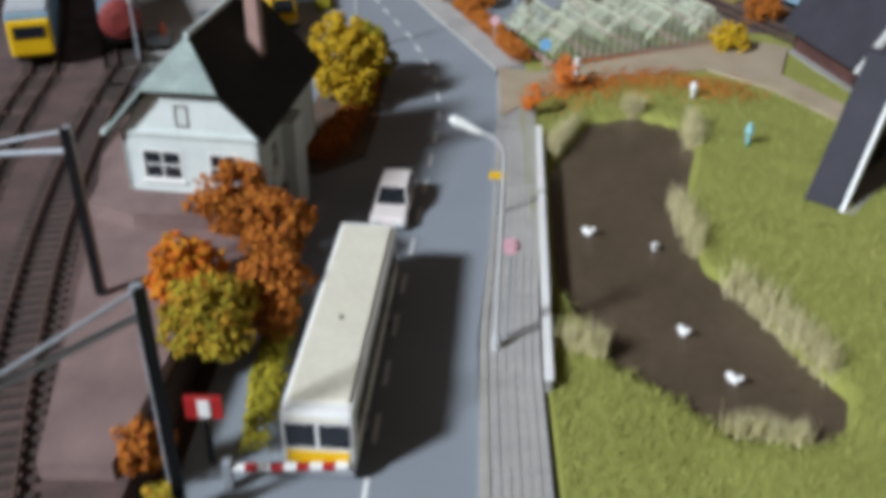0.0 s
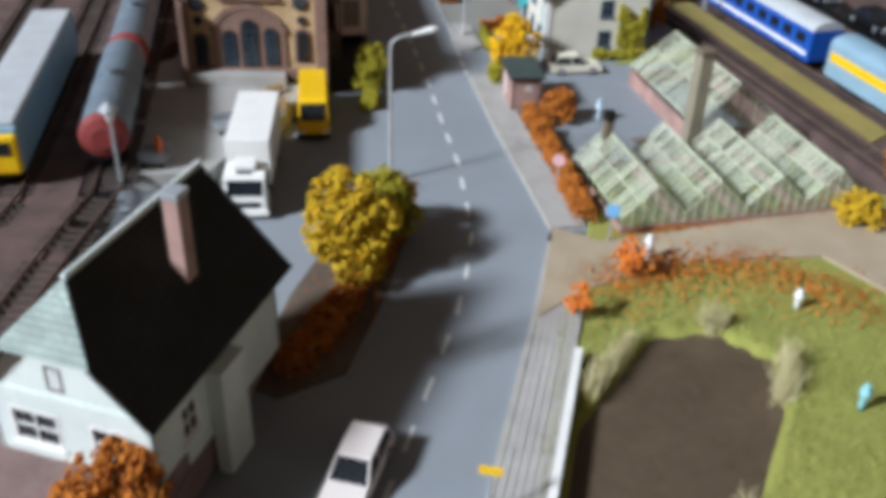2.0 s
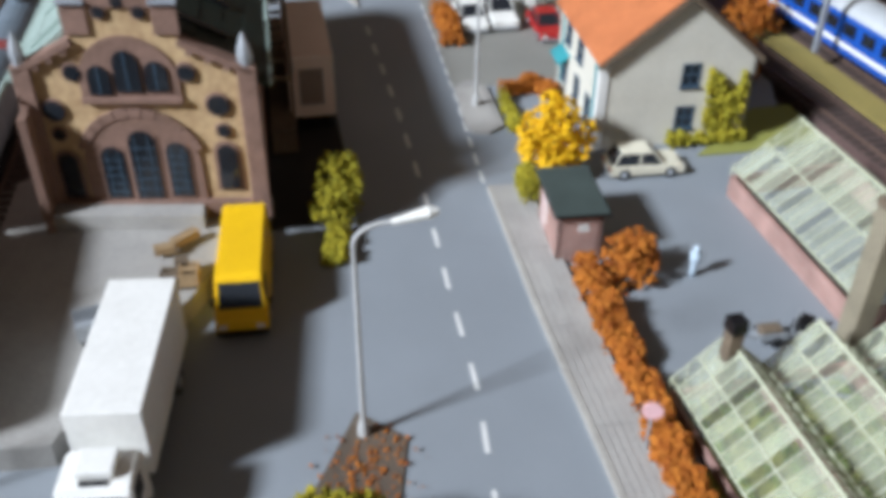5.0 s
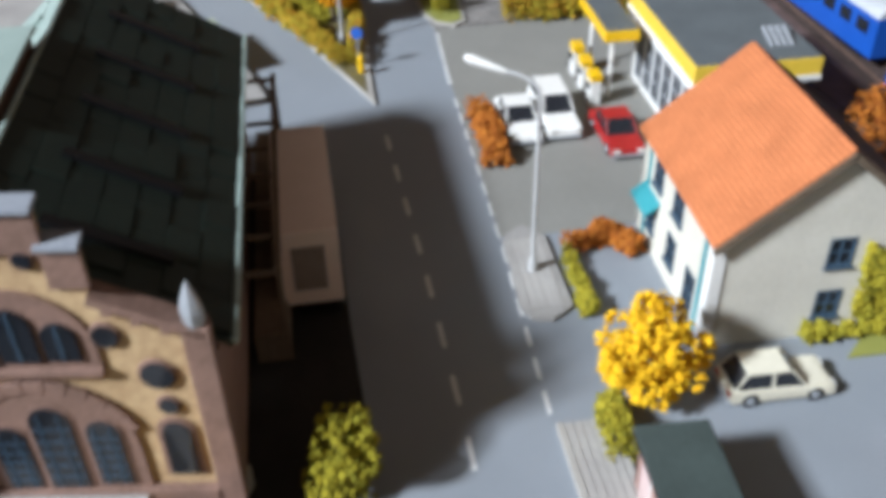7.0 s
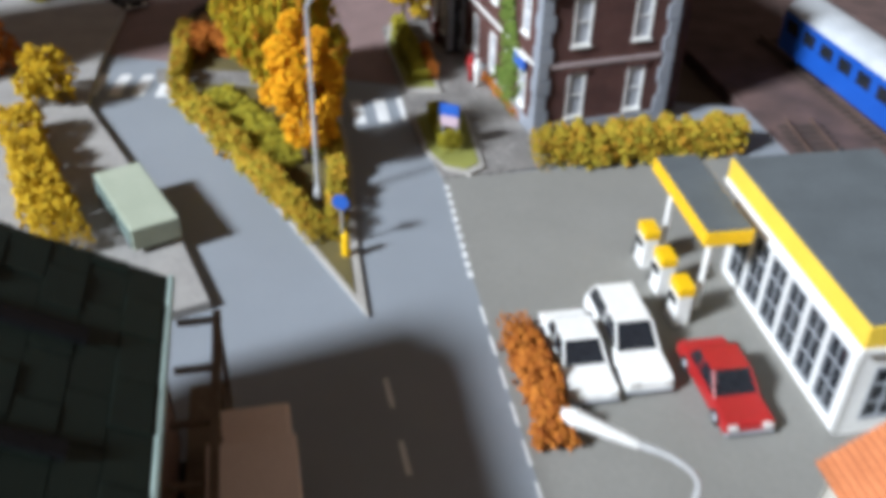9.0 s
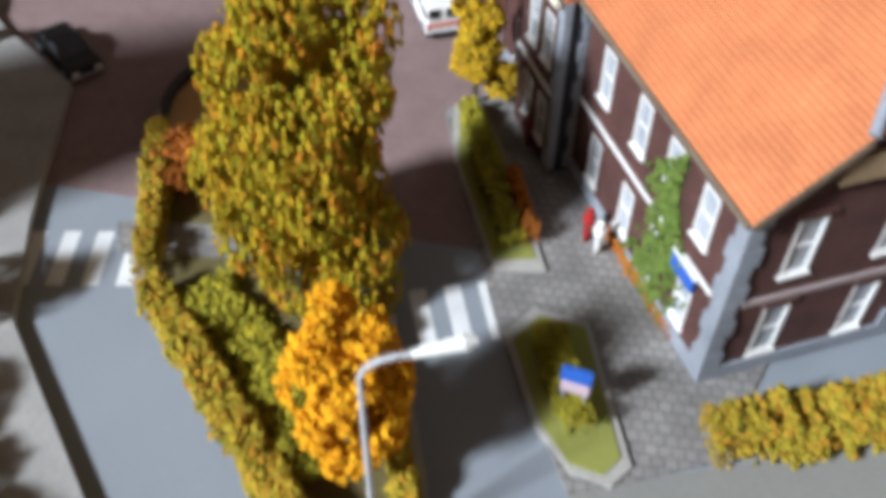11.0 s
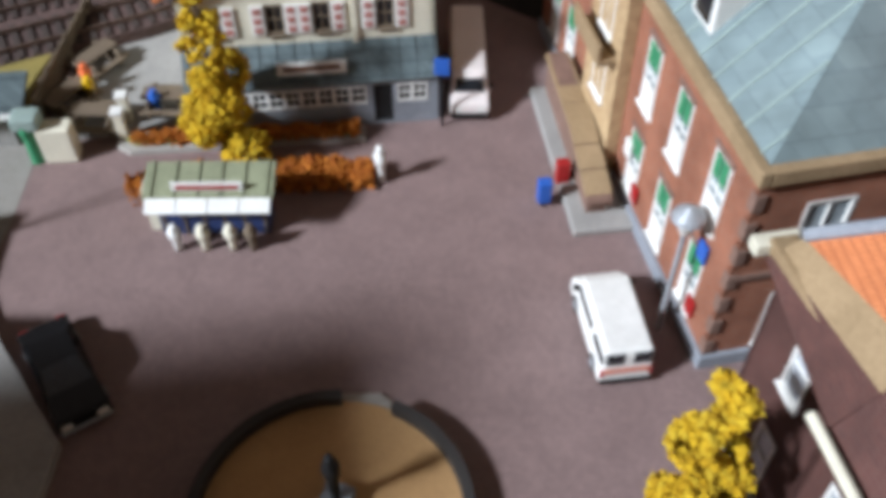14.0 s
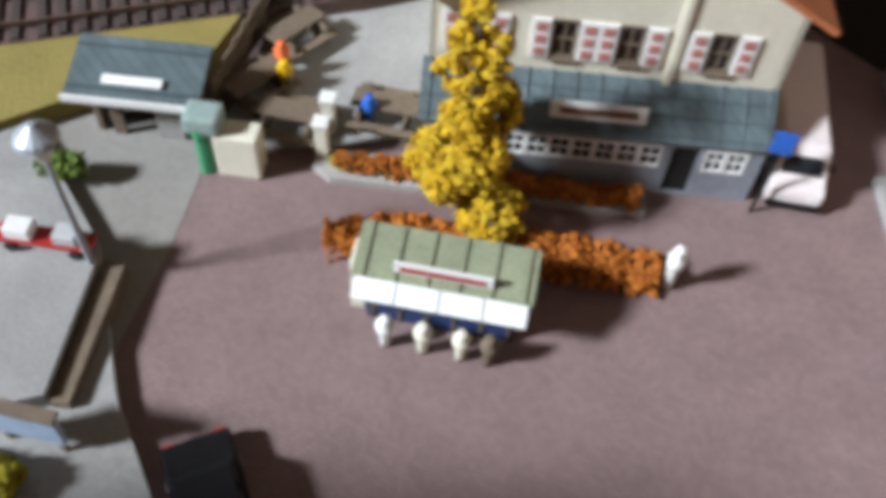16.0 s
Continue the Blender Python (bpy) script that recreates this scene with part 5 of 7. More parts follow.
    for s, m, lab, run, k in ((1, SHEDROOF_SHADE, "panelled roof slope away from the window, shade painted dark green", 7.5, 0.58), (-1, PALEROOF, "panelled roof slope towards the window, light painted pale green", 5.1, 0.84)):
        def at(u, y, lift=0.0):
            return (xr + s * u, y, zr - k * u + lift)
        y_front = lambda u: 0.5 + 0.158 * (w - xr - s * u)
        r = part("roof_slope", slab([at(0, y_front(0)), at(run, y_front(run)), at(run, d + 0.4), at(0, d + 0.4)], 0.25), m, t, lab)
        g = random.Random(4)
        cols = int(run / 1.04)
        for i in range(cols):
            for j in range(13):
                u0 = 0.1 + i * (run - 0.2) / cols
                u1 = u0 + (run - 0.2) / cols - 0.05
                y0 = max(y_front(u0), y_front(u1)) + 0.1 + j * 1.88 + (0.9 if i % 2 else 0.0)
                y1 = min(y0 + 1.82, d + 0.35)
                if y1 - y0 < 0.3:
                    continue
                lift = 0.04 + g.uniform(0, 0.09)
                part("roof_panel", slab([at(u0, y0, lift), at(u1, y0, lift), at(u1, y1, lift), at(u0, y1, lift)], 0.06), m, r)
        # vents follow: black on the shaded slope, pale on the lit one
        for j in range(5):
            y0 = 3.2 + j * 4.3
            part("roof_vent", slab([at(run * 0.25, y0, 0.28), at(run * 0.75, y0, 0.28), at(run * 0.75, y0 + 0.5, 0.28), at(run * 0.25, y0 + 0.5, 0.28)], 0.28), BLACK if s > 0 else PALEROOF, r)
        part("gutter", tube(at(run, 0.4), at(run, d + 0.4), 0.13, 0.13, 8), PALEROOF, t)
    part("ridge_strip", tube((xr, 1.4, zr + 0.05), (xr, d + 0.4, zr + 0.05), 0.12, 0.12, 8), PALEROOF, t)
    # roof lantern on the pale slope
    part("roof_lantern", box(xr - 1.9, xr - 0.4, 8.5, 15.5, zr - 1.8, zr + 0.5, bev=0.08), SANDSTONE, t)
    part("lantern_roof", box(xr - 2.1, xr - 0.2, 8.2, 15.8, zr + 0.5, zr + 0.7, bev=0.05), PALEROOF, t)
    # lean-to frame along the street side
    f = thing("lean_to_frame", -9.5, 110, 0, 16, "dark timber lean-to frame beside the shed", "frame")
    f.matrix_basis = t.matrix_basis @ pose((w + 0.3) * U, 8.5 * U, 0)
    for j in range(8):
        y = j * 2.6
        part("post", box(1.35, 1.55, y, y + 0.2, -1.2, 3.6), WOOD, f)
        part("rafter", box(0.0, 1.6, y, y + 0.2, 3.6, 3.8), WOOD, f)
    part("purlin", box(1.3, 1.6, 0, 18.5, 3.8, 4.0), WOOD, f)
    part("plank_deck", box(0.0, 1.5, 0, 18.5, -1.2, 0.3), WOOD, f)


engine_shed()


def orange_house():
    t = thing("gabled_house", 3.2, 106.1, 0, 18, "off-white rendered house with orange tiled roof", "house")
    w, d, h = 9.6, 9.6, 5.9
    P = walls(t, w, d, h, HOUSEWHITE, {"s": [(5.6, 1.1, 1.2, 1.5), (5.6, 3.9, 1.2, 1.5)], "w": [(2, 1.2, 1.2, 1.6), (5, 1.2, 1.2, 1.6), (2.4, 3.9, 1.3, 1.4), (5.2, 3.9, 1.3, 1.4), (7.6, 0.3, 1.2, 2.4)], "e": [(3, 1.2, 1.2, 1.6)]}, gables={"s": (4.8, 9.8), "n": (4.8, 9.8)}, frame_mat=NAVY)
    # the east slope's shade is in its tile colour
    gable_roof(t, w, d, 6.05, 9.95, 0.35, 0.22, TILE_O, TILE_O_SHADE)
    W = P["w"]
    for u in (1.1, 8.7):
        b = bmesh.new()
        box(-0.06, 0.02, d - u - 0.16, d - u + 0.16, 0.2, 5.8, b)
        part("teal_timber", b, TEAL, t)
    part("white_quoin", box(-0.08, 0.5, -0.08, 0.5, 0, 5.9, bev=0.03), WHITE, t)
    part("awning", slab([(-0.8, 6.6, 2.7), (0, 6.6, 3.3), (0, 8.9, 3.3), (-0.8, 8.9, 2.7)], 0.1), TEAL, t)
    part("bargeboard", slab([(-0.35, -0.42, 5.6), (4.8, -0.42, 9.8), (4.8, -0.34, 9.8), (-0.35, -0.34, 5.6)], 0.3), WOOD, t)
    part("bargeboard", slab([(9.95, -0.42, 5.6), (4.8, -0.42, 9.8), (4.8, -0.34, 9.8), (9.95, -0.34, 5.6)], 0.3), WOOD, t)
    iv = np.concatenate([strip_points((6.7, -0.25), (9.2, -0.25), 0.5, 5.0, 500, 5, 0.1), strip_points((4.6, -0.4), (9.6, -0.4), 0.7, 1.0, 260, 6, 0.2)])
    v = thing("climbing_plant", 3.2, 106.1, 0, 18, "olive climbing plant on the house gable", "plant")
    flock("leaves", iv, 0.18, F_OLIVE, v, 3)


orange_house()


def brick_hut():
    t = thing("brick_hut", 1.8, 93.7, 0, 17, "small pink brick hut with dark flat roof", "hut")
    w, d, h = 2.3, 4.2, 2.9
    P = walls(t, w, d, h, PINKBRICK, {"w": [(1.3, 0.8, 0.8, 1.4)], "s": [(1.3, 1.9, 0.5, 0.4)]}, sill=False)
    part("door", box(-0.06, 0.02, 2.6, 3.5, 0.1, 2.3), mat("pale_pink_door", (0.6, 0.45, 0.42), None, 0.7), t)
    part("roof", box(-0.25, w + 0.25, -0.25, d + 0.25, h, h + 0.2, bev=0.04), mat("roofing_felt", (0.055, 0.075, 0.068), (0.038, 0.052, 0.047), 0.8), t)
    part("roof_trim", box(-0.3, w + 0.3, -0.3, d + 0.3, h + 0.02, h + 0.12), BLACK, t)


brick_hut()


def greenhouse(t, x, y, w, d, ez, rz_, brick=0.8):
    """One glazed ridge house: low wall, posts, glazing bars, panes; local origin at its near left corner."""
    hw = w / 2
    for x0, x1, y0, y1 in ((x, x + w, y, y + 0.15), (x, x + w, y + d - 0.15, y + d), (x, x + 0.15, y + 0.15, y + d - 0.15), (x + w - 0.15, x + w, y + 0.15, y + d - 0.15)):
        part("low_wall", box(x0, x1, y0, y1, 0, brick), PINKBRICK, t)
    n = max(6, int(d / 0.62))
    for s in (0, 1):
        e = x + w * s
        for k in range(n):
            for f in (0.0, 0.5):
                xa, xb = e + (x + hw - e) * (f + 0.01), e + (x + hw - e) * (f + 0.49)
                za, zb = ez + (rz_ - ez) * (f + 0.01), ez + (rz_ - ez) * (f + 0.49)
                ya, yb = y + d * (k + 0.06) / n, y + d * (k + 0.94) / n
                part("pane", slab([(xa, ya, za), (xb, ya, zb), (xb, yb, zb), (xa, yb, za)], 0.04), GHGLASS, t)
        for k in range(n + 1):
            yy = y + d * k / n
            part("glazing_bar", tube((e, yy, ez + 0.03), (x + hw, yy, rz_ + 0.03), 0.035, 0.035, 5), GHBAR, t)
        for f in (0.0, 0.5):
            part("purlin", tube((e + (hw if s == 0 else -hw) * f, y, ez + (rz_ - ez) * f + 0.04), (e + (hw if s == 0 else -hw) * f, y + d, ez + (rz_ - ez) * f + 0.04), 0.05, 0.05, 5), GHBAR, t)
    part("ridge_bar", tube((x + hw, y, rz_ + 0.04), (x + hw, y + d, rz_ + 0.04), 0.08, 0.08, 6), GHBAR, t)
    for yy in (y, y + d):
        b = bmesh.new()
        vs = [b.verts.new(q) for q in ((x, yy, brick), (x + w, yy, brick), (x + w, yy, ez), (x + hw, yy, rz_), (x, yy, ez))]
        b.faces.new(vs)
        bmesh.ops.solidify(b, geom=b.faces[:], thickness=0.04)
        part("glass_end", b, GHGLASS, t)
        for k in range(7):
            u = w * k / 6
            part("end_bar", tube((x + u, yy, brick), (x + u, yy, ez + (rz_ - ez) * (1 - abs(u - hw) / hw)), 0.04, 0.04, 5), GHBAR, t)


def greenhouses():
    t = thing("greenhouse", 10.4, 76.4, 0, 23, "row of four pale green glazed greenhouses", "greenhouse")
    for k in range(4):
        greenhouse(t, 0.3 + k * 4.28, 0, 4.24, 8.8, 1.3, 3.3, 0.6)
    t2 = thing("greenhouse", 15.7, 90.8, 0, 22.5, "large pale green glazed greenhouse behind the row", "greenhouse")
    greenhouse(t2, 0, 0, 7.2, 12.3, 1.8, 4.5, 1.3)
    c = thing("chimney_stack", 9.3, 84.6, 0, 25, "dark stove pipe above the greenhouse", "chimney")
    part("pipe", box(-0.3, 0.3, -0.3, 0.3, 0, 4.7, bev=0.04), WOOD, c)
    part("pipe_top", box(-0.36, 0.36, -0.36, 0.36, 4.3, 4.9, bev=0.05), BLACK, c)
    c = thing("chimney_stack", 15.4, 89.3, 0, 25, "tall square grey boiler chimney by the greenhouse", "chimney")
    part("chimney_shaft", box(-0.5, 0.5, -0.5, 0.5, 0, 8.1, bev=0.05), mat("stack_brick", (0.3, 0.26, 0.18), (0.2, 0.17, 0.12), 0.85), c)
    part("stack_top", box(-0.56, 0.56, -0.56, 0.56, 7.8, 8.2, bev=0.05), WOOD, c)
    # beds of plants under the glass
    g = thing("seedling_beds", 10.4, 76.4, 0, 23, "green seedling beds under greenhouse glass", "plants", kind="stuff")
    pts = []
    for k in range(4):
        for j in range(3):
            pts.append(strip_points((k * 4.28 + 1.1 + j * 1.25, 0.6), (k * 4.28 + 1.1 + j * 1.25, 8.2), 0.7, 0.6, 90, k * 3 + j))
    tagged(flock("seedlings", np.concatenate(pts), 0.16, F_GREEN, g, 2), kind="stuff")


greenhouses()


def filling_station():
    t = thing("filling_station", 3.0, 122.6, 0, 18.5, "low filling station with yellow fascia and flat grey roof", "filling station")
    w, d, h = 6.4, 11.2, 4.8
    P = walls(t, w, d, h, WHITE, {"w": [(1.4 + k * 1.7, 0.5, 1.45, 3.4) for k in range(6)], "s": [(1.6, 0.8, 1.6, 2.8), (4.2, 0.8, 1.6, 2.8)]}, frame_mat=STEEL, sill=False, bars=(1, 2))
    part("white_band", box(-0.55, w + 0.5, -0.55, d + 0.5, h, h + 0.3, bev=0.03), WHITE, t)
    part("yellow_fascia", box(-0.5, w + 0.45, -0.5, d + 0.45, h + 0.3, h + 1.3, bev=0.03), mat("fascia_yellow", (0.8, 0.55, 0.06), (0.7, 0.47, 0.05), 0.5), t)
    part("flat_roof", box(-0.42, w + 0.37, -0.42, d + 0.37, h + 1.3, h + 1.36), FLATROOF, t)
    for k in range(4):
        part("roof_fan", tube((4.6 + 0.4 * k, 1.2, h + 1.36), (4.6 + 0.4 * k, 2.8, h + 1.9), 0.12, 0.12, 8), STEEL, t)
    c = thing("pump_canopy", -2.4, 128.6, 0, 18.5, "yellow-edged canopy over the fuel pumps", "canopy")
    part("canopy_fascia", box(0, 2.2, 0, 6.6, 4.3, 5.0, bev=0.03), YELLOW, c)
    part("canopy_top", box(0.08, 2.12, 0.08, 6.52, 5.0, 5.05), FLATROOF, c)
    for yy in (1.0, 5.6):
        part("post", tube((0.8, yy, 0), (0.8, yy, 4.3), 0.14, 0.14, 10), WHITE, c)
    for k in range(3):
        p = thing("fuel_pump", -2.9 - 0.7 * k, 128.8 + 2.1 * k, 0.05, 18.5, "yellow and white fuel pump", "fuel pump", "fuel pumps")
        part("body", box(-0.35, 0.35, -0.55, 0.55, 0, 1.7, bev=0.05), WHITE, p)
        part("head", box(-0.38, 0.38, -0.58, 0.58, 1.7, 2.2, bev=0.05), YELLOW, p)
        part("display", box(-0.4, -0.34, -0.35, 0.35, 1.1, 1.5), BLACK, p)
        part("hose", tube((-0.38, 0.4, 1.4), (-0.45, 0.45, 0.3), 0.05, 0.05, 6), BLACK, p)


filling_station()


def brick_house():
    t = thing("brick_building", -10.8, 144.7, 0.14, 27, "dark red brick building with orange tiled roof", "building")
    w, d, h = 8.6, 22.7, 9.3
    south = [(u, v, 1.15, hh) for u in (2.5, 6.4) for v, hh in ((1.0, 2.9), (5.6, 2.9))]
    west = [(d - u, v, 1.05, 2.5) for u in (2.3, 4.9, 7.5, 10.8, 20.4) for v in (1.1, 5.7)]
    curtained = mat("pale_curtained_glass", (0.5, 0.52, 0.55), (0.3, 0.32, 0.35), 0.15)
    P = walls(t, w, d, h, DKBRICK, {"s": south, "w": west}, frame_mat=WHITE, pane_mat=curtained, bars=(0, 1))
    for u, v, ww, hh in south:
        part("window_hood", box(u - 0.75, u + 0.75, -0.12, 0.02, v + hh, v + hh + 0.28, bev=0.05), DKBRICK, t)
    part("plinth", box(-0.12, w + 0.1, -0.12, d, 0, 0.75, bev=0.04), STONEGREY, t)
    for k in range(9):
        z0 = 0.75 + k * 0.98
        e = 0.2 if k % 2 else 0.0
        part("quoin", box(-0.14, 0.75 - e, -0.14, 0.75 - e, z0, z0 + 0.94, bev=0.03), STONEGREY, t)
        part("quoin", box(w - 0.7 + e, w + 0.14, -0.14, 0.75 - e, z0, z0 + 0.94, bev=0.03), STONEGREY, t)
    part("string_course", box(0.75, w - 0.7, -0.1, 0.02, 4.3, 4.6, bev=0.03), mat("rose_stone", (0.4, 0.32, 0.31), (0.3, 0.24, 0.23), 0.85), t)
    part("string_course", box(-0.1, 0.02, 0.75, 12.8, 4.3, 4.5, bev=0.03), WHITE, t)
    part("attic_wall", box(2.9, w, 0.0, 4, h, 11.9), DKBRICK, t)
    part("cornice", box(2.6, w + 0.3, -0.3, 0.0, 10.0, 11.2, bev=0.06), TANP, t, "olive-tan deep cornice")
    for x in (4.6, 7.2):
        part("corbel", box(x - 0.2, x + 0.2, -0.42, -0.3, 10.1, 11.0, bev=0.04), WHITE, t)
    part("gable_infill", slab([(0, 0.02, h), (2.9, 0.02, h), (2.9, 0.02, 12.0)], 0.2), DKBRICK, t)
    # steep slope to the street with a grey cap at the break, flatter roof behind
    e, y_end = 0.45, 18.0
    xr, zr = 5.6, 14.4
    t1, t2, foot, back = (xr, 17.9, zr), (3.2, 20.0, 13.2), (0.5, 17.6, 11.2), (0.0, 22.4, 10.4)
    part("roof_slope", slab([(-e, -e, h), (2.9, -e, 12.1), (xr, 2.4, zr), t1, (-e, 13.1, h)], 0.2), TILE_O, t, "orange tiled roof slope")
    part("south_roof", slab([(2.9, -e, 12.1), (w + 2.2, -e, 12.1), (xr, 2.4, zr)], 0.2), TILE_O, t)
    part("east_roof", slab([(w + 2.2, -e, 12.1), (w + 2.2, y_end, 12.1), t1, (xr, 2.4, zr)], 0.2), TILE_O, t)
    part("east_wall", box(w, w + 1.7, 1.2, y_end - 0.3, 0, 11.9), DKBRICK, t)
    part("rear_roof", slab([t2, t1, (w + 2.2, y_end, 12.1), (w + e, d, h + 0.6), (0.3, d, h + 0.6)], 0.2), TILE_O, t)
    part("hip_cap", tube((2.9, -e, 12.2), (xr, 2.4, zr + 0.1), 0.2, 0.2, 8), STONEGREY, t)
    part("ridge_cap", tube((xr, 2.4, zr + 0.1), (xr, 17.9, zr + 0.1), 0.2, 0.2, 8), STONEGREY, t)
    part("bargeboard", slab([(-e, -e - 0.06, h - 0.06), (2.9, -e - 0.06, 12.05), (2.9, -e, 12.05), (-e, -e, h - 0.06)], 0.3), WOOD, t)
    # projecting block with its own hipped roof
    y0, y1, bo = 13.0, 17.6, 1.2
    W = lambda u, v, o: (-bo - o, y1 - u, v)
    wins = [(y1 - u, v, 1.0, 2.5) for u in (14.4, 16.1) for v in (1.1, 5.5)]
    part("block_wall", wall_mesh(W, y1 - y0, h, holes_of(wins), 0.3), DKBRICK, t)
    for q in wins:
        window_part(t, W, *q, pane_mat=curtained, bars=(0, 1))
    # south face of the block: its shade painted in as near-black
    part("block_side", box(-bo, -0.02, y0, y0 + 0.3, 0, h), mat("shaded_stone", (0.035, 0.035, 0.04), (0.022, 0.022, 0.026), 0.8), t)
    part("block_side", box(-bo, -0.02, y1 - 0.3, y1, 0, h), DKBRICK, t)
    part("block_string", box(-bo - 0.1, -bo, y0 + 0.3, y1, 4.3, 4.5), WHITE, t)
    for k in range(9):
        z0 = 0.2 + k * 1.02
        ee = 0.15 if k % 2 else 0.0
        part("quoin", box(-bo - 0.1, -bo + 0.3, y0 - 0.1, y0 + 0.55 - ee, z0, z0 + 0.96, bev=0.03), STONEGREY, t)
        part("quoin", box(-0.45 + ee, -0.02, y0 - 0.1, y0, z0, z0 + 0.96, bev=0.03), STONEGREY, t)
    a, b = (-bo - e, y0 - 0.1, h + 0.1), (-bo - e, y1 + 0.2, h + 0.1)
    part("block_roof", slab([(-bo - 0.2, y0 - 0.1, h + 0.12), foot, t2, t1, (-e, 13.1, h + 0.12)], 0.2), TILE_O, t, "orange tiled roof of the projecting block")
    part("end_roof", slab([foot, back, t2], 0.2), TILE_O, t)
    part("raking_wall", slab([(-bo - 0.1, y0 - 0.1, h), (-bo - 0.1, 17.4, h), foot], 0.25), DKBRICK, t)
    lo, le = (-bo - 0.2, 17.4, h), (-0.6, d + 0.1, h - 0.1)
    ma, mb = tuple(0.45 * p + 0.55 * q for p, q in zip(lo, foot)), tuple(0.7 * p + 0.3 * q for p, q in zip(le, back))
    part("raking_wall", slab([lo, le, mb, ma], 0.25), DKBRICK, t)
    part("deep_eaves", slab([ma, mb, back, foot], 0.3), TANP, t, "olive-tan deep eaves board")
    for p, q in (((-e, 13.1, h), t1), (foot, t2), (t2, t1), (back, t2)):
        part("roof_cap", tube((p[0], p[1], p[2] + 0.1), (q[0], q[1], q[2] + 0.1), 0.2, 0.2, 8), STONEGREY, t)
    part("gutter", tube((a[0], a[1], h + 0.05), (b[0], b[1], h + 0.05), 0.16, 0.16, 8), CREAM, t)
    part("gutter", tube((-e - 0.1, -e, h - 0.05), (-e - 0.1, y0, h - 0.05), 0.12, 0.12, 8), WOOD, t)
    part("rear_parapet", box(-0.5, 0.3, y1 + e, d + 0.4, h, h + 0.5, bev=0.08), TANP, t)
    part("gutter_end", box(-0.9, 0.5, d + 0.2, d + 0.7, h - 0.1, h + 0.35, bev=0.06), CREAM, t)
    v = thing("climbing_plant", -10.8, 144.7, 0.14, 27, "green ivy climbing the brick wall", "plant")
    r = np.random.RandomState(5)
    yv = r.normal(4.3, 0.75, 800)
    zv = r.uniform(0, 1, 800) * (8.4 - np.abs(yv - 4.6) * 2.0)
    yv = yv + 0.5 * np.sin(zv * 1.3)
    part("stem", tube((-0.12, 4.2, 0), (-0.12, 4.6, 7.6), 0.07, 0.03, 6), BARK, v)
    flock("foliage", np.c_[r.uniform(-0.22, -0.06, 800), yv, zv], 0.13, F_GREEN, v, 4)
    s = thing("shop_sign", -10.8, 144.7, 0.14, 27, "blue and white sign board on the brick wall", "sign")
    part("board", box(-0.3, -0.12, 1.6, 3.2, 3.6, 4.3, bev=0.02), BLUE, s)
    part("board_edge", box(-0.28, -0.14, 1.5, 3.3, 4.3, 4.45), WHITE, s)


brick_house()


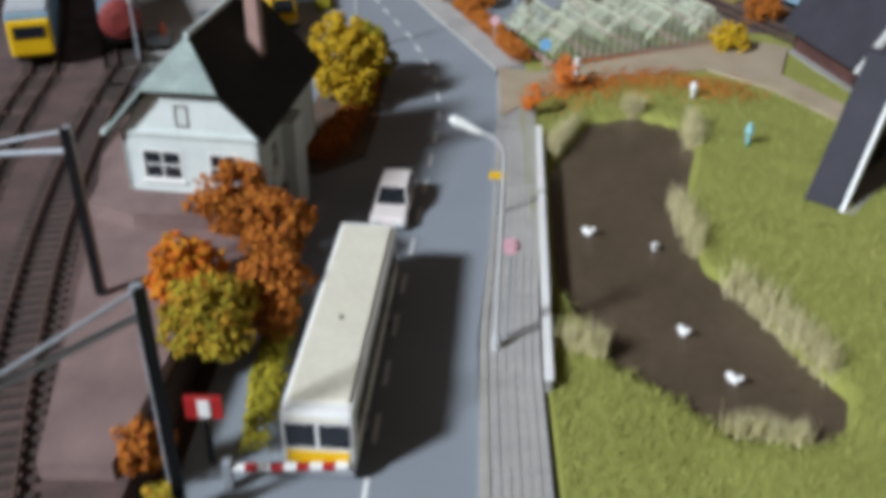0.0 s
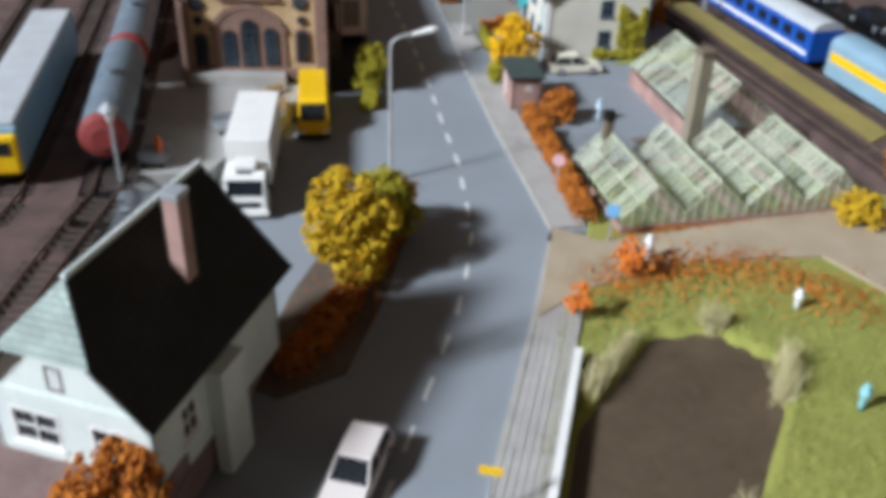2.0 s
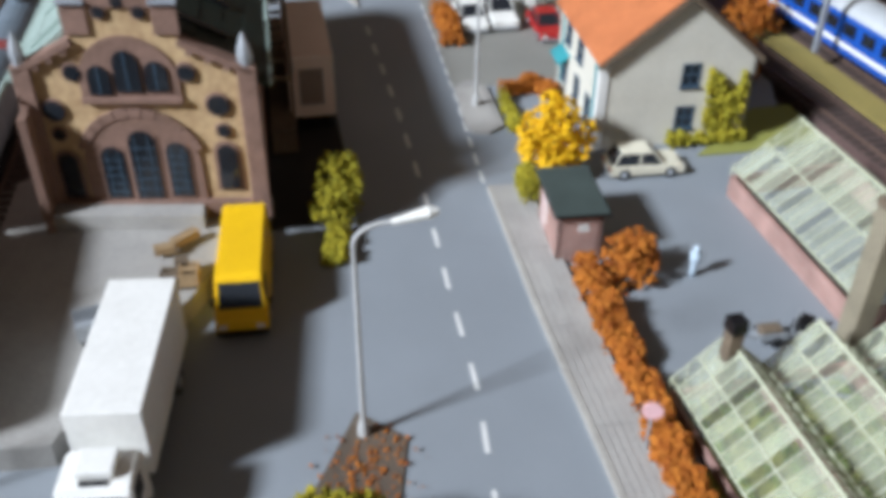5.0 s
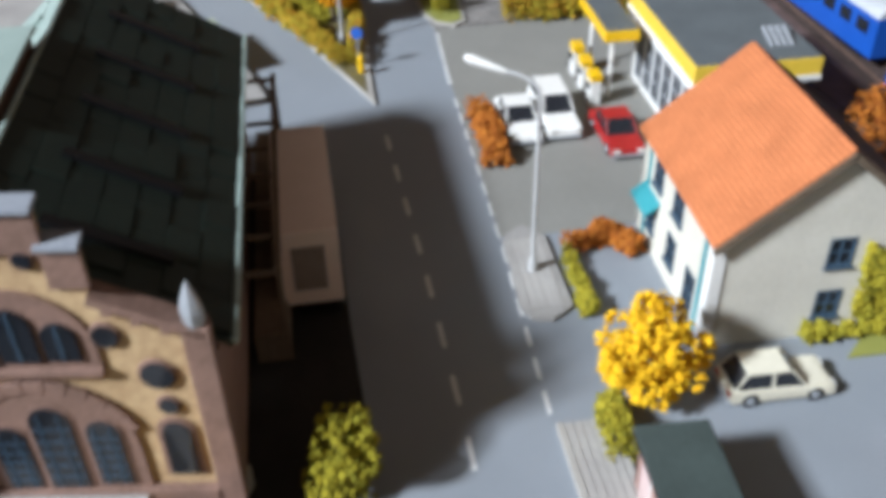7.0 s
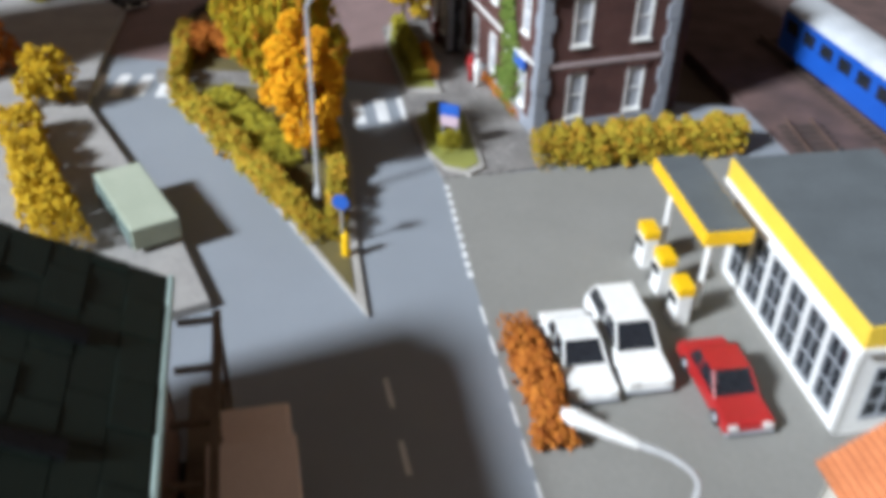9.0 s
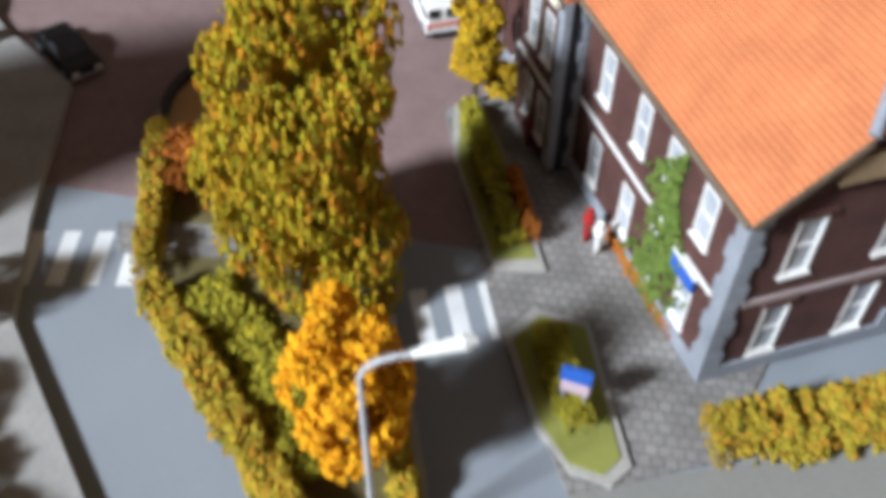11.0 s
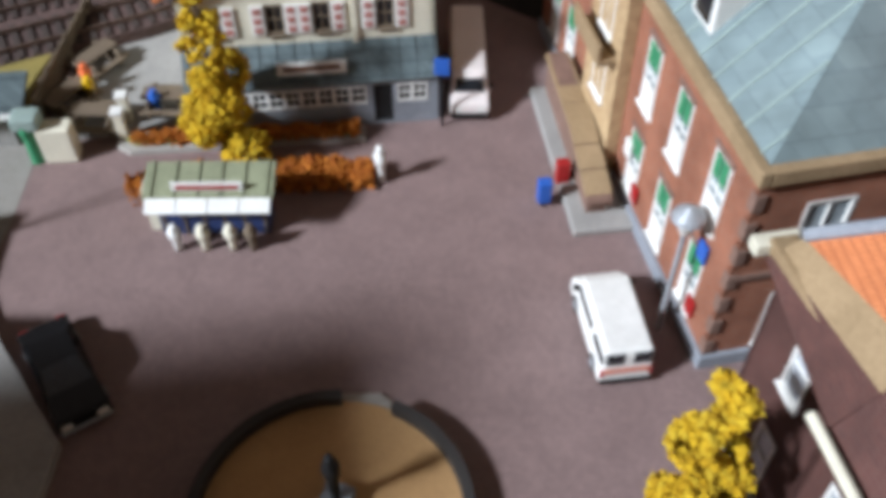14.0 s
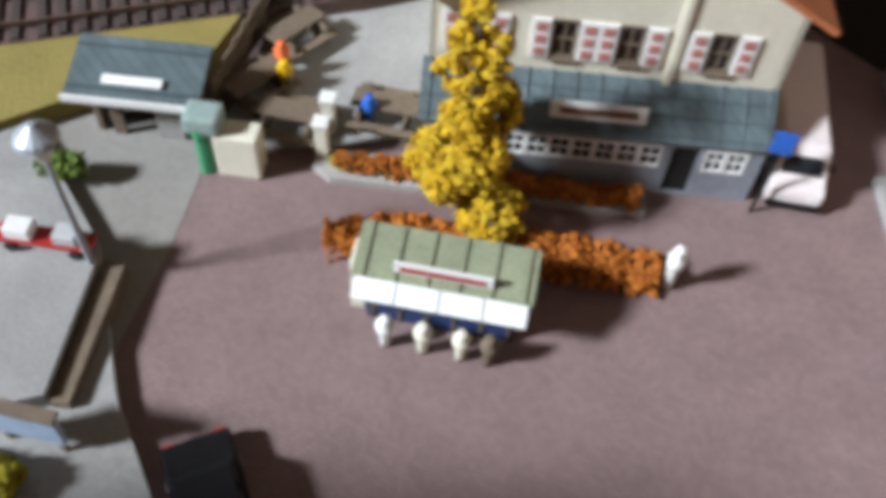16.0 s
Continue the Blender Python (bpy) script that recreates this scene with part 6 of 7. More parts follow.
def town_building():
    t = thing("town_building", -22.0, 167.6, 0.04, 28, "three-storey red brick town building with green roof", "building")
    w, d, h = 13.5, 22.0, 9.5
    cols = (2.2, 5.4, 8.4)
    west = [(d - u, v, 1.25, 3.1) for u in cols + (17.4, 19.8) for v in (1.1, 5.5)]
    south = [(u, v, 1.7, 2.9) for u in (2.7, 6.2, 9.7) for v in (1.0, 5.4)]
    P = walls(t, w, d, h, BRICK, {"s": south, "w": west}, frame_mat=WHITE, pane_mat=mat("pale_window", (0.45, 0.5, 0.52), (0.2, 0.24, 0.26), 0.12), bars=(1, 1))
    for u in cols + (17.4, 19.8):
        for v in (1.1, 5.5):
            for q in (-0.46, 0.06):
                part("green_blind", box(-0.06, -0.02, u + q, u + q + 0.4, v + 2.0, v + 2.95), GREENP, t)
            part("window_arch", box(-0.1, 0.02, u - 0.7, u + 0.7, v + 3.1, v + 3.32, bev=0.04), SANDSTONE, t)
            part("white_curtain", box(-0.05, -0.02, u - 0.48, u + 0.48, v + 0.15, v + 1.3), WHITE, t)
    part("plinth", box(-0.18, w + 0.1, -0.18, d, 0, 0.7, bev=0.05), STONEGREY, t)
    for k in range(7):
        z0 = 0.8 + k * 1.24
        for xx, yy in ((0, 0), (w, 0)):
            part("quoin", box(xx - 0.08, xx + 0.3, yy - 0.08, yy + 0.3, z0, z0 + 0.7, bev=0.02), SANDSTONE, t)
    part("string_course", box(-0.1, w + 0.1, -0.1, 0.0, 4.9, 5.15), SANDSTONE, t)
    part("parapet", box(-0.25, 0.15, -0.25, d, h, h + 0.6, bev=0.06), TANP, t)
    part("parapet", box(0.15, w + 0.3, -0.25, 0.15, h, h + 0.6, bev=0.06), TANP, t)
    # pale green standing-seam roof, steep towards the street
    zr = h + 4.6
    r = part("roof_slope", slab([(0.1, 0.1, h + 0.5), (4.2, 3.6, zr), (4.2, d, zr), (0.1, d, h + 0.5)], 0.2), TOWNROOF, t, "pale grey-green seamed roof slope")
    part("roof_slope", slab([(0.1, 0.1, h + 0.5), (w, 0.1, h + 0.5), (w, 3.6, zr), (4.2, 3.6, zr)], 0.2), TOWNROOF, t)
    part("roof_top", box(4.2, w, 3.6, d, zr - 0.2, zr, bev=0.02), FLATROOF, t)
    for k in range(18):
        f = (k + 0.5) / 18
        y = 0.1 + f * (d - 0.1)
        y1 = max(y, 3.6)
        part("seam", tube((0.1, y, h + 0.56), (4.2 if y >= 3.6 else 0.1 + 4.1 * (y - 0.1) / 3.5, y, zr + 0.06 if y >= 3.6 else h + 0.5 + 4.1 * (y - 0.1) / 3.5 + 0.06), 0.05, 0.05, 5), PALEROOF, r)
    for yy in (6.0, 10.5):
        o = part("dormer", box(0.6, 2.6, yy, yy + 1.7, h + 0.9, h + 2.9, bev=0.05), WHITE, t)
        part("dormer_roof", box(0.35, 2.9, yy - 0.2, yy + 1.9, h + 2.9, h + 3.1, bev=0.05), PALEROOF, o)
        part("dormer_pane", box(0.55, 0.63, yy + 0.3, yy + 1.4, h + 1.2, h + 2.6), GLASS, o)
    # brick gable dormer on the south front
    part("gable_dormer", box(5.4, 9.8, -0.1, 3.0, h + 0.7, h + 5.2, bev=0.06), BRICK, t)
    window_part(t, lambda u, v, o: (5.4 + u, -0.1 - o, v), 2.2, h + 1.4, 1.5, 2.6)
    for xx in (5.5, 9.7):
        part("pilaster", box(xx - 0.35, xx + 0.35, -0.3, 0.1, h + 0.7, h + 5.4, bev=0.05), BRICK, t)
    # projecting middle bay with balcony
    part("middle_bay", box(-0.6, 0.0, 10.2, 13.8, 0, h, bev=0.04), PLASTER, t)
    for v in (3.6, 6.8):
        window_part(t, lambda u, vv, o: (-0.6 - o, 13.8 - u, vv), 1.8, v, 1.4, 2.4)
    part("balcony", box(-1.4, -0.6, 10.4, 13.6, 6.2, 6.5, bev=0.04), TANP, t)
    part("balcony_rail", box(-1.45, -1.3, 10.4, 13.6, 6.5, 7.2, bev=0.03), TANP, t)
    p = thing("entrance_stairs", -27.9, 172.9, 0.04, 24, "buff stone entrance stair with sloped side walls", "stairs")
    part("landing", box(0.0, 3.3, -0.3, 9.4, 0, 0.4, bev=0.14), PAVING, p)
    b = side_prism([(0.7, 0.4), (0.75, 1.5), (4.2, 2.4), (9.2, 2.5), (9.2, 0.4)], 0.75, 1.6)
    part("side_wall", b, SANDSTONE, p, "rough pinkish stone balustrade wall")
    for k in range(7):
        y0 = 0.6 + k * 1.24
        z0 = 1.55 + min(1, (y0 - 0.6) / 3.4) * 0.9
        part("wall_cap", slab([(0.62, y0, z0), (1.74, y0, z0), (1.74, y0 + 1.16, z0 + (0.3 if y0 < 3.5 else 0.02)), (0.62, y0 + 1.16, z0 + (0.3 if y0 < 3.5 else 0.02))], 0.22), TANP, p)
    part("end_scroll", tube((0.66, 0.75, 1.2), (1.7, 0.75, 1.2), 0.36, 0.36, 14), SANDSTONE, p)
    for k in range(5):
        part("step", box(1.65, 3.2, 4.0 + 0.5 * k, 9.0, 0.4 + 0.2 * k, 0.6 + 0.2 * k), PAVING, p)
    for u, v, m in ((1.7, 4.5, BLUE), (7.6, 1.6, RED), (1.5, 1.7, RED), (8.9, 3.0, WHITE)):
        q = thing("wall_sign", -22.0, 167.6, 0.04, 28, "small enamel sign plate fixed to the brick wall", "sign")
        part("plate", box(-0.2, -0.06, u - 0.3, u + 0.3, v - 0.35, v + 0.45, bev=0.03), m, q)


town_building()


def tavern():
    t = thing("tavern", -46.25, 175.3, 0.04, 22.5, "cream tavern with slate veranda roof and shutters", "building")
    w, d, h = 11.2, 8.5, 7.4
    south = [(4.15, 4.5, 0.8, 1.5), (6.2, 4.5, 0.8, 1.5), (1.4, 4.5, 0.8, 1.5), (9.0, 4.5, 0.8, 1.5)]
    P = walls(t, w, d, h, CREAM, {"s": south}, frame_mat=WOOD, sill=True)
    for u, v, ww, hh in south:
        for s in (-1, 1):
            x0 = u + s * (ww / 2 + 0.34)
            o = part("shutter", box(x0 - 0.3, x0 + 0.3, -0.1, 0.0, v, v + hh, bev=0.02), WHITE, t)
            for k in range(3):
                part("shutter_panel", box(x0 - 0.16, x0 + 0.16, -0.13, -0.05, v + 0.12 + k * 0.48, v + 0.42 + k * 0.48), mat("rose_panel", (0.5, 0.2, 0.17), None, 0.6), o)
    part("corner_post", box(7.5, 7.75, -0.12, 0.3, 0, h, bev=0.03), CREAM, t)
    # veranda: glazed front, slate roof, sign
    V = lambda u, v, o: (u, -1.3 - o, v)
    part("veranda_wall", wall_mesh(V, w, 2.65, [(0.4, 7.9, 1.25, 2.3), (8.2, 9.1, 0.1, 2.3), (9.3, 10.7, 1.3, 2.3)], 0.15), STONEGREY, t)
    for u0, u1, n in ((0.4, 7.9, 10), (9.3, 10.7, 2)):
        pw = (u1 - u0) / n
        for k in range(n):
            window_part(t, V, u0 + pw * (k + 0.5), 1.28, pw, 1.0, bars=(1, 1), sill=False)
    part("doorway", box(8.2, 9.1, -1.2, -0.9, 0.0, 2.3), DARK, t)
    part("veranda_side", box(w - 0.15, w, -1.15, 0, 0, 2.65), STONEGREY, t)
    r = part("veranda_roof", slab([(-0.2, -1.5, 2.65), (w + 0.02, -1.5, 2.65), (w + 0.02, 0.05, 4.0), (-0.2, 0.05, 4.0)], 0.18), SLATE, t, "grey-green slate veranda roof")
    for k in range(15):
        x = 0.1 + k * 0.78
        part("roof_seam", tube((x, -1.49, 2.68), (x, 0.0, 4.0), 0.03, 0.04, 5), SLATE, r)
    s = part("sign_board", slab([(4.0, -1.25, 3.1), (7.1, -1.25, 3.1), (7.1, -1.1, 3.65), (4.0, -1.1, 3.65)], 0.12), WHITE, t)
    part("lettering_bar", slab([(4.3, -1.26, 3.3), (6.8, -1.26, 3.3), (6.8, -1.19, 3.5), (4.3, -1.19, 3.5)], 0.06), mat("brown_lettering", (0.2, 0.1, 0.06), None, 0.6), s)
    gable_roof(t, w, d, h, 10.6, 0.7, 0.2, TILE_O, TILE_O)
    b = thing("blue_sign", -35.1, 178.0, 0.04, 11, "small blue sign on the tavern corner", "sign")
    part("post", tube((0, 0, 0), (0, 0, 3.9), 0.07, 0.07, 8), BLACK, b)
    part("plate", box(-0.35, 0.35, -0.1, 0.0, 3.0, 3.9, bev=0.03), BLUE, b)


tavern()


def snack_kiosk():
    t = thing("snack_kiosk", -44.5, 167.7, 0.04, 17, "snack kiosk with mossy roof and white awning", "kiosk")
    w, d = 4.9, 1.5
    part("counter", box(0.2, w - 0.2, 0.25, d, 0, 1.15, bev=0.03), mat("kiosk_blue", (0.03, 0.05, 0.14), (0.02, 0.035, 0.1), 0.5), t)
    part("back_wall", box(0.2, w - 0.2, d - 0.2, d, 1.15, 2.35), WHITE, t)
    for x in (0.2, w - 0.35):
        part("side_wall", box(x, x + 0.15, 0.3, d - 0.2, 1.15, 2.3), WHITE, t)
    part("opening", box(0.35, w - 0.35, 0.9, d - 0.25, 1.15, 2.25), DARK, t)
    for k in range(6):
        x = 0.35 + k * 0.83
        part("post", box(x, x + 0.09, 0.2, 0.3, 0, 2.3), WOOD, t)
    part("roof", slab([(-0.2, 0.1, 2.35), (w + 0.2, 0.1, 2.35), (w + 0.2, d + 0.3, 2.75), (-0.2, d + 0.3, 2.75)], 0.16), mat("mossy_roof", (0.3, 0.32, 0.2), (0.2, 0.21, 0.13), 0.9), t)
    for k in range(6):
        x = 0.1 + k * 0.94
        part("roof_batten", slab([(x, 0.1, 2.42), (x + 0.07, 0.1, 2.42), (x + 0.07, d + 0.3, 2.82), (x, d + 0.3, 2.82)], 0.07), mat("moss_batten", (0.24, 0.26, 0.16), None, 0.9), t)
    for k in range(4):
        x = -0.1 + k * 1.28
        part("awning", slab([(x, -0.45, 1.95), (x + 1.24, -0.45, 1.95), (x + 1.24, 0.15, 2.3), (x, 0.15, 2.3)], 0.06), WHITE, t)
    s = part("sign_board", box(1.0, 3.9, 0.35, 0.45, 2.45, 2.9, bev=0.02), WHITE, t)
    part("lettering_bar", box(1.2, 3.7, 0.32, 0.37, 2.57, 2.75), RED, s)
    part("end_box", box(-0.35, 0.1, 0.5, d, 0.0, 2.3, bev=0.05), CREAM, t)


snack_kiosk()


def timber_shelter():
    t = thing("timber_hut", -56.6, 169.7, 0.02, 22, "open-fronted timber hut with slate roof", "hut")
    w, d = 4.0, 1.8
    part("back_wall", box(0.3, w - 0.3, d - 0.25, d, 0, 2.5), WOOD, t)
    part("side_wall", box(0.3, 0.5, 0.3, d - 0.25, 0, 2.3), WOOD, t)
    part("side_wall", box(w - 0.5, w - 0.3, 0.3, d - 0.25, 0, 2.3), WOOD, t)
    part("front_post", box(w * 0.62, w * 0.62 + 0.9, 0.2, 0.35, 0, 2.2), PAVING, t)
    part("front_post", box(0.9, 1.3, 0.2, 0.35, 0, 2.2), WOOD, t)
    part("roof", slab([(-0.2, -0.4, 2.3), (w + 0.3, -0.4, 2.3), (w + 0.3, d + 0.2, 2.9), (-0.2, d + 0.2, 2.9)], 0.2), SLATE, t)
    part("roof_edge", box(-0.25, w + 0.35, -0.5, -0.38, 2.12, 2.36), WHITE, t)
    part("sign", slab([(1.0, 0.1, 2.55), (3.0, 0.1, 2.55), (3.0, 0.4, 2.68), (1.0, 0.4, 2.68)], 0.1), WHITE, t)


timber_shelter()


def field_barn(x, y, rz, w=10.0, d=9.0, ez=3.4, top=12.0):
    t = thing("steep_barn", x, y, 0.1, rz, "steep dark-roofed barn with white bargeboards", "barn", "steep barns")
    roofm = mat("dark_slate_roof", (0.04, 0.037, 0.047), (0.026, 0.025, 0.031), 0.8)
    walls(t, w, d, ez, DKBRICK, {}, gables={"s": (w / 2, top - 0.3), "n": (w / 2, top - 0.3)})
    k = (top - ez) / (w / 2)
    gable_roof(t, w, d, ez, top, 0.9, 0.3, roofm, roofm)
    for a, c in ((-0.9, 1), (w + 0.9, -1)):
        part("bargeboard", slab([(a, -1.1, ez - 0.9 * k - 0.1), (w / 2, -1.1, top - 0.1), (w / 2, -0.9, top - 0.1), (a, -0.9, ez - 0.9 * k - 0.1)], 0.55), WHITE, t)
    part("base_slab", box(-0.6, w + 0.6, -1.6, d, -0.1, 0.14), PAVING, t)


field_barn(25.3, 54.6, 50, w=9.0, d=0.3, ez=1.6, top=8.2)
field_barn(33.2, 73.0, 12)

# ---- trees, hedges and bushes ----
tree("autumn_tree", -8.0, 47.6, 4.6, 2.1, F_RUST, "rust-red autumn tree beside the house", 0.9, 1, 900, 0.2)
tree("autumn_tree", -5.6, 45.2, 4.4, 1.7, F_RUST, "rust-red autumn tree beside the house", 0.9, 2, 800, 0.2)
tree("autumn_tree", -8.9, 41.3, 4.0, 1.6, foliage("orange_red_foliage", [(0.4, 0.08, 0.012), (0.62, 0.17, 0.02), (0.66, 0.28, 0.02), (0.5, 0.25, 0.02)]), "orange-red autumn tree above the road", 0.9, 3, 800, 0.2)
tree("autumn_tree", -7.0, 37.9, 4.0, 1.9, F_MIX, "golden olive tree above the road", 0.9, 4, 1000, 0.2)
tree("autumn_tree", -4.9, 40.2, 4.0, 1.9, F_RUST, "dark rust tree on the roadside bank", 0.7, 41, 600, 0.2)
tree("autumn_tree", -8.1, 31.2, 2.4, 1.0, F_RUST, "rust-red shrub beside the mast", 0.9, 42, 300, 0.18, low=0.1)
hedge("shrubbery", [(-6.4, 26.5), (-6.9, 29.4)], 1.6, 1.3, F_MIX, "yellow-olive shrubs by the crossing", 260, 0.18, 0.9, 8, "shrub")
hedge("shrubbery", [(-4.4, 32.6), (-4.6, 36), (-4.7, 43)], 1.5, 1.0, F_OLIVE, "olive shrubs along the roadside bank", 600, 0.18, 0.4, 3, "shrub")
tree("autumn_tree", -4.8, 68.6, 7.0, 2.5, F_GOLD, "golden brown bushy tree at the yard corner", 0, 5, 1500, 0.22, low=0.1)
tree("autumn_tree", -3.6, 73.0, 5.0, 2.0, F_OLIVE, "olive and gold bushy tree at the roadside", 0, 6, 1100, 0.2, low=0.08)
hedge("shrubbery", [(-5.6, 58.6), (-4.4, 64), (-3.6, 70), (-3.6, 76)], 2.4, 1.2, F_RUST, "dark rust undergrowth on the roadside strip", 900, 0.2, 0, 5, "shrub")
tree("conifer_bush", -10.1, 95.6, 3.8, 1.2, F_OLIVE, "green-yellow upright bush at the shed corner", 0, 7, 700, 0.18, low=0.05, shape="tall")
hedge("conifer_bush", [(-9.8, 94.6), (-9.2, 91.3)], 1.6, 1.1, F_OLIVE, "green-yellow bushes along the dark yard", 420, 0.17, 0, 61, "bush")
tree("autumn_tree", 5.6, 93.4, 2.4, 1.6, F_RUST, "rust-brown bush beside the brick hut", 0, 62, 420, 0.19, low=0.05)
tree("autumn_tree", 14.6, 126.6, 3.4, 2.0, F_RUST, "rust-brown bush beside the filling station", 0.1, 63, 600, 0.2, low=0.05)
hedge("rust_hedge", [(8.6, 77.0), (7.0, 82), (4.7, 89), (3.2, 93.2)], 1.7, 1.6, F_RUST, "rust-brown hedge beside the pavement", 1300, 0.2, 0, 11)
tree("orange_sapling", 11.2, 71.6, 2.9, 1.4, F_FIRE, "thin bright orange sapling by the path", 0.3, 8, 120, 0.17, "wild", 0.06)
tree("orange_sapling", 8.6, 67.0, 2.6, 1.1, F_FIRE, "thin bright orange sapling by the path", 0.2, 9, 80, 0.16, "wild", 0.05)
tree("yellow_tree", 0.9, 102.2, 5.2, 2.1, F_YELLOW, "bright yellow autumn tree before the house", 0, 10, 800, 0.22, low=0.2)
hedge("bush", [(0.2, 98.6), (-0.6, 101.5)], 1.4, 1.6, F_OLIVE, "yellow-green bush behind the brick hut", 260, 0.18, 0, 4, "bush")
hedge("garden_hedge", [(-3.2, 112.0), (-1.2, 113.8), (0.4, 112.4)], 1.3, 1.3, F_RUST, "rust-coloured garden hedge by the forecourt", 500, 0.18, 0, 6)
hedge("garden_hedge", [(-3.2, 112.0), (-1.6, 107.2)], 0.9, 1.0, F_OLIVE, "olive hedge beside the pavement island", 300, 0.16, 0, 7)
hedge("forecourt_bush", [(-10.2, 126.6), (-8.6, 122.6), (-7.8, 119.6)], 1.9, 1.6, F_RUST, "rust and green bushes at the forecourt edge", 700, 0.19, 0, 8, "bush")
hedge("island_hedge", [(-20.3, 131.2), (-26.2, 137.6), (-33.4, 145.0)], 1.7, 1.6, F_MIX, "yellow-green hedge along the island kerb", 1700, 0.2, 0.2, 9)
hedge("island_hedge", [(-19.6, 131.4), (-21.2, 138.0), (-24.2, 145.6)], 1.2, 1.5, F_MIX, "yellow-green hedge along the island kerb", 800, 0.19, 0.2, 10)
hedge("island_hedge", [(-33.8, 145.4), (-35.4, 150.6), (-36.8, 154.8)], 1.5, 1.7, F_MIX, "yellow-green hedge along the island kerb", 700, 0.2, 0.2, 12)
hedge("rust_bush", [(-34.8, 150.4), (-35.6, 154.0), (-33.0, 152.8), (-30.5, 152.0)], 2.4, 1.6, F_RUST, "dark rust bushes beside the sand ring", 900, 0.2, 0.2, 13, "bush")
tree("orange_tree", -23.3, 138.8, 9.2, 2.4, F_ORANGE, "bright orange-yellow tree on the island", 0.2, 12, 3200, 0.17, "round", 0.2, 0.22)
tree("tall_tree", -27.1, 146.8, 14.4, 3.3, F_TALL, "tall yellow-green autumn tree on the island", 0.2, 13, 11500, 0.125, "tall", 0.3, 0.06, lean=(0.0, 2.2), squash=2.8)
hedge("bed_bush", [(-15.2, 141.2), (-16.8, 145.6)], 1.7, 1.5, F_OLIVE, "olive bushes in the kerbed bed", 520, 0.19, 0.3, 14, "bush")
hedge("bed_bush", [(-18.7, 150.2), (-20.6, 155.0), (-22.2, 159.4)], 1.4, 1.3, F_OLIVE, "olive and rust bushes in the kerbed bed", 700, 0.18, 0.3, 15, "bush")
hedge("rust_bush", [(-17.9, 150.6), (-19.4, 154.6)], 0.8, 1.4, F_RUST, "rust bushes in the kerbed bed", 250, 0.17, 0.3, 16, "bush")
tree("slim_tree", -22.0, 160.4, 9.4, 2.0, F_GOLD, "slim golden tree beside the brick building", 0.2, 17, 1700, 0.18, "wild", 0.16, 0.15)
hedge("clipped_hedge", [(-10.6, 141.7), (-5.5, 143.4), (1.5, 146.0)], 2.6, 2.6, F_MIX, "yellow-green hedge before the brick building", 2200, 0.21, 0.05, 18)
hedge("rust_border", [(-11.6, 146.6), (-14.6, 152.2)], 0.9, 0.8, F_RUST, "rust border plants along the brick wall", 380, 0.16, 0.14, 19, "plants")
hedge("kiosk_hedge", [(-46.9, 169.6), (-44.6, 171.0), (-41.0, 172.4), (-37.0, 173.6)], 1.7, 1.3, F_RUST, "rust-red low hedge behind the kiosk", 1500, 0.19, 0, 20)
tree("slim_tree", -43.6, 172.9, 9.8, 2.2, F_GOLD, "slim golden tree behind the kiosk", 0, 21, 2200, 0.19, "wild", 0.18, 0.12)
hedge("veranda_border", [(-48.4, 172.6), (-43.5, 174.3), (-38.6, 176.2)], 0.8, 0.7, F_RUST, "mixed border plants before the veranda", 700, 0.16, 0.3, 22, "plants")
tree("autumn_tree", -41.0, 142.6, 3.6, 1.8, F_GOLD, "golden bush behind the engine shed", 0.5, 23, 700, 0.2, low=0.08)
tree("autumn_tree", -46.5, 145.5, 4.0, 1.8, F_RUST, "rust-red bush on the western pavement", 0.5, 24, 700, 0.2, low=0.08)
tree("autumn_tree", 12.5, 118.0, 3.2, 1.8, F_RUST, "rust-brown bush beside the track", 0.1, 25, 700, 0.2, low=0.05)
tree("autumn_tree", 25.8, 81.5, 2.2, 1.6, F_GOLD, "golden brown bush by the path", 0.1, 26, 500, 0.2, low=0.05)
tree("autumn_tree", 31.0, 90.0, 2.2, 1.8, F_RUST, "rust-brown bush beside the track", 0.1, 27, 500, 0.2, low=0.05)


# ---- street furniture ----
def street_lamp(x, y, rz, h, arm, z=0.2, label="tall grey street lamp with long curved arm"):
    t = thing("street_lamp", x, y, z, rz, label, "street lamp", "street lamps")
    part("base", lathe([(0.26, 0), (0.24, 0.5), (0.15, 0.9)], 10), LAMPGREY, t)
    part("pole", tube((0, 0, 0.4), (0, 0, h), 0.13, 0.09, 10), LAMPGREY, t)
    b = bmesh.new()
    prev = (0, 0, h)
    for k in range(1, 7):
        a = math.pi / 2 * k / 6
        q = (arm * 0.5 * (1 - math.cos(a)), 0, h + 1.0 * math.sin(a) * 0.9)
        tube(prev, q, 0.09, 0.085, 8, b)
        prev = q
    part("arm", b, LAMPGREY, t)
    e = (arm, 0, h + 1.25)
    hd = tube(prev, e, 0.12, 0.24, 10)
    part("lamp_head", hd, OPAL, t)
    part("lamp_cap", tube(e, (arm + 0.3, 0, h + 1.3), 0.24, 0.1, 10), OPAL, t)
    return t


street_lamp(5.2, 39.9, 160, 9.6, 2.1)
street_lamp(-5.0, 80.4, 15, 9.5, 2.7, 0)
street_lamp(-4.7, 110.2, 170, 9.6, 3.2)
street_lamp(-21.6, 135.3, 15, 10.6, 2.7)


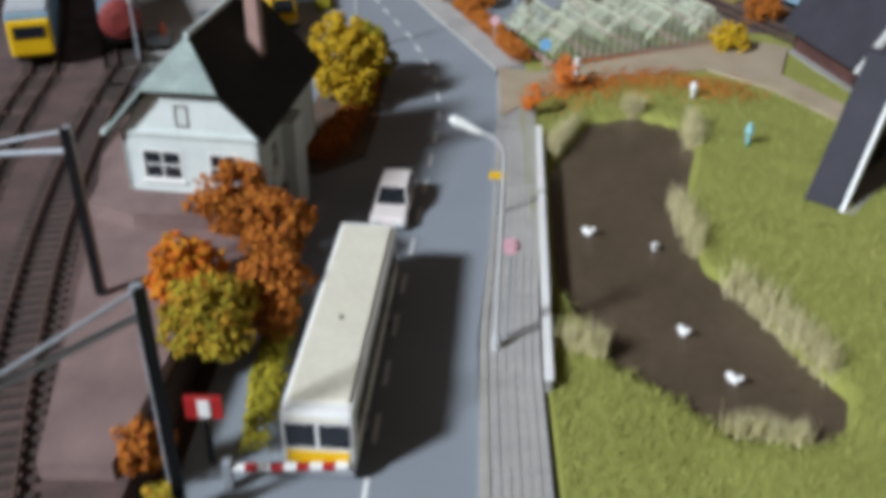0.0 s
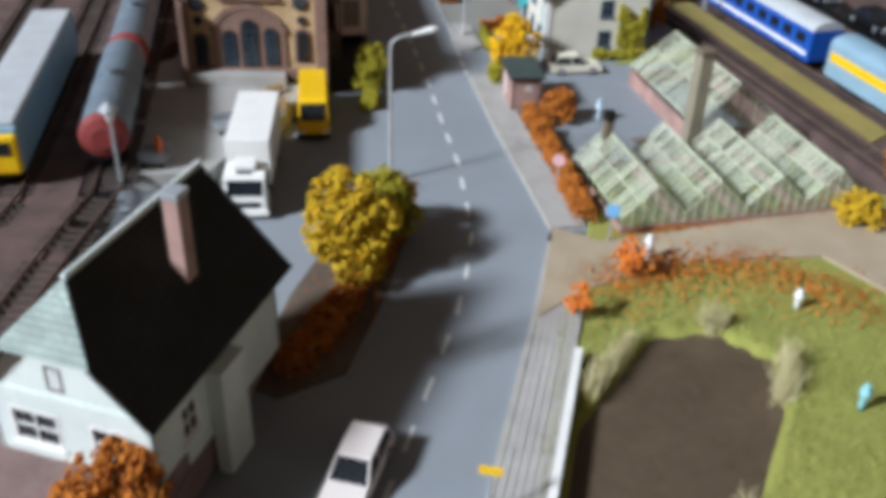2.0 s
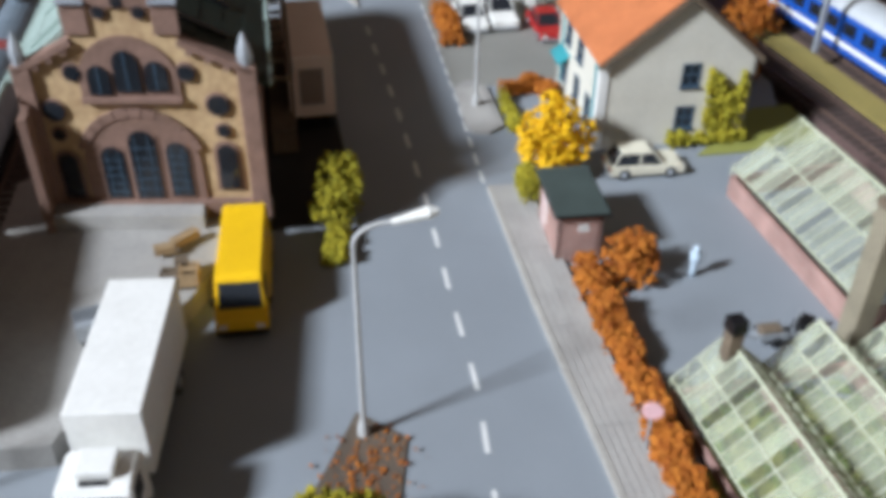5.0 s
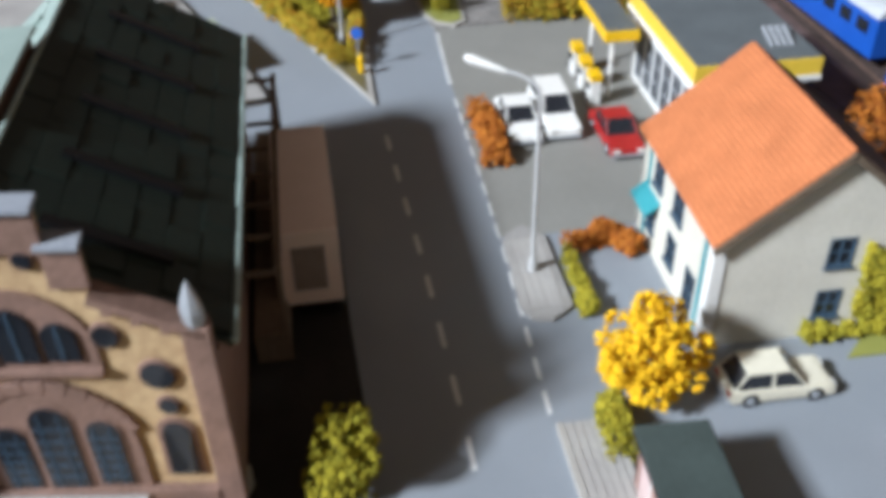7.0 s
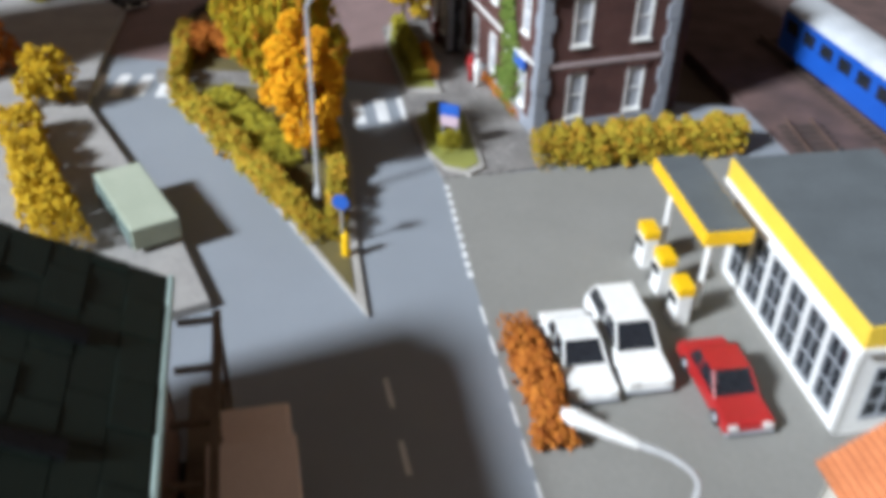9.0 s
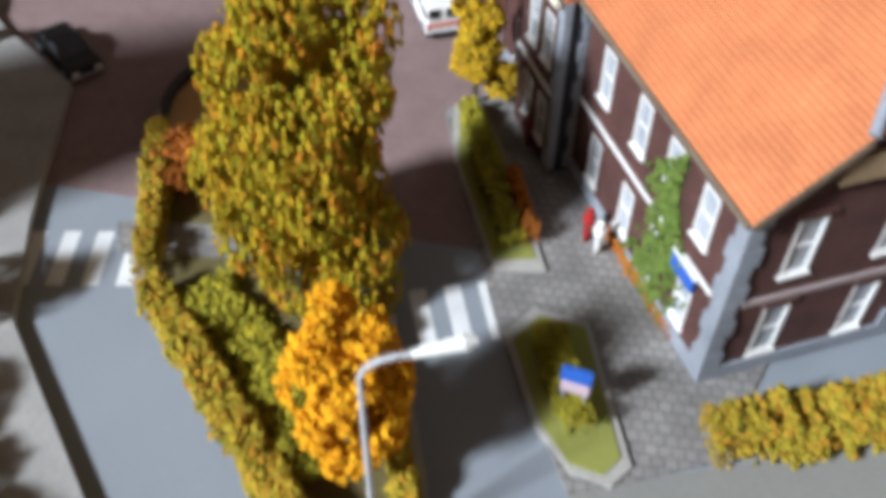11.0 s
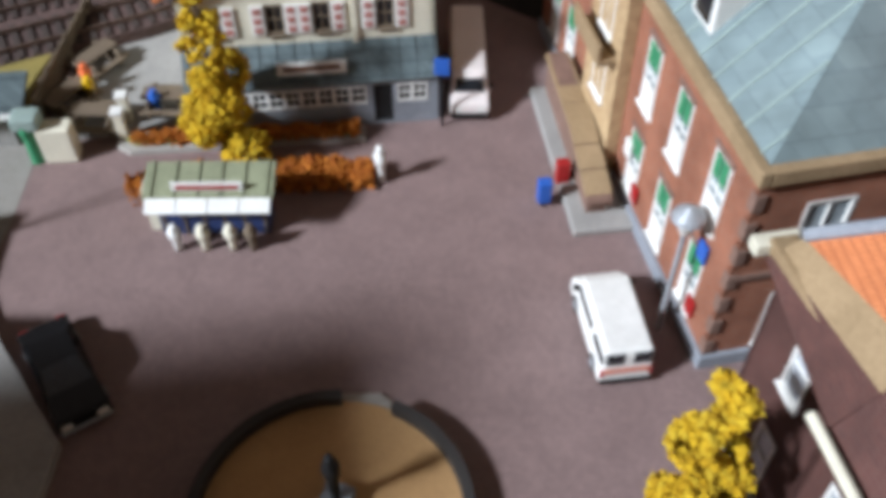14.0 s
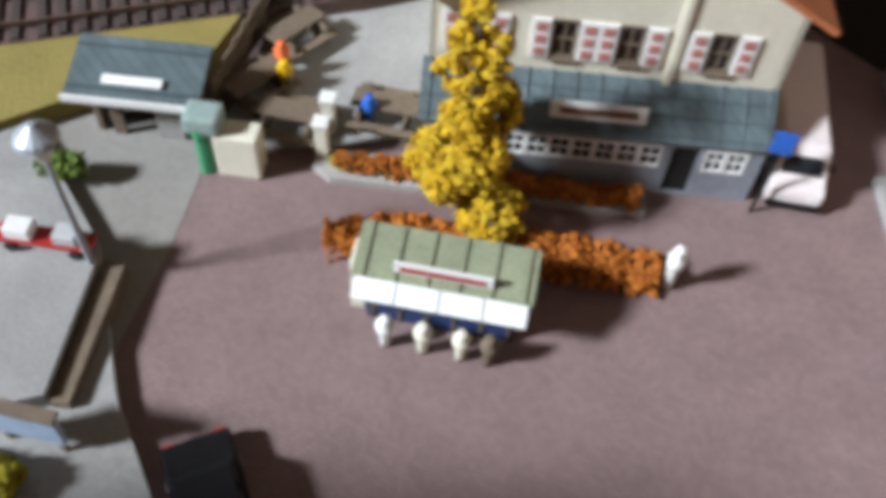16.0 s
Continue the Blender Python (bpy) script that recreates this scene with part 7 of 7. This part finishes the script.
def post_lamp(x, y, z, h, label="short lamp post with pale conical lantern"):
    t = thing("lantern_post", x, y, z, 0, label, "lamp post")
    part("pole", tube((0, 0, 0), (0, 0, h), 0.12, 0.09, 10), STEEL, t)
    part("lantern", lathe([(0.15, 0), (0.45, 0.75), (0.5, 0.8)], 14, at=(0, 0, h)), OPAL, t)
    part("cap", lathe([(0.62, 0), (0.55, 0.15), (0.1, 0.5)], 14, at=(0, 0, h + 0.8)), STEEL, t)


post_lamp(-20.9, 73.2, TERR, 4.4)
post_lamp(-52.2, 165.0, 1.15, 4.6)
post_lamp(-23.7, 168.9, 0.04, 5.4, "grey lamp post with a broad silver lantern")


def sign(x, y, rz, h, shape, m, label, z=0.2):
    t = thing("road_sign", x, y, z, rz, label, "road sign")
    part("pole", tube((0, 0, 0), (0, 0, h), 0.07, 0.07, 8), STEEL, t)
    if shape == "round":
        part("plate", tube((0, -0.03, h), (0, -0.1, h), 0.42, 0.42, 18), m, t)
    elif shape == "square":
        part("plate", box(-0.4, 0.4, -0.12, -0.04, h - 0.4, h + 0.4, bev=0.03), m, t)
    else:
        part("plate", box(-0.5, 0.5, -0.12, -0.04, h - 0.22, h + 0.22, bev=0.03), m, t)
    return t


sign(5.6, 52.3, 0, 2.6, "wide", YELLOW, "small yellow road sign on a post")
sign(6.3, 81.5, 0, 2.2, "round", mat("pink_white_plate", (0.8, 0.5, 0.52), None, 0.5), "round red and white road sign")
sign(10.0, 75.3, 0, 2.3, "square", mat("sky_blue_plate", (0.2, 0.5, 0.8), None, 0.5), "blue square road sign by the path")
sign(5.7, 40.7, 0, 5.0, "round", mat("rose_plate", (0.8, 0.45, 0.5), None, 0.5), "round pinkish sign on the lamp post")
sign(-19.3, 131.5, 0, 2.5, "round", BLUE, "round blue road sign at the island tip")
t = thing("bollard", -18.9, 130.6, 0.2, 0, "short yellow bollard at the island tip", "bollard")
part("post", lathe([(0.24, 0), (0.22, 1.1), (0.1, 1.35)], 12), YELLOW, t)
t = thing("notice_board", -15.6, 142.3, 0.3, -10, "blue and pink notice board on two posts", "notice board")
part("board", box(-0.55, 0.55, -0.1, 0.05, 1.3, 2.5, bev=0.04), mat("rose_board", (0.6, 0.45, 0.5), None, 0.6), t)
part("board_top", box(-0.58, 0.58, -0.14, 0.08, 2.0, 2.7, bev=0.04), BLUE, t)
for s in (-0.4, 0.4):
    part("leg", tube((s, 0, 0), (s, 0, 1.4), 0.08, 0.08, 8), STEEL, t)

# railing along the pond pavement
t = thing("pavement_wall", 0, 0, 0, 0, "low white-topped wall between pavement and pond", "wall")
WALL_R = [(7.35, 37.0), (7.6, 42), (8.1, 51.5), (8.75, 63.5)]
part("wall_body", ribbon(WALL_R, 0.12, -0.12, -0.5, 0.75), PAVING, t)
part("coping", ribbon(WALL_R, 0.2, -0.2, 0.75, 0.9), WHITE, t)


def gantry(x, y, rz, h, span, label):
    t = thing("catenary_mast", x, y, TERR, rz, label, "catenary mast", "catenary masts")
    part("mast", box(-0.16, 0.16, -0.16, 0.16, 0, h), STEEL, t)
    part("flange", box(-0.22, 0.22, -0.22, -0.16, 0, h), BLACK, t)
    part("bracket", tube((0, 0, h * 0.88), (-span, 0, h * 0.8), 0.14, 0.1, 8), STEEL, t)
    part("stay", tube((0, 0, h * 0.98), (-span * 0.92, 0, h * 0.82), 0.08, 0.08, 8), STEEL, t)
    part("insulator", lathe([(0.1, 0), (0.2, 0.15), (0.1, 0.3)], 8, at=(-span, 0, h * 0.8 - 0.2)), BLACK, t)


gantry(-6.35, 29.2, 42, 9.0, 6.5, "grey steel catenary mast with bracket arm")
gantry(-12.7, 40.7, -6, 9.0, 6.5, "grey steel catenary mast with bracket arm")
gantry(30.6, 92.0, -154, 9.0, 3.0, "grey steel catenary mast with bracket arm")
gantry(18.2, 120.6, -154, 9.0, 3.0, "grey steel catenary mast with bracket arm")
t = thing("crossing_barrier", -4.9, 31.2, 0.1, 3, "red and white striped barrier across the road", "barrier")
for k in range(9):
    part("barrier_band", tube((k * 0.48, 0, 0.95), (k * 0.48 + 0.48, 0, 0.95), 0.17, 0.17, 8), RED if k % 2 else WHITE, t)
part("post", box(-0.35, 0.0, -0.2, 0.2, 0, 1.3, bev=0.04), STEEL, t)
t = thing("signal_box", -5.9, 32.1, 0.5, 0, "red and white crossing signal with black post", "signal")
part("post", tube((0, 0, 0), (0, 0, 2.4), 0.14, 0.14, 8), BLACK, t)
part("red_panel", box(-0.7, 0.7, -0.1, 0.1, 2.2, 3.2, bev=0.05), RED, t)
part("white_panel", box(-0.2, 0.25, -0.16, -0.08, 2.3, 3.1, bev=0.03), WHITE, t)

# ---- toy figures, ducks, boxes ----
def figurine(x, y, z, coat, legs, label, h=1.95, rz=0):
    """A plain moulded toy figure, one mesh."""
    b = lathe([(0.16, 0), (0.18, h * 0.3), (0.17, h * 0.45), (0.26, h * 0.55), (0.3, h * 0.78), (0.12, h * 0.84), (0.19, h * 0.9), (0.17, h * 0.98), (0.05, h)], 10)
    return tagged_place(part("toy_figure", b, coat, smooth=True), x, y, z, rz, label)


def tagged_place(ob, x, y, z, rz, label, category="figurine"):
    ob.matrix_basis = pose(x * U, y * U, z * U, 0, 0, rz)
    return tagged(ob, label, category)


figurine(-36.6, 173.6, 0.04, WHITE, None, "white moulded toy figure on the plaza", 2.1)
for k, (dx, m) in enumerate(((-43.4, WHITE), (-42.3, CREAM), (-41.2, CREAM), (-40.4, WOOD))):
    figurine(dx, 167.4 + 0.3 * (dx + 43.4), 0.04, m, None, "small moulded toy figure at the kiosk", 1.45)
figurine(-15.6, 151.6, 0.14, RED, None, "red-topped toy figure by the brick building")
figurine(-15.1, 150.9, 0.14, WHITE, None, "white toy figure by the brick building")
figurine(-18.9, 157.6, 0.14, DULLRED, None, "dark toy figure by the bay")
figurine(-20.1, 77.2, 1.25, ORANGE, None, "orange toy figure on the loading platform")
figurine(22.5, 62.5, 0.15, mat("teal_white", (0.3, 0.6, 0.62), None, 0.7), None, "teal and white toy figure on the meadow", 1.6)
figurine(20.6, 70.6, 0.15, WHITE, None, "white toy figure near the path", 1.3)
figurine(12.3, 73.6, 0.3, WHITE, None, "white and red toy figure on the path", 1.8)
figurine(8.7, 93.9, 0.02, mat("pale_blue", (0.55, 0.66, 0.75), None, 0.7), None, "pale blue toy figure in the nursery yard", 1.8)
figurine(-52.3, 175.5, 0.22, ORANGE, None, "orange toy figure at a garden table", 1.6)
figurine(-51.8, 174.9, 0.22, YELLOW, None, "yellow toy figure at a garden table", 1.4)
figurine(-48.3, 174.9, 0.22, BLUE, None, "blue toy figure on the terrace", 1.4)
figurine(-32.9, 158.4, 0.9, DARK, None, "dark statue on a small plinth in the ring", 2.6)
t = thing("plinth", -32.9, 158.4, 0.3, 0, "mossy plinth under the statue", "plinth")
part("block", box(-0.5, 0.5, -0.5, 0.5, 0, 0.62, bev=0.05), STONEGREY, t)
hedge("ring_bush", [(-33.8, 157.4), (-32.0, 157.2)], 1.4, 1.0, F_OLIVE, "dark moss round the statue plinth", 200, 0.18, 0.3, 31, "bush")


def duck(x, y, rz):
    b = bmesh.new()
    bmesh.ops.create_uvsphere(b, u_segments=10, v_segments=6, radius=0.3)
    bmesh.ops.scale(b, vec=(0.75, 1.5, 0.7), verts=b.verts)
    tube((0, -0.35, 0.05), (0, -0.5, 0.35), 0.09, 0.08, 6, b)
    v = bmesh.ops.create_uvsphere(b, u_segments=8, v_segments=5, radius=0.14)["verts"]
    bmesh.ops.translate(b, vec=(0, -0.55, 0.4), verts=v)
    tagged_place(part("white_duck", b, WHITE, smooth=True), x, y, -0.2, rz, "small white duck floating on the pond", "duck")["group"] = "ducks"


for x, y, a in ((10.7, 51.4, 30), (14.3, 49.8, -30), (14.2, 42.1, 10), (15.7, 38.6, 20)):
    duck(x, y, a)

for x, y, m, lab in ((-28.2, 175.6, RED, "red post box on the plaza"), (-28.7, 174.2, BLUE, "blue litter box on the plaza")):
    t = thing("street_box", x - 0.7, y, 0.04, 24, lab, "box")
    part("body", box(-0.3, 0.3, -0.26, 0.26, 0.3, 1.45, bev=0.08), m, t)
    part("foot", box(-0.12, 0.12, -0.12, 0.12, 0, 0.32), BLACK, t)
for x, y, a in ((-20.4, 77.0, 10), (-17.6, 83.0, 35)):
    t = thing("wire_trolley", x, y, 1.25, a, "grey wire luggage trolley on the platform", "trolley")
    part("tray", box(-0.9, 0.9, -0.7, 0.7, 0.3, 0.45, bev=0.03), STEEL, t)
    part("side_rail", box(-0.9, 0.9, -0.7, -0.62, 0.45, 1.1), STEEL, t)
    part("side_rail", box(-0.9, 0.9, 0.62, 0.7, 0.45, 1.1), STEEL, t)
    for s in (-0.6, 0.6):
        part("wheel", tube((s, -0.75, 0.17), (s, 0.75, 0.17), 0.17, 0.17, 10), BLACK, t)

# ---- reeds and grass ----
def blades(name, pts, h, w, material, label, seed, spread=0.35):
    r = np.random.RandomState(seed)
    p = np.asarray(pts, float)
    n = len(p)
    a = r.uniform(0, 2 * np.pi, n)
    hh = h * r.uniform(0.6, 1.2, n)
    tip = p + np.c_[r.normal(0, spread, n) * hh, r.normal(0, spread, n) * hh, hh]
    d = np.c_[np.cos(a), np.sin(a), np.zeros(n)] * w
    v = np.stack([p - d, p + d, tip], 1).reshape(-1, 3) * U
    me = bpy.data.meshes.new(name)
    me.from_pydata(v.tolist(), [], np.arange(3 * n).reshape(-1, 3).tolist())
    me.materials.append(material)
    return tagged(new(name, me), label, "grass", kind="stuff")


def meadow_blades():
    r = np.random.RandomState(3)
    pts = []
    while len(pts) < 24000:
        x, y = 7.6 + 26 * r.uniform() ** 1.2, r.uniform(26, 74)
        if not inside(x, y, POND):
            pts.append((x, y, meadow_height(x, y) - 0.02))
    blades("meadow_grass", pts, 0.35, 0.035, BLADE, "short light green flocked grass blades", 5, 0.6)


meadow_blades()


def reed_clump(line, n, h, seed):
    r = np.random.RandomState(seed)
    pts = []
    for k in range(n):
        f = r.uniform(0, len(line) - 1)
        i = min(int(f), len(line) - 2)
        g = f - i
        x = line[i][0] + g * (line[i + 1][0] - line[i][0]) + r.normal(0, 0.25)
        y = line[i][1] + g * (line[i + 1][1] - line[i][1]) + r.normal(0, 0.25)
        pts.append((x, y, max(-0.35, meadow_height(x, y)) - 0.02))
    blades("reed_clump", pts, h, 0.03, REED, "dry straw-coloured reeds at the pond edge", seed, 0.22)


for k, (line, n, h) in enumerate((([(8.4, 40.5), (10.0, 39.6)], 420, 1.5), ([(14.6, 34.9), (17.6, 34.3)], 600, 1.3), ([(17.4, 46.0), (18.9, 42.0), (20.0, 38.8)], 900, 1.6), ([(16.4, 49), (16.3, 55)], 520, 1.5), ([(19.0, 62.5), (19.4, 66)], 420, 1.7), ([(15.4, 68.0), (16.4, 68.1)], 260, 1.5), ([(9.2, 60.5), (11.4, 65.5)], 420, 1.3))):
    reed_clump(line, n, h, 40 + k)

# ---- island undergrowth, beer garden and platform things ----
hedge("undergrowth", [(-24.0, 138.0), (-27.5, 142.0), (-31.5, 145.6)], 3.2, 0.9, F_OLIVE, "dark olive undergrowth on the island", 1100, 0.2, 0.2, 51, "shrub")
hedge("undergrowth", [(-22.6, 139.5), (-24.0, 144.6)], 2.2, 0.9, F_OLIVE, "dark olive undergrowth on the island", 500, 0.2, 0.2, 52, "shrub")
hedge("undergrowth", [(-26.0, 150.6), (-30.5, 151.0)], 2.6, 1.0, F_OLIVE, "olive undergrowth beneath the tall tree", 500, 0.2, 0.2, 53, "shrub")
hedge("roadside_shrub", [(-31.6, 127.2), (-35.6, 131.8), (-40.5, 138.6)], 3.0, 2.4, F_GOLD, "golden shrubs behind the western kerb", 1300, 0.2, 0.5, 54, "shrub")


def parked_wagon():
    t = thing("storage_container", -29.9, 131.2, 0.5, 42, "pale sage green storage container on the pavement", "container")
    part("body", box(-1.2, 1.2, -3.1, 3.1, 0.3, 1.5, bev=0.08), mat("sage_panel", (0.4, 0.44, 0.34), (0.32, 0.36, 0.27), 0.6), t)
    part("side_panel", box(-1.26, -1.18, -3.0, 3.0, 0.4, 1.4, bev=0.02), mat("sage_dark", (0.14, 0.19, 0.17), None, 0.6), t)
    wheels(t, 2.4, (-2.0, 2.0), 0.36)


parked_wagon()


def garden_table(x, y, rz):
    t = thing("garden_table", x, y, 0.22, rz, "dark wooden beer garden table with benches", "table", "garden tables")
    part("tabletop", box(-1.2, 1.2, -0.45, 0.45, 0.85, 0.95, bev=0.02), WOOD, t)
    for s in (-1, 1):
        part("bench", box(-1.2, 1.2, s * 0.95 - 0.18, s * 0.95 + 0.18, 0.45, 0.53, bev=0.02), WOOD, t)
        part("trestle", box(s * 0.8 - 0.06, s * 0.8 + 0.06, -0.9, 0.9, 0.0, 0.85), WOOD, t)


for q in ((-52.6, 174.2, 75), (-52.9, 177.2, 75), (-47.9, 175.4, 15), (-50.6, 173.4, 15)):
    garden_table(*q)
f = thing("board_fence", 0, 0, 0.2, 0, "weathered board fence behind the beer garden", "fence")
for k in range(26):
    q = k / 25
    x, y = -53.4 - 1.9 * q, 172.9 + 8.0 * q
    part("board", box(x - 0.05, x + 0.05, y - 0.15, y + 0.15, 0, 1.5 + 0.08 * math.sin(k * 2.3), rz=13), WOOD, f)
part("rail", prism([(-53.35, 172.8), (-53.25, 172.8), (-55.15, 180.9), (-55.25, 180.9)], 1.0, 1.15), WOOD, f)
p = thing("water_pump", -51.6, 170.9, 0.05, 20, "old green cast water pump with pale trough", "pump")
part("trough", box(-0.2, 1.3, -0.45, 0.45, 0, 1.9, bev=0.1), CREAM, p)
part("pump_column", lathe([(0.3, 0), (0.26, 1.5), (0.36, 1.8), (0.3, 2.2), (0.05, 2.5)], 12, at=(-0.6, -0.2, 0)), GREENP, p)
part("pump_hood", box(-1.1, 0.1, -0.5, 0.5, 1.9, 2.6, bev=0.15), PALEROOF, p)
n = thing("notice_board", -49.9, 159.9, 0.5, 15, "blue and white notice board by the kerb", "notice board")
part("board", box(-1.0, 1.0, -0.1, 0.1, 0.5, 1.9, bev=0.03), mat("pale_blue_board", (0.4, 0.5, 0.62), (0.25, 0.32, 0.42), 0.6), n)
part("board_cap", box(-1.1, 1.1, -0.2, 0.2, 1.9, 2.05, bev=0.03), WOOD, n)
for s in (-0.8, 0.8):
    part("leg", box(s - 0.08, s + 0.08, -0.06, 0.06, 0, 0.5), WOOD, n)
hedge("kerb_shrub", [(-51.2, 158.2), (-49.4, 158.6)], 1.4, 1.0, F_OLIVE, "yellow-green shrub by the notice board", 300, 0.17, 0.5, 56, "shrub")
r = thing("platform_barrow", -53.6, 164.9, 1.15, 20, "red barrow with pale parcels on the platform", "barrow")
part("tray", box(-1.6, 1.4, -0.35, 0.35, 0.35, 0.5, bev=0.03), RED, r)
part("parcel", box(-1.2, -0.4, -0.3, 0.3, 0.5, 0.95, bev=0.05), WHITE, r)
part("parcel", box(0.3, 1.0, -0.3, 0.3, 0.5, 0.9, bev=0.05), LAMPGREY, r)
for s in (-1.1, 0.9):
    part("wheel", tube((s, -0.4, 0.2), (s, 0.4, 0.2), 0.2, 0.2, 10), BLACK, r)
hedge("hut_plants", [(-56.6, 167.4), (-55.2, 168.0)], 0.9, 0.8, F_GREEN, "green pot plants beside the timber hut", 160, 0.15, 0.5, 57, "plants")


# ---- leaf litter, signs and clutter ----
def litter(name, pts, w, n, size, material, label, z, seed):
    r = np.random.RandomState(seed)
    p = []
    for (a, b), c in zip(zip(pts, pts[1:]), range(99)):
        f = r.uniform(0, 1, n)
        p.append(np.c_[a[0] + (b[0] - a[0]) * f + r.normal(0, w, n), a[1] + (b[1] - a[1]) * f + r.normal(0, w, n), np.full(n, z) + r.uniform(-0.02, 0.06, n)])
    t = thing(name, 0, 0, 0, 0, label, "leaves", kind="stuff")
    tagged(flock("leaf_litter", np.concatenate(p), size, material, t, seed), kind="stuff")


litter("leaf_litter", [(9.5, 71.0), (14, 73.6), (20, 74.8), (25, 71)], 1.0, 420, 0.075, F_RUST, "rust-brown fallen leaves along the meadow edge", 0.42, 3)
litter("leaf_litter", [(9.0, 67.5), (12, 71), (18, 72.5), (23, 71)], 1.3, 200, 0.07, F_FIRE, "orange fallen leaves on the meadow", 0.5, 4)
litter("leaf_litter", [(-5, 58.5), (-4.2, 66), (-4.2, 74), (-4.6, 80)], 0.9, 300, 0.09, F_RUST, "brown fallen leaves on the roadside verge", 0.12, 5)
litter("leaf_litter", [(10.2, 76.2), (15, 78.6), (21, 81.6), (25, 84)], 0.35, 260, 0.08, F_RUST, "brown leaves along the greenhouse foot", 0.38, 6)


def small_sign(x, y, h, rz, plate, label):
    t = thing("road_sign", x, y, 0.05, rz, label, "sign")
    part("post", tube((0, 0, 0), (0, 0, h), 0.06, 0.06, 8), STEEL, t)
    part("plate", side_plate(h), plate, t)


def side_plate(h):
    b = bmesh.new()
    vs = [b.verts.new(q) for q in ((-0.5, -0.08, h - 0.1), (0.5, -0.08, h - 0.1), (0, -0.08, h + 0.8))]
    b.faces.new(vs)
    bmesh.ops.solidify(b, geom=b.faces[:], thickness=0.06)
    return b


small_sign(-10.5, 96.4, 2.6, 10, WHITE, "small triangular white sign by the conifer bush")


def crate(x, y, rz, w, d, h, material, label):
    t = thing("crate", x, y, 1.52, rz, label, "crate", "platform crates")
    part("base", box(-w / 2, w / 2, -d / 2, d / 2, 0, 0.08), material, t)
    for s in (-1, 1):
        part("side", box(-w / 2, w / 2, s * (d / 2 - 0.04) - 0.04, s * (d / 2 - 0.04) + 0.04, 0.08, h), material, t)
        part("end", box(s * (w / 2 - 0.04) - 0.04, s * (w / 2 - 0.04) + 0.04, -d / 2 + 0.08, d / 2 - 0.08, 0.08, h), material, t)
    part("slat", box(-w / 2 + 0.1, w / 2 - 0.1, -0.12, 0.12, h - 0.1, h - 0.02), material, t)


PALEWOOD = mat("pale_crate_wood", (0.42, 0.29, 0.16), (0.28, 0.19, 0.1), 0.85, fine=5)
for x, y, rz, w, d, h in ((-16.5, 90.1, 60, 1.5, 0.5, 0.4), (-17.1, 89.0, 30, 1.0, 0.5, 0.4), (-15.0, 87.1, 17, 0.9, 1.1, 0.7), (-15.9, 86.8, 14, 0.8, 1.0, 0.5), (-15.6, 87.7, 20, 0.6, 0.6, 0.8)):
    crate(x, y, rz, w, d, h, PALEWOOD if w > 0.85 else WOOD, "open brown wooden crate on the loading platform")


# ---- nursery yard, roadside pile and garden posts ----
def hand_cart(x, y, rz, z, body, label):
    t = thing("hand_cart", x, y, z, rz, label, "cart")
    part("tray", box(-0.7, 0.7, -0.45, 0.45, 0.35, 0.48, bev=0.03), STEEL, t)
    for s in (-1, 1):
        part("tray_side", box(-0.7, 0.7, s * 0.43 - 0.04, s * 0.43 + 0.04, 0.48, 0.8), STEEL, t)
        part("wheel", tube((0.2, s * 0.5 - 0.06, 0.28), (0.2, s * 0.5 + 0.06, 0.28), 0.28, 0.28, 12), BLACK, t)
        part("handle", tube((-0.7, s * 0.35, 0.6), (-1.5, s * 0.35, 0.85), 0.05, 0.05, 6), STEEL, t)
    part("load", box(-0.5, 0.5, -0.3, 0.3, 0.48, 0.9, bev=0.08), body, t)


hand_cart(11.9, 89.4, 20, 0.0, WOOD, "grey hand cart in the nursery yard")
hand_cart(13.6, 90.2, 70, 0.0, BLACK, "dark hand cart beside the greenhouse")
hand_cart(-15.9, 70.9, 35, 0.0, FLESH, "steel hand cart with buff sacks by the platform")
t = thing("timber_stack", -17.2, 71.4, 0.0, 30, "stack of dark and pale timber by the platform", "timber")
for k in range(4):
    part("beam", box(-0.3 + 0.25 * k, -0.1 + 0.25 * k, -1.6, 1.4 + 0.2 * (k % 2), 0.0, 0.3 + 0.12 * (k % 3), rz=4 * k), WOOD if k % 2 else BLACK, t)
t = thing("garden_board", 11.7, 109.6, 0.0, 20, "green notice board on a tall grey post", "board")
part("post", tube((0, 0, 0), (0, 0, 5.0), 0.11, 0.09, 8), STEEL, t)
part("board", box(-0.8, 0.8, -0.1, 0.1, 4.2, 5.6, bev=0.04), mat("bottle_green", (0.03, 0.13, 0.1), (0.02, 0.09, 0.07), 0.5), t)
for x, y in ((-49.0, 172.9), (-49.4, 174.0)):
    t = thing("garden_post", x, y, 0.2, 20, "white-topped garden gate post", "post")
    part("post", box(-0.22, 0.22, -0.22, 0.22, 0, 1.5, bev=0.04), CREAM, t)
    part("cap", box(-0.28, 0.28, -0.28, 0.28, 1.5, 1.65, bev=0.04), WHITE, t)
tagged(part("nursery_lawn", prism([(9.6, 106.4), (12.5, 107.4), (17.4, 110.0), (16.0, 114.5), (13.4, 113.5)], -0.2, 0.12), GRASS), "green lawn strip behind the house", "lawn", kind="structure")
